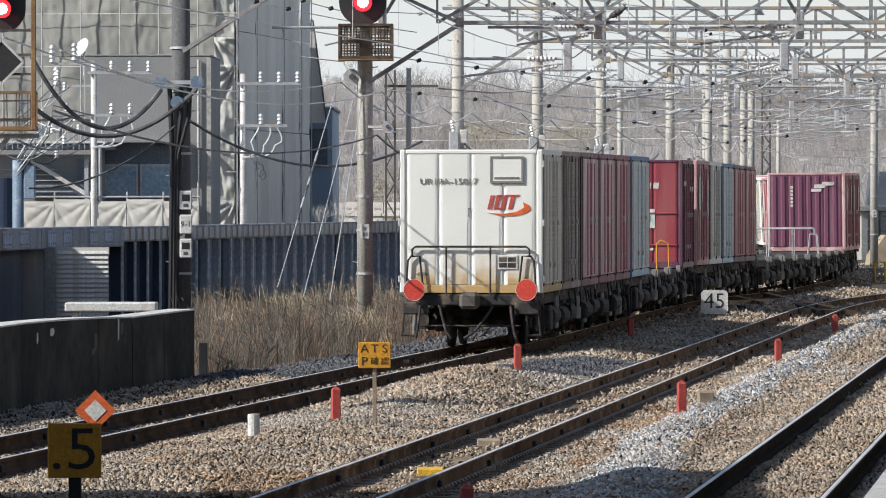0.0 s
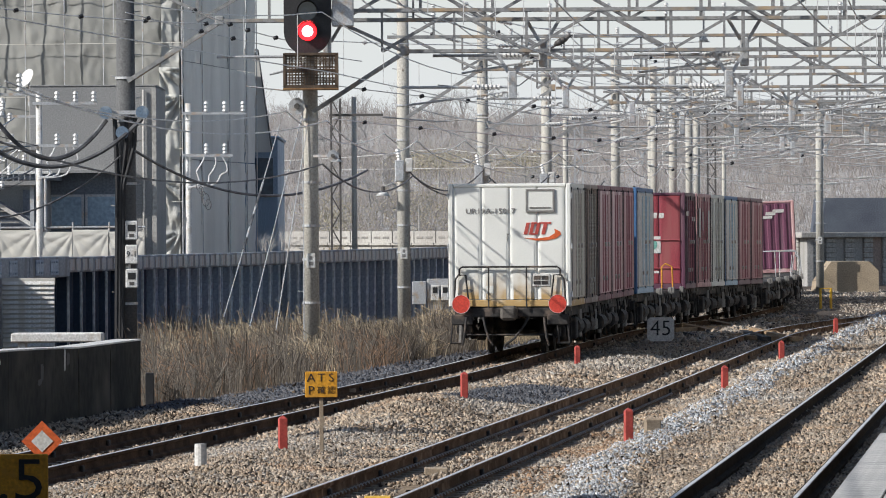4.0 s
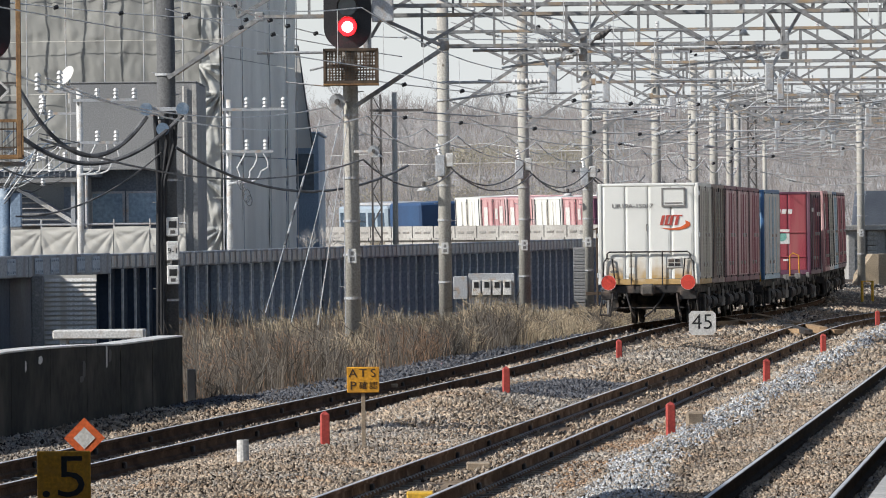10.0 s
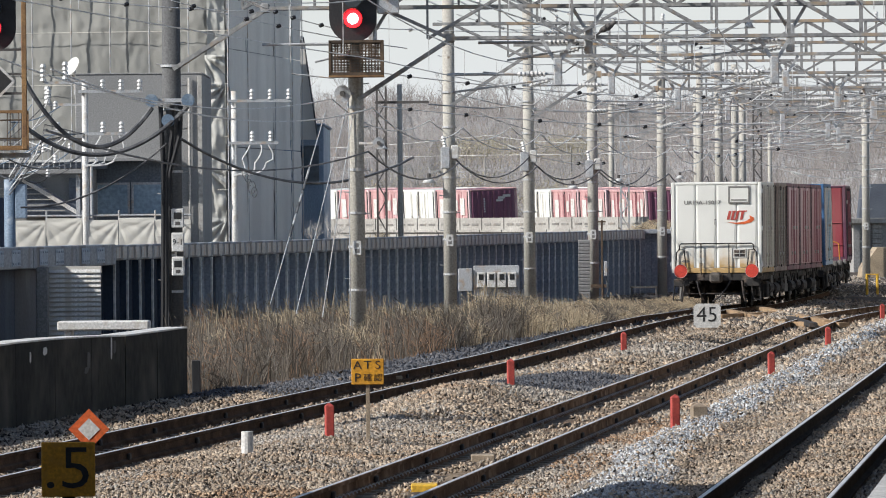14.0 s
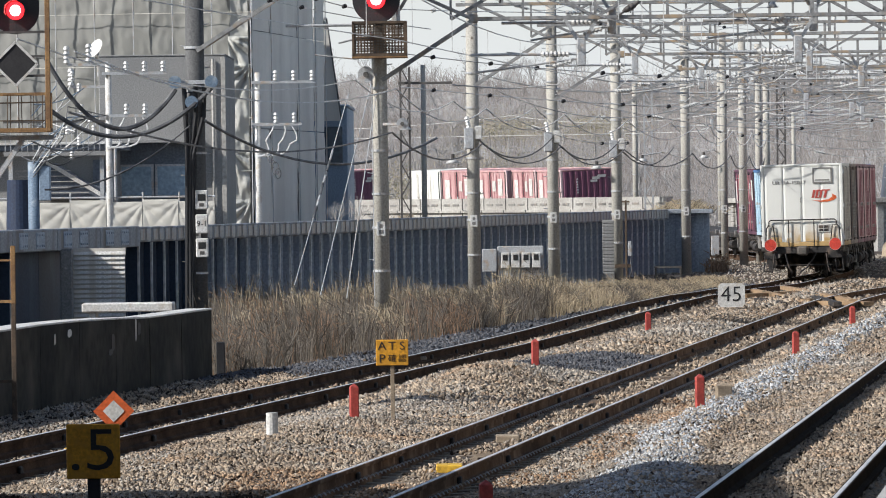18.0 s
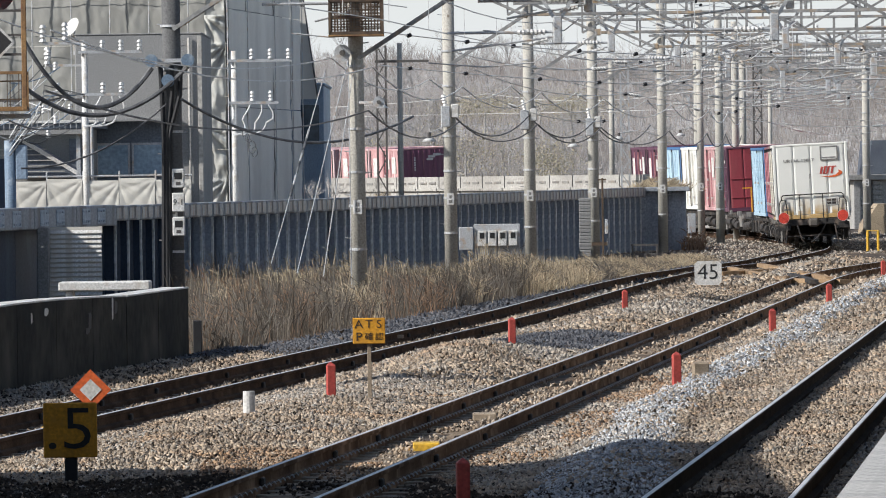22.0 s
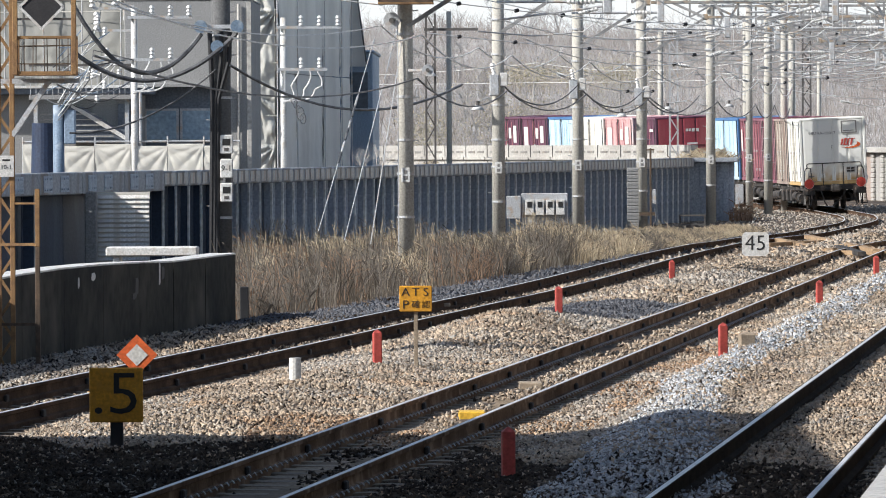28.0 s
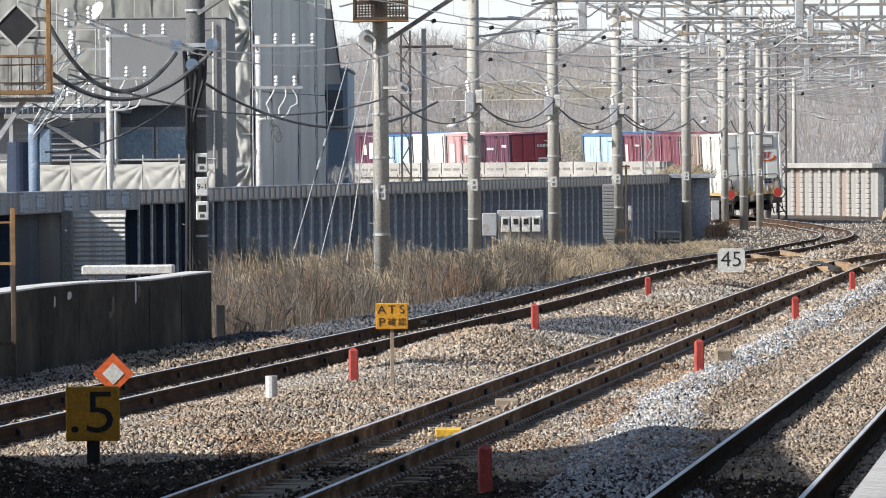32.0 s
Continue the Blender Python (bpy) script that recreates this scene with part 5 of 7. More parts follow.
# ---- poles, gantries, wires ----
def concrete_pole(x, y, r, height, label, bands=(), paint=None):
    t = thing("catenary_pole", pose(x, y, -0.5), label, "pole", "catenary poles")
    part("shaft", Shape().rod((0, 0, 0), (0, 0, height + 0.5), r, 20, r * 0.86), paint or POLE, t, smooth=True)
    b = Shape().rod((0, 0, 0), (0, 0, 0.05), r + 0.012, 20).mesh("steel_band", STEEL)
    for z in bands or (1.6, 2.5, 3.2, 4.1, 5.4, 6.3):
        part("steel_band", b, None, t, m=pose(0, 0, z))
    st = Shape().rod((r * 0.8, 0, 0), (r + 0.10, 0, 0.02), 0.012, 5).mesh("climbing_step", STEEL)
    for i in range(int(height / 0.45)):
        part("climbing_step", st, None, t, m=pose(0, 0, 1.4 + i * 0.45, 0, 0, 180 * (i % 2)))
    p = part("number_plate", Shape().box(-0.09, 0.09, -r - 0.03, -r - 0.012, 2.35, 2.65, 0.004), WHITEPAINT, t, "small white plate")
    part("plate_mark", Shape().box(-0.045, 0.045, -r - 0.036, -r - 0.031, 2.40, 2.48).box(-0.03, 0.03, -r - 0.036, -r - 0.031, 2.52, 2.60), CGREY, p, "grey painted mark")
    return t


POLES = [(-6.1, 126.0, 0.215), (-2.25, 125.5, 0.175), (-0.4, 156.0, 0.175), (1.8, 170.0, 0.17), (3.95, 187.0, 0.175),
         (6.8, 209.0, 0.17), (8.75, 225.0, 0.14), (9.75, 232.0, 0.17), (10.9, 244.0, 0.15)]


def insulator(s, p, q, r=0.06, n=6):
    """A string of sheds between p and q."""
    p, q = Vector(p), Vector(q)
    s.rod(p, q, r * 0.55, 6)
    for i in range(n):
        a = p.lerp(q, (i + 0.2) / n)
        s.rod(a, a + (q - p) * (0.6 / n), r, 8, r * 0.7)


def gantry(x, y, span, z0, right_pole):
    """A latticed portal beam from the pole at x, y to the right, with its hangers."""
    t = thing("catenary_gantry", pose(x, y, 0), "grey galvanised lattice gantry over the tracks", "gantry", "catenary gantries")
    z1 = z0 + 0.85
    for dy in (-0.25, 0.25):
        part("chord_beam", Shape().bar((1.95, dy, z0), (span, dy, z0), 0.08, 0.07), GANTRY, t)
        part("chord_beam", Shape().bar((-0.4, dy, z1), (span, dy, z1), 0.08, 0.07), GANTRY, t)
        part("end_strut", Shape().bar((0.1, dy, z1), (1.95, dy, z0), 0.06, 0.06), GANTRY, t)
        n = int(span / 1.5)
        w = span / n
        dg = Shape().bar((0, 0, 0), (w, 0, 0.85), 0.055, 0.055).mesh("lattice_bar", GANTRY)
        up = Shape().bar((0, 0, 0), (0, 0, 0.85), 0.045, 0.045).mesh("lattice_post", GANTRY)
        for i in range(1, n):
            part("lattice_bar", dg, None, t, m=pose(w * i, dy, z0) if i % 2 else pose(w * i + w, dy, z0, 0, 0, 180))
            part("lattice_post", up, None, t, m=pose(w * i, dy, z0))
    cr = Shape()
    n = int(span / 2.2)
    for i in range(n + 1):
        xa = span * i / n
        cr.bar((xa, -0.25, z0), (xa, 0.25, z0), 0.05, 0.05)
        cr.bar((xa, -0.25, z1), (xa, 0.25, z1), 0.05, 0.05)
    part("cross_ties", cr, GANTRY, t)
    br = Shape()
    br.bar((0.05, -0.25, z0 - 1.25), (2.0, -0.25, z0), 0.08, 0.08)
    br.bar((0.05, 0.25, z0 - 1.25), (2.0, 0.25, z0), 0.08, 0.08)
    br.box(1.88, 2.06, -0.3, 0.3, z0 - 0.08, z0 + 0.1, 0.02)
    part("knee_brace", br, GANTRY, t)
    for k, off in enumerate((4.2, 8.7, 12.9)):
        if off > span - 0.4:
            continue
        h = Shape()
        h.bar((off - 0.35, 0, z0), (off - 0.08, 0, z0 - 0.45), 0.07, 0.07)
        h.bar((off + 0.35, 0, z0), (off + 0.08, 0, z0 - 0.45), 0.07, 0.07)
        h.box(off - 0.09, off + 0.09, -0.09, 0.09, z0 - 1.0, z0 - 0.42, 0.02)
        h.rod((off - 2.3, 0, z0 - 0.75), (off, 0, z0 - 0.75), 0.03, 8)
        e = 1.2 + 0.5 * ((k * 7 + int(y)) % 3)
        h.line([(off - e, 0, z0 - 1.12), (off - e * 0.5, 0, z0 - 0.98), (off - 0.05, 0, z0 - 0.85)], 0.024, 6)
        h.line([(off - e - 0.5, 0, z0 - 1.36), (off - e * 0.7, 0, z0 - 1.46), (off - 0.5, 0, z0 - 1.38), (off - 0.2, 0, z0 - 1.15)], 0.015, 5)
        dr = part("drop_arm", h, STEEL, t, "steel cantilever arm")
        s = Shape()
        insulator(s, (off - 0.25, 0, z0 - 0.75), (off - 0.85, 0, z0 - 0.75), 0.07, 7)
        insulator(s, (off - 0.2, 0, z0 - 0.9), (off - 0.6, 0, z0 - 1.0), 0.05, 5)
        part("insulator", s, PORCELAIN, dr, "ribbed white insulators")
    up = Shape().bar((0, 0, 0), (0, 0, 0.55), 0.06, 0.06).mesh("feeder_stub", GANTRY)
    pin = Shape()
    insulator(pin, (0, 0, 0.55), (0, 0, 0.85), 0.07, 4)
    pin = pin.mesh("pin_insulator", PORCELAIN)
    for i in range(int(span / 1.5)):
        st = part("feeder_stub", up, None, t, m=pose(0.8 + i * 1.5, 0, z1))
        part("pin_insulator", pin, None, st, "white pin insulator")
    if right_pole:
        part("end_post", Shape().rod((span, 0, -0.5), (span, 0, z1 + 1.0), 0.16, 14, 0.14), POLE, t, "concrete end post", smooth=True)


def lattice_mast(x, y, w, top, material, label):
    t = thing("lattice_mast", pose(x, y, -0.4), label, "mast", "lattice masts")
    for a in (-w / 2, w / 2):
        for b in (-w / 2, w / 2):
            part("corner_angle", Shape().bar((a, b, 0), (a, b, top + 0.4), 0.06, 0.06), material, t)
    n = int(top / 0.45)
    lz = (top + 0.4) / n
    lc = Shape().bar((-w / 2, 0, 0), (w / 2, 0, lz), 0.035, 0.035).mesh("lacing_bar", material)
    for b in (-w / 2, w / 2):
        for i in range(n):
            part("lacing_bar", lc, None, t, m=pose(0, b, lz * i, 0, 0, 180 * (i % 2)))
    part("crossarm", Shape().bar((-0.2, 0, top - 0.1), (1.5, 0, top - 0.1), 0.08, 0.08), material, t)


def wire_run(points, sag, r, segs=10):
    s = Shape()
    pts = []
    for p, q in zip(points, points[1:]):
        p, q = Vector(p), Vector(q)
        for i in range(segs):
            u = i / segs
            pts.append(p.lerp(q, u) - Vector((0, 0, sag * 4 * u * (1 - u))))
    pts.append(Vector(points[-1]))
    return s.line(pts, r, 4)


def build_overhead():
    for k, (x, y, r) in enumerate(POLES):
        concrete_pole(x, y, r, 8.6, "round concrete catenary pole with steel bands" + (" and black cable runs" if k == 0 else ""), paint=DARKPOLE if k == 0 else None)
    spans = [(0, 24.0), (1, 18.0), (2, 20.0), (3, 20.0), (4, 21.0), (5, 22.0), (7, 23.0), (8, 24.0)]
    for i, sp in spans:
        x, y, r = POLES[i]
        gantry(x, y, sp, {0: 7.0, 1: 6.33, 2: 6.73, 3: 6.56, 4: 6.48}.get(i, 6.45), i in (7, 8))
    for x, y, sp in ((12.5, 272.0, 24), (11.5, 300.0, 26), (8.0, 330.0, 28)):
        gantry(x, y, sp, 7.0, False)
        concrete_pole(x, y, 0.16, 8.6, "far concrete catenary pole")
    for x, y, w, top, mt, lab in ((-2.61, 190.0, 0.28, 6.7, MESHMETAL, "dark lattice steel mast"), (6.08, 230.0, 0.3, 7.0, STEEL, "pale lattice steel mast"),
                                  (12.83, 265.0, 0.34, 8.0, MESHMETAL, "dark lattice steel mast")):
        lattice_mast(x, y, w, top, mt, lab)
    for x, y, r, top in ((-2.3, 215.0, 0.11, 7.3), (15.13, 300.0, 0.12, 6.6)):
        solid("steel_mast", Shape().rod((0, 0, -0.5), (0, 0, top), r, 12, r * 0.8), POLE, "slim pale steel mast", "mast", "slim masts", m=pose(x, y, 0), smooth=True)
    concrete_pole(16.8, 253.5, 0.17, 8.0, "round concrete pole by the far wall")
    # contact and carrier wires over each track
    for line, s0, s1 in ((line_one, -90, 260), (line_two, -40, 220), (line_three, -30, 200)):
        t = thing("overhead_line", pose(0, 0, 0), "contact and carrier wires with droppers over a track", "overhead line", "overhead lines")
        knots = [line(s0 + (s1 - s0) * i / 9)[0] for i in range(10)]
        part("carrier_wire", wire_run([p + Vector((0.0, 0, 6.1)) for p in knots], 0.5, 0.011), WIRE, t)
        part("contact_wire", wire_run([p + Vector((0.12 * (-1) ** i, 0, 5.15)) for i, p in enumerate(knots)], 0.03, 0.010), WIRE, t)
        for p, q in zip(knots, knots[1:]):
            for j in range(7):
                u = (j + 0.5) / 7
                a = p.lerp(q, u)
                part("dropper", Shape().rod((0, 0, 5.14), (0, 0, 6.1 - 0.5 * 4 * u * (1 - u)), 0.008, 4), WIRE, t, m=Matrix.Translation(a))
    # feeders along the pole line, above the beams and lower bundles
    chain = [Vector((x, y, 0)) for x, y, r in POLES[1:]]
    chain = [Vector((-6.5, 90, 0))] + chain + [Vector((11.8, 275, 0))]
    f = thing("feeder_lines", pose(0, 0, 0), "pale feeder wires strung from pole to pole", "wires")
    for dx, z, sag, r in ((0.5, 8.0, 0.35, 0.014), (1.3, 8.0, 0.4, 0.014), (2.4, 8.1, 0.4, 0.014), (-0.5, 5.1, 0.45, 0.014), (0.35, 4.9, 0.5, 0.016), (0.25, 4.0, 0.5, 0.02)):
        part("feeder_wire", wire_run([p + Vector((dx, 0, z)) for p in chain], sag, r), CABLE if z < 4.5 else WIRE, f)
    # balance beads and joints strung on the nearer wires, and slack cross wires
    b = thing("cross_wires", pose(0, 0, 0), "slack pale cross wires with dark bead insulators", "wires")
    g = random.Random(21)
    bead = [Shape().rod((-0.035, -0.02, -0.012), (0.035, 0.02, 0.012), 0.042, 8).mesh("bead", c) for c in (PORCELAIN, BLACK)]
    for k in range(40):
        i = 1 + k % 8
        x, y, r = POLES[i]
        z = g.uniform(4.6, 8.2)
        p = Vector((x + g.uniform(0, 3), y + g.uniform(-1, 1), z))
        q = p + Vector((g.uniform(3, 10), g.uniform(4, 24), g.uniform(-0.9, 0.9)))
        sag = g.uniform(0.1, 0.7)
        w = part("cross_wire", sagged(p, q, sag, 0.010), WIRE, b)
        u = g.uniform(0.1, 0.8)
        ins = Shape()
        insulator(ins, p.lerp(q, u) - Vector((0, 0, sag * 4 * u * (1 - u))), p.lerp(q, u + 0.05) - Vector((0, 0, sag * 4 * (u + 0.05) * (0.95 - u))), 0.055, 5)
        part("strain_insulator", ins, PORCELAIN, w, "pale ribbed insulator")
        for j in range(2):
            u = g.uniform(0.05, 0.95)
            c = p.lerp(q, u) - Vector((0, 0, sag * 4 * u * (1 - u)))
            part("bead_insulator", bead[k % 2], None, w, m=Matrix.Translation(c))
    for (x0, z0), (x1, z1), y in (((-5.9, 7.05), (-1.2, 6.2), 122.0), ((-4.6, 7.1), (-2.4, 6.55), 121.0), ((-9.5, 7.2), (-4.0, 6.9), 119.0), ((-2.0, 5.7), (4.5, 5.2), 127.0), ((-2.0, 5.2), (5.5, 4.7), 140.0)):
        p, q = Vector((x0, y, z0)), Vector((x1, y + 6, z1))
        w = part("cross_wire", sagged(p, q, 0.08, 0.011), WIRE, b)
        for j in range(5):
            u = (j + 0.5 + g.uniform(-0.3, 0.3)) / 5
            part("bead_insulator", bead[1], None, w, m=Matrix.Translation(p.lerp(q, u) - Vector((0, 0, 0.32 * u * (1 - u)))))


def build_bird():
    t = thing("bird", pose(2.97, 125.2, 6.40), "dark grey bird perched on the gantry pipe", "bird")
    body = Shape()
    prof = [(-0.16, 0.02), (-0.11, 0.055), (0.0, 0.075), (0.08, 0.06), (0.13, 0.035)]
    for (xa, ra), (xb, rb) in zip(prof, prof[1:]):
        body.rod((xa, 0, 0.12 + xa * 0.55), (xb, 0, 0.12 + xb * 0.55), ra, 12, rb)
    part("body", body, MESHMETAL, t, smooth=True)
    part("head", Shape().rod((0.11, 0, 0.19), (0.19, 0, 0.24), 0.045, 10, 0.03), MESHMETAL, t, smooth=True)
    part("beak", Shape().rod((0.19, 0, 0.24), (0.23, 0, 0.23), 0.012, 6, 0.003), BLACK, t)
    part("tail", Shape().prism([(-0.14, 0.05), (-0.28, -0.06), (-0.26, -0.08), (-0.12, 0.01)], -0.035, 0.035), MESHMETAL, t)
    for y in (-0.03, 0.03):
        part("leg", Shape().rod((0.0, y, 0.0), (0.0, y, 0.08), 0.008, 5), BLACK, t)


# ---- signals ----
def signal_head(m, label, lit):
    t = thing("railway_signal", m, label, "signal", "railway signals")
    w = 0.49
    prof = [(w, 2.2), (-w, 2.2)] + [(w * math.cos(a), w * 1.0 * math.sin(a)) for a in [math.pi + math.pi * i / 14 for i in range(15)]]
    plate = Shape().prism(prof, 0.0, 0.05)
    b = part("backboard", plate, SIGNALBLACK, t, "black round-ended backboard")
    for i, z in enumerate((0.0, 0.42, 0.84, 1.26)):
        hood = Shape()
        k = 14
        for j in range(k):
            a0, a1 = math.pi * (-0.15 + 1.3 * j / k), math.pi * (-0.15 + 1.3 * (j + 1) / k)
            R = 0.21
            hood.add([(R * math.cos(a0), 0, z + R * math.sin(a0)), (R * math.cos(a1), 0, z + R * math.sin(a1)),
                      (R * math.cos(a1), -0.32, z + R * math.sin(a1)), (R * math.cos(a0), -0.32, z + R * math.sin(a0))], [(0, 1, 2, 3)])
        part("hood", hood, SIGNALBLACK, b)
        on = i == 0 and lit
        lens = part("lens", Shape().disc((0, -0.02, z), 0.19, 0.03, 24), REDLAMP if on else GLASS, b, "glowing red lamp" if on else "dark lens")
        if on:
            dome = Shape()
            for q in range(5):
                a0, a1 = q * 0.314, (q + 1) * 0.314
                dome.rod((0, -0.035 - 0.10 * math.sin(a0), z), (0, -0.035 - 0.10 * math.sin(a1), z), 0.115 * math.cos(a0), 20, max(0.002, 0.115 * math.cos(a1)))
            part("lamp_core", dome, REDCORE, lens, smooth=True)
    part("lamp_housing", Shape().box(-0.3, 0.3, 0.05, 0.4, -0.3, 2.0, 0.03), SIGNALBLACK, t)
    return t


def cage(t, x0, x1, z0, z1, depth=0.7, fine=True):
    """A mesh maintenance basket."""
    fr = Shape()
    for z in (z0, z1):
        for y in (-0.1, depth):
            fr.bar((x0, y, z), (x1, y, z), 0.05, 0.05)
        for x in (x0, x1):
            fr.bar((x, -0.1, z), (x, depth, z), 0.05, 0.05)
    for x in (x0, x1):
        for y in (-0.1, depth):
            fr.bar((x, y, z0), (x, y, z1), 0.05, 0.05)
    part("basket_frame", fr, RUSTFRAME if not fine else BASKET, t, "rusty brown basket frame")
    part("basket_tray", Shape().box(x0 - 0.03, x1 + 0.03, -0.14, depth + 0.04, z0 - 0.06, z0 - 0.03), RUSTFRAME, t)

    me = Shape()
    n, k = (17, 12) if fine else (5, 2)
    for i in range(n):
        x = x0 + (x1 - x0) * (i + 0.5) / n
        for y in (-0.1, depth):
            me.bar((x, y, z0), (x + 0.012 * math.sin(i * 2.3), y, z1), 0.017, 0.017)
    for i in range(k):
        z = z0 + (z1 - z0) * (i + 0.5) / k
        for y in (-0.1, depth):
            me.bar((x0, y, z), (x1, y, z + 0.015 * math.sin(i * 1.7)), 0.017, 0.017)
    for i in range(10):
        y = -0.1 + (depth + 0.1) * i / 10
        me.bar((x0, y, z0), (x1, y, z0), 0.03, 0.02)
    part("basket_mesh", me, BASKET, t, "dark wire mesh")
    if fine:
        # equipment and a bent cable seen through the mesh
        part("junction_box", Shape().box(x0 + 0.42, x0 + 0.62, 0.2, 0.5, z0, z1, 0.02), MESHMETAL, t)
        part("shelf", Shape().box(x0, x1, 0.0, depth, (z0 + z1) / 2 - 0.02, (z0 + z1) / 2 + 0.02), MESHMETAL, t)
        part("cable", Shape().line([(x0 + 0.22, 0.05, z0 + 0.36), (x0 + 0.34, 0.02, z0 + 0.40), (x0 + 0.42, 0.05, z0 + 0.5), (x0 + 0.44, 0.1, z0 + 0.66)], 0.016, 6), STEEL, t)


def build_signals():
    t = signal_head(pose(-2.28, 124.6, 6.73), "black colour light signal showing red on a pole", True)
    cage(t, -0.48, 0.60, -1.14, -0.47)
    tf = Shape().rod((0.45, 0.1, -0.5), (0.45, 0.1, 1.5), 0.04, 8)
    tf.box(0.5, 0.95, 0.0, 0.3, 0.1, 0.9, 0.02)
    part("ladder_and_box", tf, STEEL, t)
    t2 = signal_head(pose(-6.085, 78.0, 5.145) @ Matrix.Scale(0.626, 4), "black colour light signal showing red above a diamond board", True)
    d = part("diamond_board", Shape().prism([(0, -0.45), (0.45, 0), (0, 0.45), (-0.45, 0)], -0.02, 0.02).move(pose(0, -0.12, -1.1)), SIGNALBLACK, t2, "black diamond board")
    ring = Shape()
    q = [(0, -0.45), (0.45, 0), (0, 0.45), (-0.45, 0), (0, -0.45)]
    for (a, b), (c, e) in zip(q, q[1:]):
        ring.bar((a, -0.15, b - 1.1), (c, -0.15, e - 1.1), 0.02, 0.05)
    part("diamond_rim", ring, WHITEPAINT, d, "white rim")
    cage(t2, -0.55, 0.66, -2.45, -1.72, fine=False)
    for x in (-0.55, 0.66):
        part("side_frame", Shape().box(x - 0.05, x + 0.05, -0.16, -0.06, -2.5, 0.9, 0.01), RUSTFRAME, t2, "rusty orange-brown frame post")
    for z in (-1.35, -0.95, -0.45):
        part("cross_bar", Shape().bar((-0.55, -0.1, z), (0.66, -0.1, z), 0.04, 0.05), MESHMETAL, t2)
    part("stay", Shape().bar((-0.66, 0.35, -3.75), (0.12, 0.3, -2.62), 0.1, 0.1), STEEL, t2, "galvanised stay")
    # rusty latticed mast that carries it
    mast = part("mast", Shape().box(-0.99, -0.89, 0.3, 0.4, -9.0, 1.8, 0.01), RUSTFRAME, t2, "rusty latticed mast")
    for x in (-0.66,):
        part("mast_leg", Shape().box(x - 0.05, x + 0.05, 0.3, 0.4, -9.0, 1.8, 0.01), RUSTFRAME, mast)
    lc = Shape().bar((-0.94, 0.33, 0), (-0.66, 0.33, 0.42), 0.04, 0.06).mesh("lacing_bar", RUSTFRAME)
    lb = Shape().bar((-0.66, 0.33, 0), (-0.94, 0.33, 0.42), 0.04, 0.06).mesh("lacing_bar", RUSTFRAME)
    for k in range(25):
        part("lacing_bar", lc if k % 2 else lb, None, mast, m=pose(0, 0, -8.78 + 0.42 * k))
    pl = part("plate", Shape().box(-0.94, -0.62, 0.25, 0.27, -4.60, -4.16, 0.004), WHITEPAINT, mast, "white plate")
    letters("10-1", 0.13, INK, t2, pose(-0.78, 0.246, -4.40) @ FACING)
    part("plate_line", Shape().box(-0.86, -0.70, 0.244, 0.249, -4.27, -4.235), INK, pl)
    br = Shape().box(-0.19, -0.09, 0.2, 0.3, -6.05, -4.85, 0.01).bar((-0.94, 0.33, -6.0), (-0.14, 0.25, -6.0), 0.05, 0.06).bar((-0.66, 0.33, -5.15), (-0.14, 0.25, -5.15), 0.03, 0.04)
    part("bracket_post", br, RUSTFRAME, mast, "short rusty bracket post")
    # lower post and tie in dark steel to paint the shade on them
    part("bracket_foot", Shape().box(-0.19, -0.09, 0.2, 0.3, -8.9, -6.05, 0.01), BASKET, mast, "lower post, painted dark brown for its shade")
    part("bracket_tie", Shape().bar((-0.94, 0.33, -7.65), (-0.14, 0.25, -7.65), 0.05, 0.06), BASKET, mast)
    part("platform_beam", Shape().bar((-1.0, 0.35, -2.62), (0.75, 0.3, -2.62), 0.08, 0.1), STEEL, t2, "galvanised platform beam")


# ---- buildings on the left ----
def sheet_wall(s, p, q, z0, z1, amp, seed, nx=60, nz=24, drape=0.0, ties=(1.0,)):
    """A hanging sheet with folds between p and q."""
    p, q = Vector((*p, 0)), Vector((*q, 0))
    d = (q - p).normalized()
    nrm = Vector((d.y, -d.x, 0))
    v = []
    for j in range(nz + 1):
        for i in range(nx + 1):
            u, w = i / nx, j / nz
            L = u * (q - p).length
            z = z0 + (z1 - z0) * w
            o = amp * (noise.noise((L * 0.9 + seed, z * 0.35, seed)) + 0.55 * abs(math.sin(L * 3.1 + seed + 0.8 * noise.noise((L, z * 0.6, 3)))))
            o += amp * 0.7 * noise.noise((L * 2.3 + z * 1.1, z * 1.7 - L, seed + 5))
            o += amp * 0.45 * (1 - 2.4 * abs(noise.noise((L * 0.7 + z * 0.5, z * 0.6 - L * 0.4, seed + 9)))) + amp * 0.4 * (1 - 2 * abs(noise.noise((L * 3.0, z * 1.3, seed + 2)))) + amp * 0.4 * noise.noise((L * 6.5 + z * 2.0, z * 4.5, seed + 4))
            if drape:
                # folds that fan out from the tied corners
                span = (q - p).length
                for k, tie in enumerate(ties):
                    dx, dz = (span - L if k % 2 == 0 else L) + 0.05, z0 + (z1 - z0) * tie - z
                    if dz > 0:
                        far = math.hypot(dx, dz)
                        ang = math.atan2(dx, dz)
                        o += drape * min(1.0, far * 2.5) * math.exp(-far * 0.55) * abs(math.sin(ang * 7.0 + seed))
            v.append(p + d * L + nrm * o + Vector((0, 0, z)))
    n = nx + 1
    s.add(v, [(j * n + i, j * n + i + 1, (j + 1) * n + i + 1, (j + 1) * n + i) for j in range(nz) for i in range(nx)])
    return s


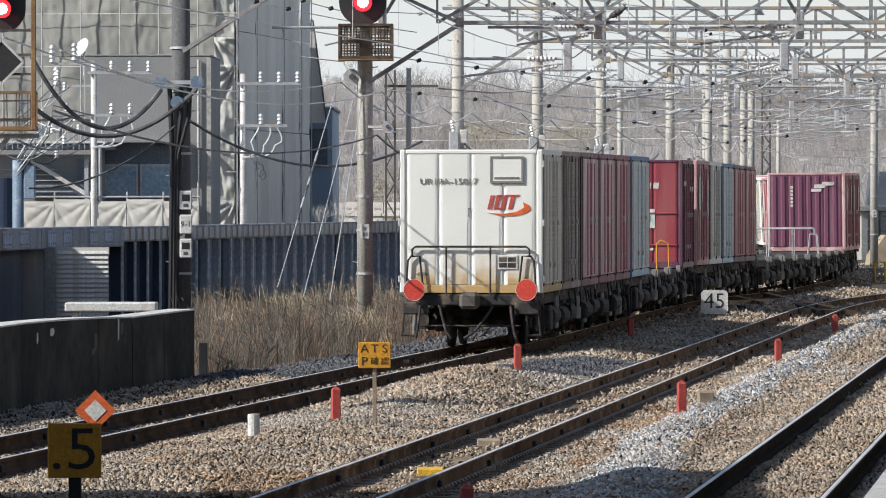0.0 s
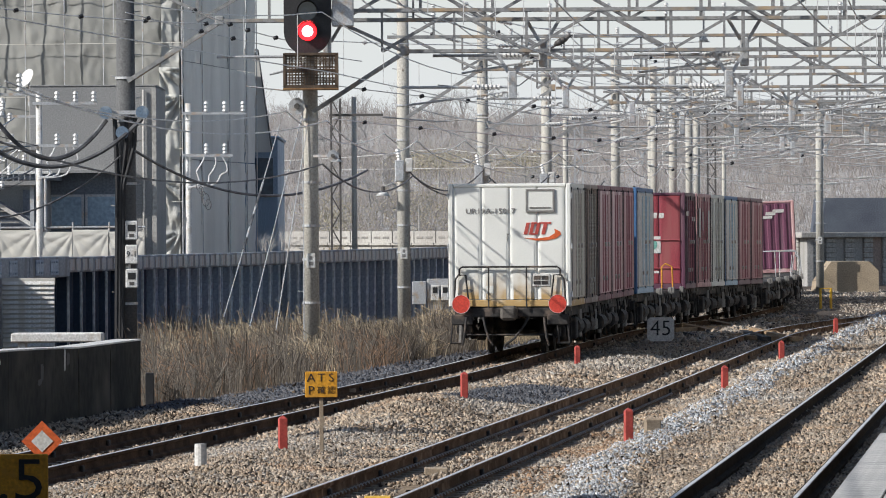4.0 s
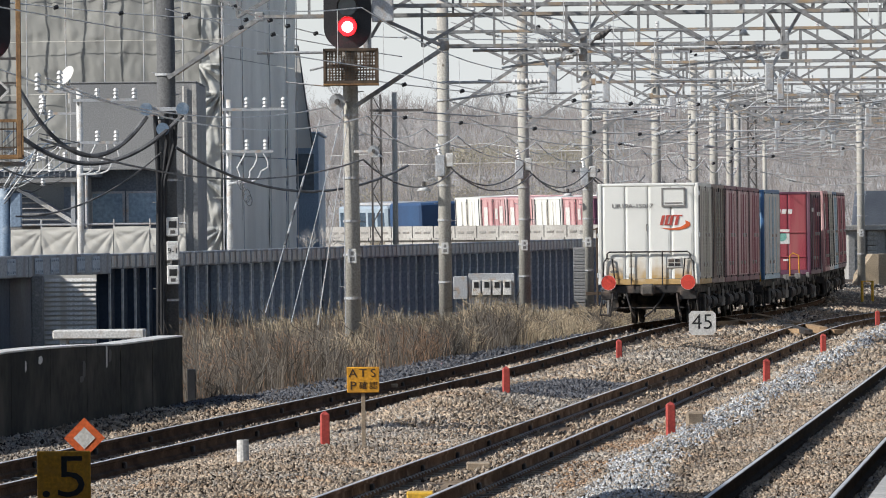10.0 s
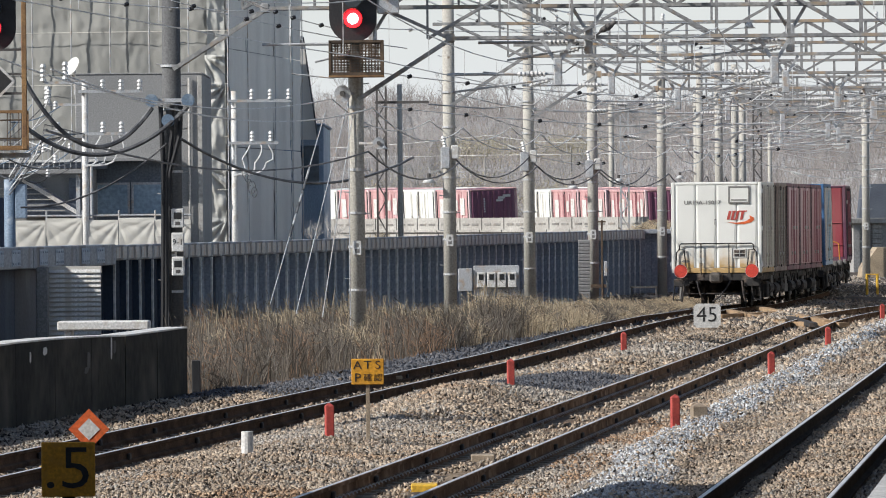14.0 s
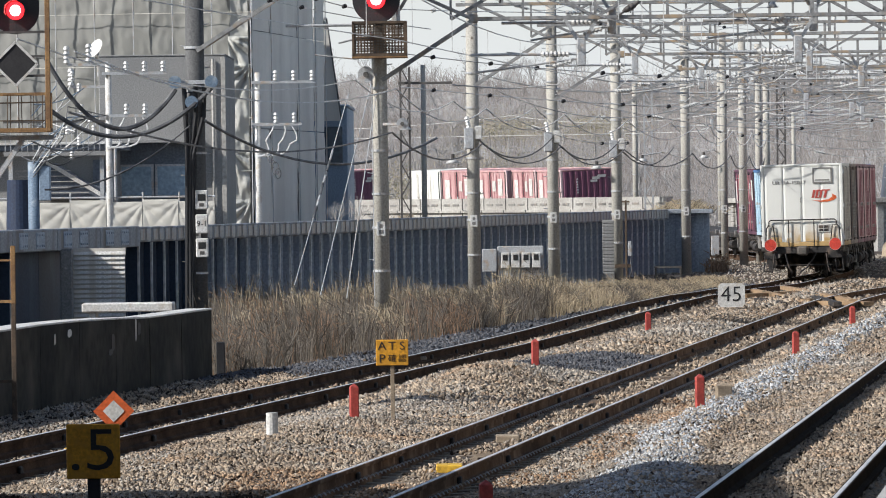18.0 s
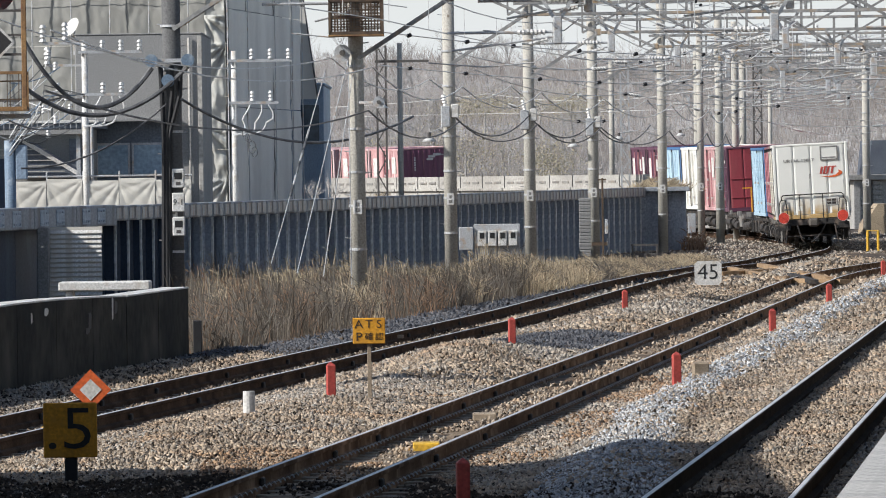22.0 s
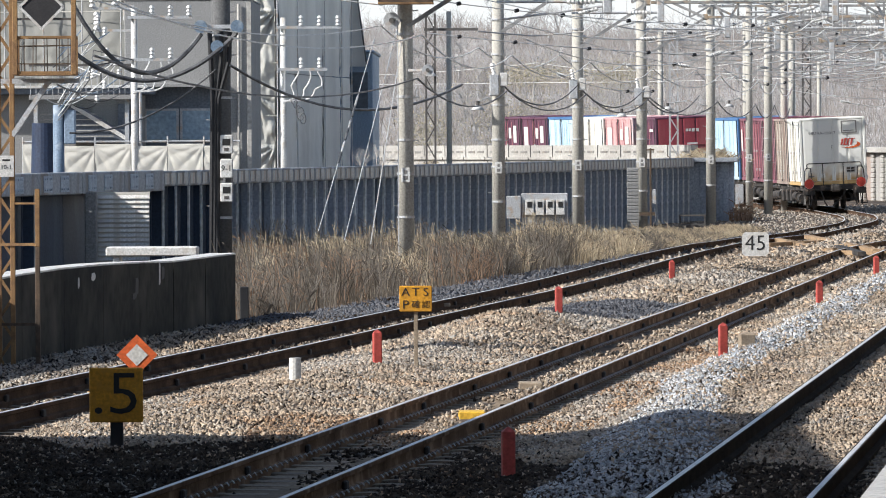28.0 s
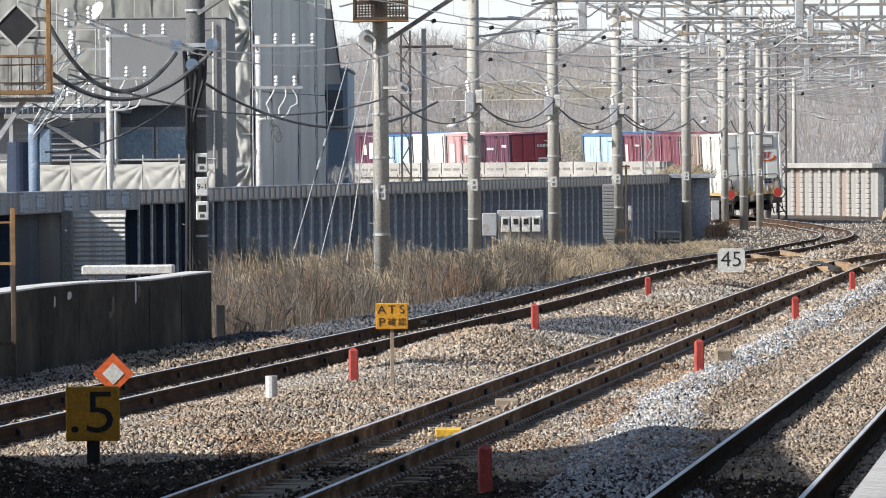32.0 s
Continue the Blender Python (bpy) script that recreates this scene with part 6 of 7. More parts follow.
def build_left_buildings():
    t = thing("sheeted_building", pose(0, 0, 0), "tall building under scaffolding wrapped in grey sheets", "building")
    c = (-7.8, 200.0)
    left, back = (-27.4, 203.5), (-5.9, 216.7)
    core = Shape()
    core.prism([(c[0] - 0.5, c[1] + 0.7), (left[0], left[1] + 0.7), (left[0] + 2, 219), (back[0] - 0.6, back[1])], -0.4, 10.8, "z")
    part("core_wall", core, HOUSEWALL, t)
    for i in range(5):
        a = (left[0] + (c[0] - left[0]) * i / 5, left[1] + (c[1] - left[1]) * i / 5)
        b = (left[0] + (c[0] - left[0]) * (i + 1) / 5 - 0.03, left[1] + (c[1] - left[1]) * (i + 1) / 5)
        for k in range(3):
            part("sheet", sheet_wall(Shape(), a, b, 0.0 + 3.7 * k, 3.68 + 3.7 * k, 0.055, i * 3.1 + k, 64, 56), SHEET, t, smooth=True)
    along = lambda u: (c[0] + (back[0] - c[0]) * u, c[1] + (back[1] - c[1]) * u)
    for i, (u0, u1) in enumerate(((0.0, 0.22), (0.225, 0.6), (0.605, 0.85), (0.855, 1.0))):
        for k, (z0, z1) in enumerate(((0.0, 4.95), (4.98, 8.2), (8.22, 11.1))):
            part("sheet", sheet_wall(Shape(), along(u0), along(u1), z0, z1, 0.035, 40.0 + 3 * i + k, 40, 40, 0.05), SHEETSIDE, t, "mesh sheet, colour lightened for light coming through", smooth=True)
        a = along(u1)
        part("scaffold_tube", Shape().rod((a[0] + 0.10, a[1], 0), (a[0] + 0.10, a[1], 11.0), 0.018, 6), STEEL, t)
    part("sheet", sheet_wall(Shape(), (c[0] - 0.75, c[1] - 0.12), (c[0] - 0.12, c[1] - 0.07), 0.0, 4.3, 0.10, 55.0, 26, 70, 0.22, (0.6, 1.0)), SHEETLOOSE, t, "loose flapping corner sheet", smooth=True)
    part("sheet", sheet_wall(Shape(), (c[0] - 0.78, c[1] - 0.15), (c[0] - 0.12, c[1] - 0.08), 4.15, 8.0, 0.10, 57.0, 26, 70, 0.26, (0.75, 1.0)), SHEETLOOSE, t, "loose flapping corner sheet", smooth=True)
    part("sheet", sheet_wall(Shape(), (c[0] - 0.7, c[1] - 0.12), (c[0] - 0.12, c[1] - 0.07), 7.9, 11.1, 0.10, 59.0, 26, 60, 0.2), SHEETLOOSE, t, "loose flapping corner sheet", smooth=True)
    part("scaffold_tube", Shape().rod((c[0] - 0.05, c[1] - 0.16, 0), (c[0] - 0.05, c[1] - 0.16, 11.2), 0.026, 6), CABLE, t)
    for i in range(16):
        u = i / 15
        x, y = left[0] + (c[0] - left[0]) * u, left[1] + (c[1] - left[1]) * u - 0.42
        part("scaffold_tube", Shape().rod((x, y, 0), (x, y, 11), 0.022, 6), STEEL, t)
    for k in range(6):
        z = 1.8 + 1.75 * k
        part("scaffold_tube", Shape().rod((left[0], left[1] - 0.4, z), (c[0], c[1] - 0.4, z), 0.012, 6), SHEETPALE, t)
    b = thing("blue_building", pose(0, 0, 0), "dark blue-grey clad building behind the sheets", "building")
    part("wall", Shape().box(-9.5, -5.12, 219.5, 230, -0.4, 5.9, 0.03), DARKBLUE, b)
    part("parapet", Shape().box(-9.6, -5.05, 219.3, 230.2, 5.9, 6.0, 0.03), DARKBLUE, b)
    part("window", Shape().box(-6.1, -5.3, 219.44, 219.5, 3.8, 5.2), GLASS, b)
    part("side_screen", Shape().prism([(-7.2, 5.4), (-5.35, 5.4), (-5.42, 6.6), (-5.83, 9.0), (-5.95, 9.06), (-7.2, 9.06)], 218.6, 218.7), SHEETSIDE, t, "sloping mesh screen at the corner")
    part("screen_tube", Shape().rod((-5.80, 218.5, 9.1), (-5.30, 218.5, 5.4), 0.03, 6), CABLE, t)
    part("screen_cap", Shape().box(-6.3, -5.8, 218.4, 218.7, 9.06, 9.14, 0.01), STEEL, t)
    h = thing("grey_house", pose(0, 0, 0), "grey rendered house with blue-tinted windows behind the wall", "house")
    part("wall", Shape().box(-10.3, -6.95, 160.0, 166.0, -0.4, 6.45, 0.02), HOUSEWALL, h)
    part("edge_trim", Shape().box(-10.31, -6.94, 159.98, 166.02, 6.45, 6.49, 0.01), HOUSEWALL, h)
    part("downpipe", Shape().rod((-7.28, 159.93, -0.3), (-7.28, 159.93, 6.35), 0.035, 8), PALEWALL, h, "pale downpipe", smooth=True)
    part("corner_strip", Shape().box(-7.06, -6.94, 159.96, 160.0, -0.3, 6.4, 0.008), PALEWALL, h)
    # slate box puts the lower front's shade into its colour
    part("lower_wall", Shape().box(-9.95, -7.6, 159.94, 160.0, 2.3, 4.15, 0.01), SLATE, h, "slate blue lower front, painted dark for its shade")
    part("canopy", Shape().box(-9.95, -7.6, 159.3, 160.0, 4.15, 4.25, 0.01), HOUSEWALL, h)
    for i in range(2):
        w = part("window", Shape().box(-9.75 + i * 0.95, -8.9 + i * 0.95, 159.90, 160.0, 2.75, 3.55), WINDOWBLUE, h)
        fr = Shape()
        x0, x1 = -9.75 + i * 0.95, -8.9 + i * 0.95
        for q in ((x0, x1, 2.71, 2.77), (x0, x1, 3.53, 3.59), (x0 - 0.03, x0 + 0.03, 2.71, 3.59), (x1 - 0.03, x1 + 0.03, 2.71, 3.59)):
            fr.box(q[0], q[1], 159.88, 159.97, q[2], q[3])
        part("window_frame", fr, STEEL, w)
    hs = thing("low_house", pose(0, 0, 0), "low house with a dark sloping roof and pale verge", "house")
    part("wall", Shape().box(-14.5, -9.75, 156.5, 160.5, -0.4, 3.95, 0.02), HOUSEWALL, hs)
    part("eave_slab", Shape().box(-14.6, -9.45, 155.9, 161, 3.95, 4.12, 0.02), SLATE, hs, "dark eave slab")
    part("fascia", Shape().box(-14.6, -9.45, 155.8, 155.9, 4.1, 4.17, 0.01), WHITEPAINT, hs, "pale fascia line")
    part("doorway", Shape().box(-10.25, -9.95, 156.42, 156.5, 2.2, 3.7), SLATE, hs, "dark doorway")
    part("roof", Shape().prism([(-11.6, 2.75), (-9.75, 2.75), (-11.15, 3.62), (-11.6, 3.62)], 152.4, 156.4), ROOF, hs, "lean-to roof")
    part("verge_board", Shape().bar((-11.15, 152.35, 3.64), (-9.75, 152.35, 2.78), 0.05, 0.1), WHITEPAINT, hs)
    tl = Shape().bar((-11.55, 152.36, 0), (-10.1, 152.36, 0), 0.02, 0.025).mesh("roof_course", PALEWALL)
    for k in range(5):
        part("roof_course", tl, None, hs, m=pose(-0.1 * k, 0, 2.86 + 0.14 * k))
    part("gutter_pipe", Shape().rod((-9.62, 155.7, 2.0), (-9.62, 155.7, 4.0), 0.04, 8), STEEL, hs)
    cf = thing("sheeted_hoarding", pose(0, 0, 0), "pale sheets hung on a low scaffold behind the wall", "hoarding")
    for i in range(6):
        x = -12.2 + i * 0.9
        part("sheet", sheet_wall(Shape(), (x, 150.0), (x + 0.88, 150.0), 1.3, 2.66 - 0.05 * (i % 2), 0.014, 70 + 2.3 * i, 40, 40, 0.025, (1.0, 0.95)), SHEETPALE, cf, smooth=True)
        part("tube", Shape().rod((x, 150.05, -0.4), (x, 150.05, 2.85), 0.025, 6), STEEL, cf)
    part("rail_tube", Shape().rod((-12.2, 150.05, 2.72), (-6.8, 150.05, 2.72), 0.025, 6), STEEL, cf)


def steel_pole(x, y, top, label):
    t = thing("distribution_pole", pose(x, y, 0), label, "pole", "distribution poles")
    part("shaft", Shape().rod((0, 0, -0.5), (0, 0, top), 0.085, 14, 0.075), WHITEPAINT, t, "white painted shaft", smooth=True)
    for k, z in enumerate((top - 0.25, top - 1.3)):
        arm = part("crossarm", Shape().bar((-0.15, -0.1, z), (1.45 - 0.35 * k, -0.1, z), 0.07, 0.07), STEEL, t)
        for j in range(3 - k):
            xx = 0.45 + j * 0.46
            ins = Shape()
            insulator(ins, (xx, -0.1, z + 0.03), (xx, -0.1, z + 0.3), 0.07, 3)
            part("insulator", ins, PORCELAIN, arm, "white insulator")
    tail = Shape()
    for k in range(3):
        pts = [(0.85 - 0.28 * k + 0.12 * math.sin(u * 0.5 + k), -0.12 - 0.02 * k, top - 1.35 - 0.09 * u) if u < 5 else
               (0.85 - 0.28 * k - 0.12 * (u - 5) * (1 - 0.3 * k) + 0.08 * math.sin(u * 1.1), -0.14, top - 1.8 - 0.055 * (u - 5) - 0.1 * math.sin((u - 5) * 0.6)) for u in range(14)]
        tail.line(pts, 0.022, 6)
    part("drop_cable", tail, WIRE, t)
    return t


def sagged(p, q, sag, r, s=None, n=14):
    s = s or Shape()
    p, q = Vector(p), Vector(q)
    s.line([p.lerp(q, i / n) - Vector((0, 0, sag * 4 * (i / n) * (1 - i / n))) for i in range(n + 1)], r, 6)
    return s


def build_left_poles():
    steel_pole(-9.42, 150.0, 6.05, "white steel distribution pole with insulators on crossarms")
    steel_pole(-5.75, 151.0, 5.80, "white steel distribution pole with insulators on crossarms")
    d = thing("satellite_dish", pose(-10.35, 160.6, 6.55), "white satellite dish on a short bracket", "dish")
    part("reflector", Shape().rod((0, 0, 0.1), (-0.07, -0.06, 0.15), 0.06, 24, 0.27), WHITEPAINT, d)
    part("bracket", Shape().rod((0, 0.1, -0.6), (0, 0.02, 0.1), 0.03, 8), STEEL, d)
    for x, z in ((-10.45, 6.3), (-9.9, 6.35), (-10.35, 5.75)):
        a = thing("surge_arrester", pose(x, 150.0, z - 0.3), "white ribbed porcelain arrester on a bracket", "insulator", "arresters")
        ins = Shape()
        insulator(ins, (0, 0, 0.05), (0, 0, 0.5), 0.085, 4)
        part("porcelain", ins, PORCELAIN, a)
        part("bracket", Shape().bar((0, 0, 0.03), (-9.42 - x, 0, 0.03), 0.05, 0.06), STEEL, a)
    c = thing("pole_cables", pose(0, 0, 0), "thick black cables hanging to the banded pole", "cables")
    part("cable", sagged((-9.1, 124.4, 5.62), (-6.5, 125.75, 4.95), 1.12, 0.05, n=22), CABLE, c)
    part("cable", sagged((-9.1, 124.4, 4.6), (-5.75, 125.7, 4.97), 0.80, 0.05, n=22), CABLE, c)
    part("cable", sagged((-5.9, 125.7, 4.3), (-1.2, 140, 4.0), 0.75, 0.03), CABLE, c)
    part("cable", sagged((-9.15, 124.4, 2.9), (-6.2, 125.7, 4.2), 0.35, 0.02), CABLE, c)
    part("cable", sagged((-9.4, 124.4, 3.9), (-9.4, 149.8, 4.3), 0.3, 0.02), CABLE, c)
    for dx in (-0.22, 0.2, 0.02):
        run = Shape().line([(-6.1 + dx, 125.75, 5.0), (-6.1 + dx * 0.9, 125.74, 4.4), (-6.2 + dx * 0.3, 125.72, 3.6), (-6.25 + dx * 0.3, 125.72, -0.3)], 0.05, 8)
        part("cable_run", run, BLACK, c, "black cable bundle down the pole")
    for dx, z in ((-0.40, 5.1), (0.36, 5.1), (-0.06, 4.68)):
        k = Shape().disc((-6.1 + dx, 125.6, z), 0.135, 0.12, 18)
        part("cable_termination", k, BLUEPIPE, c, "pale blue cable end")
    part("clamp_arm", Shape().bar((-6.6, 125.65, 5.1), (-5.6, 125.65, 5.1), 0.06, 0.08), STEEL, c)
    for z in (2.65, 2.15, 1.65):
        b = tagged(new("meter_box", Shape().box(-0.13, 0.13, -0.12, 0.04, -0.2, 0.2, 0.02).mesh("meter_box", WHITEPAINT)), "small white box strapped to the pole", "box", "boxes on the pole")
        b.matrix_basis = pose(-5.98, 125.72, z)
        if z == 2.15:
            letters("9-1", 0.17, INK, b, pose(0, -0.123, 0) @ FACING)
        else:
            part("window", Shape().box(-0.08, 0.08, -0.126, -0.1205, -0.02, 0.12, 0.002), INK, b)
            part("label_plate", Shape().box(-0.05, 0.05, -0.126, -0.1205, -0.14, -0.07), MESHMETAL, b)
    p = thing("blue_pipe_post", pose(-10.25, 136.0, 0), "pale blue painted pipe post with cable bundles", "post")
    part("pipe", Shape().rod((0, 0, -0.5), (0, 0, 3.55), 0.13, 14), BLUEPIPE, p, smooth=True)
    part("junction_box", Shape().box(0.13, 0.38, -0.1, 0.2, 2.67, 3.44, 0.02), DARKBLUE, p)
    for k in range(5):
        part("drop_cable", Shape().line([(0, -0.12, 3.6 - 0.1 * k), (0.3 + 0.1 * k, -0.14, 4.1), (0.8, -0.1, 4.3 + 0.12 * k), (1.3 + 0.1 * k, 0.1, 4.55)], 0.015, 6), (WIRE, CABLE, BLUEPIPE)[k % 3], p)
    solid("water_tank", Shape().rod((0, 0, 0), (0, 0, 1.65), 0.34, 24, 0.30), NAVY, "dark blue tank behind the wall", "tank", m=pose(-10.75, 138.5, 1.5))
    solid("tank_stand", Shape().box(-0.35, 0.35, -0.35, 0.35, -0.4, 1.5, 0.02), CONCRETE, "concrete stand under the tank", "stand", m=pose(-10.75, 138.5, 0))
    bl = thing("balcony_railing", pose(-10.9, 152.0, 3.9), "grey balcony with thin railings", "railing")
    part("slab", Shape().box(-1.3, 1.3, 0, 0.5, -0.12, 0, 0.01), HOUSEWALL, bl)
    part("top_rail", Shape().bar((-1.3, 0, 0.75), (1.3, 0, 0.75), 0.05, 0.06), MESHMETAL, bl)
    bar = Shape().bar((0, 0, 0), (0, 0, 0.75), 0.02, 0.02).mesh("baluster", STEEL)
    for k in range(19):
        part("baluster", bar, None, bl, m=pose(-1.26 + 0.14 * k, 0, 0))
    part("stand_leg", Shape().box(-1.2, -1.1, 0.2, 0.3, -4.3, -0.12), STEEL, bl)
    part("stand_leg", Shape().box(1.1, 1.2, 0.2, 0.3, -4.3, -0.12), STEEL, bl)
    for x, y, z, r in ((-2.52, 125.2, 5.2, 0.17), (-1.78, 125.2, 4.17, 0.12)):
        w = thing("tension_wheel", pose(x, y, z), "grey grooved tension wheel on the pole", "wheel", "tension wheels")
        part("rim", Shape().disc((0, 0, 0), r, 0.06, 24), STEEL, w)
        part("hub", Shape().disc((0, -0.04, 0), r * 0.35, 0.08, 14), MESHMETAL, w)
        part("bracket", Shape().bar((0, 0.03, 0), (-2.25 - x, 0.2, 0), 0.05, 0.05), STEEL, w)
    for x, y, z in ((6.0, 127.0, 6.6),):
        d = thing("dome_lamp", pose(x, y, z), "small white dome lamp under the gantry", "lamp", "dome lamps")
        part("dome", Shape().rod((0, 0, 0.06), (0, 0, -0.07), 0.04, 16, 0.12), PORCELAIN, d, smooth=True)
        part("stem", Shape().rod((0, 0, 0.1), (0, 0, 0.6), 0.02, 8), STEEL, d)
    for x, y, z in ((-0.4, 155.75, 4.2), (1.78, 169.75, 4.2), (3.95, 186.75, 4.1)):
        k = thing("switch_box", pose(x, y, z), "grey switch boxes with pale insulators on the pole", "box", "pole boxes")
        part("box", Shape().box(-0.22, 0.02, -0.15, 0.05, -0.35, 0.2, 0.02), STEEL, k)
        part("cover", Shape().box(0.05, 0.24, -0.12, 0.05, -0.1, 0.25, 0.02), WHITEPAINT, k)
        ins = Shape()
        insulator(ins, (-0.1, -0.05, 0.2), (-0.16, -0.05, 0.5), 0.07, 4)
        part("insulator", ins, PORCELAIN, k)
        part("loop_cable", sagged((0.1, -0.1, -0.05), (2.2, 14, 0.05), 0.55, 0.02), CABLE, k)
    g = thing("guy_wires", pose(0, 0, 0), "pale guy wires stretched to the ground", "wires")
    for a, b in (((-3.1, 135, 5.0), (-4.15, 128, 0.8)), ((-2.6, 135, 5.2), (-3.6, 128, 0.6)), ((-2.25, 125.4, 5.2), (-2.95, 124, 0.6)), ((-2.4, 125.3, 5.2), (-2.4, 125.2, -0.3))):
        part("guy_wire", Shape().rod(a, b, 0.013, 5), STEEL, g)


def build_wall_details():
    """A ribbed pier, a rusty post with a meter, and a low frame where the steel wall ends."""
    t = thing("ribbed_pier", pose(3.62, 184.6, 0), "pale weathered ribbed concrete pier against the steel wall", "pier")
    part("core", Shape().box(-0.17, 0.17, 0, 0.4, -0.5, 1.85, 0.01), HOUSEWALL, t)
    rib = Shape().box(-0.18, 0.18, -0.02, 0.0, 0.0, 0.085, 0.008).mesh("course", HOUSEWALL)
    for k in range(20):
        part("course", rib, None, t, m=pose(0, 0, -0.25 + 0.105 * k))
    t = thing("rusty_post", pose(4.14, 183.5, -0.3), "thin rusty post with a small white box", "post")
    part("shaft", Shape().box(-0.03, 0.03, -0.03, 0.03, 0, 2.75, 0.006), BASKET, t)
    part("top_arm", Shape().bar((-0.12, 0, 2.7), (0.12, 0, 2.7), 0.04, 0.05), BASKET, t)
    part("cross_plate", Shape().bar((-0.35, 0, 0.75), (0.15, 0, 0.75), 0.04, 0.1), BASKET, t)
    part("meter_box", Shape().box(0.06, 0.16, -0.12, 0.04, 1.05, 1.5, 0.012), STEEL, t, "narrow white box")
    part("cable", Shape().line([(0.12, -0.05, 0.95), (0.16, -0.06, 0.6), (0.05, -0.05, 0.3), (0.1, -0.04, 0.0)], 0.014, 6), CABLE, t)
    t = thing("drum_stand", pose(5.76, 195.5, -0.35), "low dark steel stand with a cable drum in the grass", "stand")
    for x in (-0.4, 0.4):
        part("upright", Shape().box(x - 0.03, x + 0.03, -0.03, 0.03, 0, 0.62, 0.006), MESHMETAL, t)
    for z in (0.3, 0.6):
        part("cross_rail", Shape().bar((-0.45, 0, z), (0.45, 0, z), 0.05, 0.06), MESHMETAL, t)
    part("drum", Shape().rod((0.0, 0.1, 0.0), (0.0, 0.1, 0.3), 0.2, 16), MESHMETAL, t)
    for x, y, z, dx in ((-0.93, 155.8, 3.51, 0.5), (3.33, 186.8, 3.44, 0.6), (5.3, 208.6, 3.75, 1.4), (8.0, 224.8, 3.93, 0.7), (-2.58, 189.8, 4.75, 0.1)):
        d = thing("dome_lamp", pose(x, y, z), "small white dome lamp on a pole bracket", "lamp", "dome lamps")
        part("dome", Shape().rod((0, 0, 0.10), (0, 0, -0.02), 0.05, 16, 0.20), PORCELAIN, d, smooth=True)
        part("neck", Shape().rod((0, 0, 0.1), (0, 0, 0.22), 0.05, 10), MESHMETAL, d)
        part("arm", Shape().line([(0, 0, 0.2), (dx * 0.5, 0.1, 0.3), (dx, 0.2, 0.1)], 0.02, 6), STEEL, d)
    # dark slack coils and curling leads on the white poles
    g = random.Random(41)
    c = thing("slack_leads", pose(0, 0, 0), "dark slack leads coiled beside the white pole", "cables")
    for k in range(5):
        cx, cz, r = -5.50 + 0.06 * k, 3.75 - 0.12 * k, g.uniform(0.07, 0.17)
        part("coil", Shape().line([(cx + r * 0.55 * math.cos(a * 0.45), 150.8, cz + r * math.sin(a * 0.45)) for a in range(11 + k)], 0.012, 5), CABLE, c)
    c = thing("lead_tangle", pose(0, 0, 0), "tangle of pale and blue leads behind the signal mast", "cables")
    for k in range(16):
        p = Vector((-11.1 + g.uniform(0, 0.9), 140.0 + g.uniform(-1, 1), g.uniform(3.5, 4.9)))
        q = p + Vector((g.uniform(0.5, 1.6), g.uniform(-1, 1), g.uniform(-0.3, 0.9)))
        part("lead", sagged(p, q, g.uniform(-0.05, 0.3), 0.013), (WIRE, CABLE, BLUEPIPE)[k % 3], c)
        if k % 2:
            ins = Shape()
            insulator(ins, q, q + Vector((0.0, 0, 0.2)), 0.06, 3)
            part("insulator", ins, PORCELAIN, c, "small white insulator")
    # bare creeper behind the wall, and striped guards on the guy wires
    tr, cr = branchy(77, 3.4)
    for x, y, e, r in ((-3.9, 172.0, 0.8, 20), (-3.5, 172.5, 0.65, 140), (-4.3, 173.0, 0.7, 250)):
        b = thing("bare_shrub", pose(x, y, 1.2, 0, 0, r) @ Matrix.Scale(e, 4), "dark leafless shrub on the bank behind the steel wall", "shrub", "shrubs behind the wall")
        part("trunk", tr, None, b)
        part("crown", cr, None, b)
    solid("earth_bank", Shape().prism([(-6.2, -0.4), (-5.4, 1.25), (-3.4, 1.3), (-2.8, -0.4)], 169.0, 176.0), EARTH, "low earth bank behind the steel wall", "bank")
    s0, s1 = Vector((-4.15, 128.0, 0.8)), Vector((-3.1, 135.0, 5.0))
    for k in range(6):
        a, b = s0.lerp(s1, 0.34 + 0.06 * k), s0.lerp(s1, 0.34 + 0.06 * k + (0.045 if k % 2 else 0.055))
        solid("guy_guard", Shape().rod(a, b, 0.026, 8), STEEL if k % 2 else CABLE, "striped guard sleeve on a guy wire", "guard", "guy guards")


# ---- small things by the track ----
def marker(x, y, z, h, w, material, label, group):
    t = Shape().box(-w / 2, w / 2, -w / 2, w / 2, -0.3, h - 0.035, 0.012)
    t.add([(-w / 2 + 0.01, -w / 2 + 0.01, h - 0.035), (w / 2 - 0.01, -w / 2 + 0.01, h - 0.035), (w / 2 - 0.01, w / 2 - 0.01, h - 0.035), (-w / 2 + 0.01, w / 2 - 0.01, h - 0.035), (0, 0, h)],
          [(0, 1, 4), (1, 2, 4), (2, 3, 4), (3, 0, 4)])
    return solid("marker_post", t, material, label, "marker post", group, m=pose(x, y, z, 0, 0, 8))


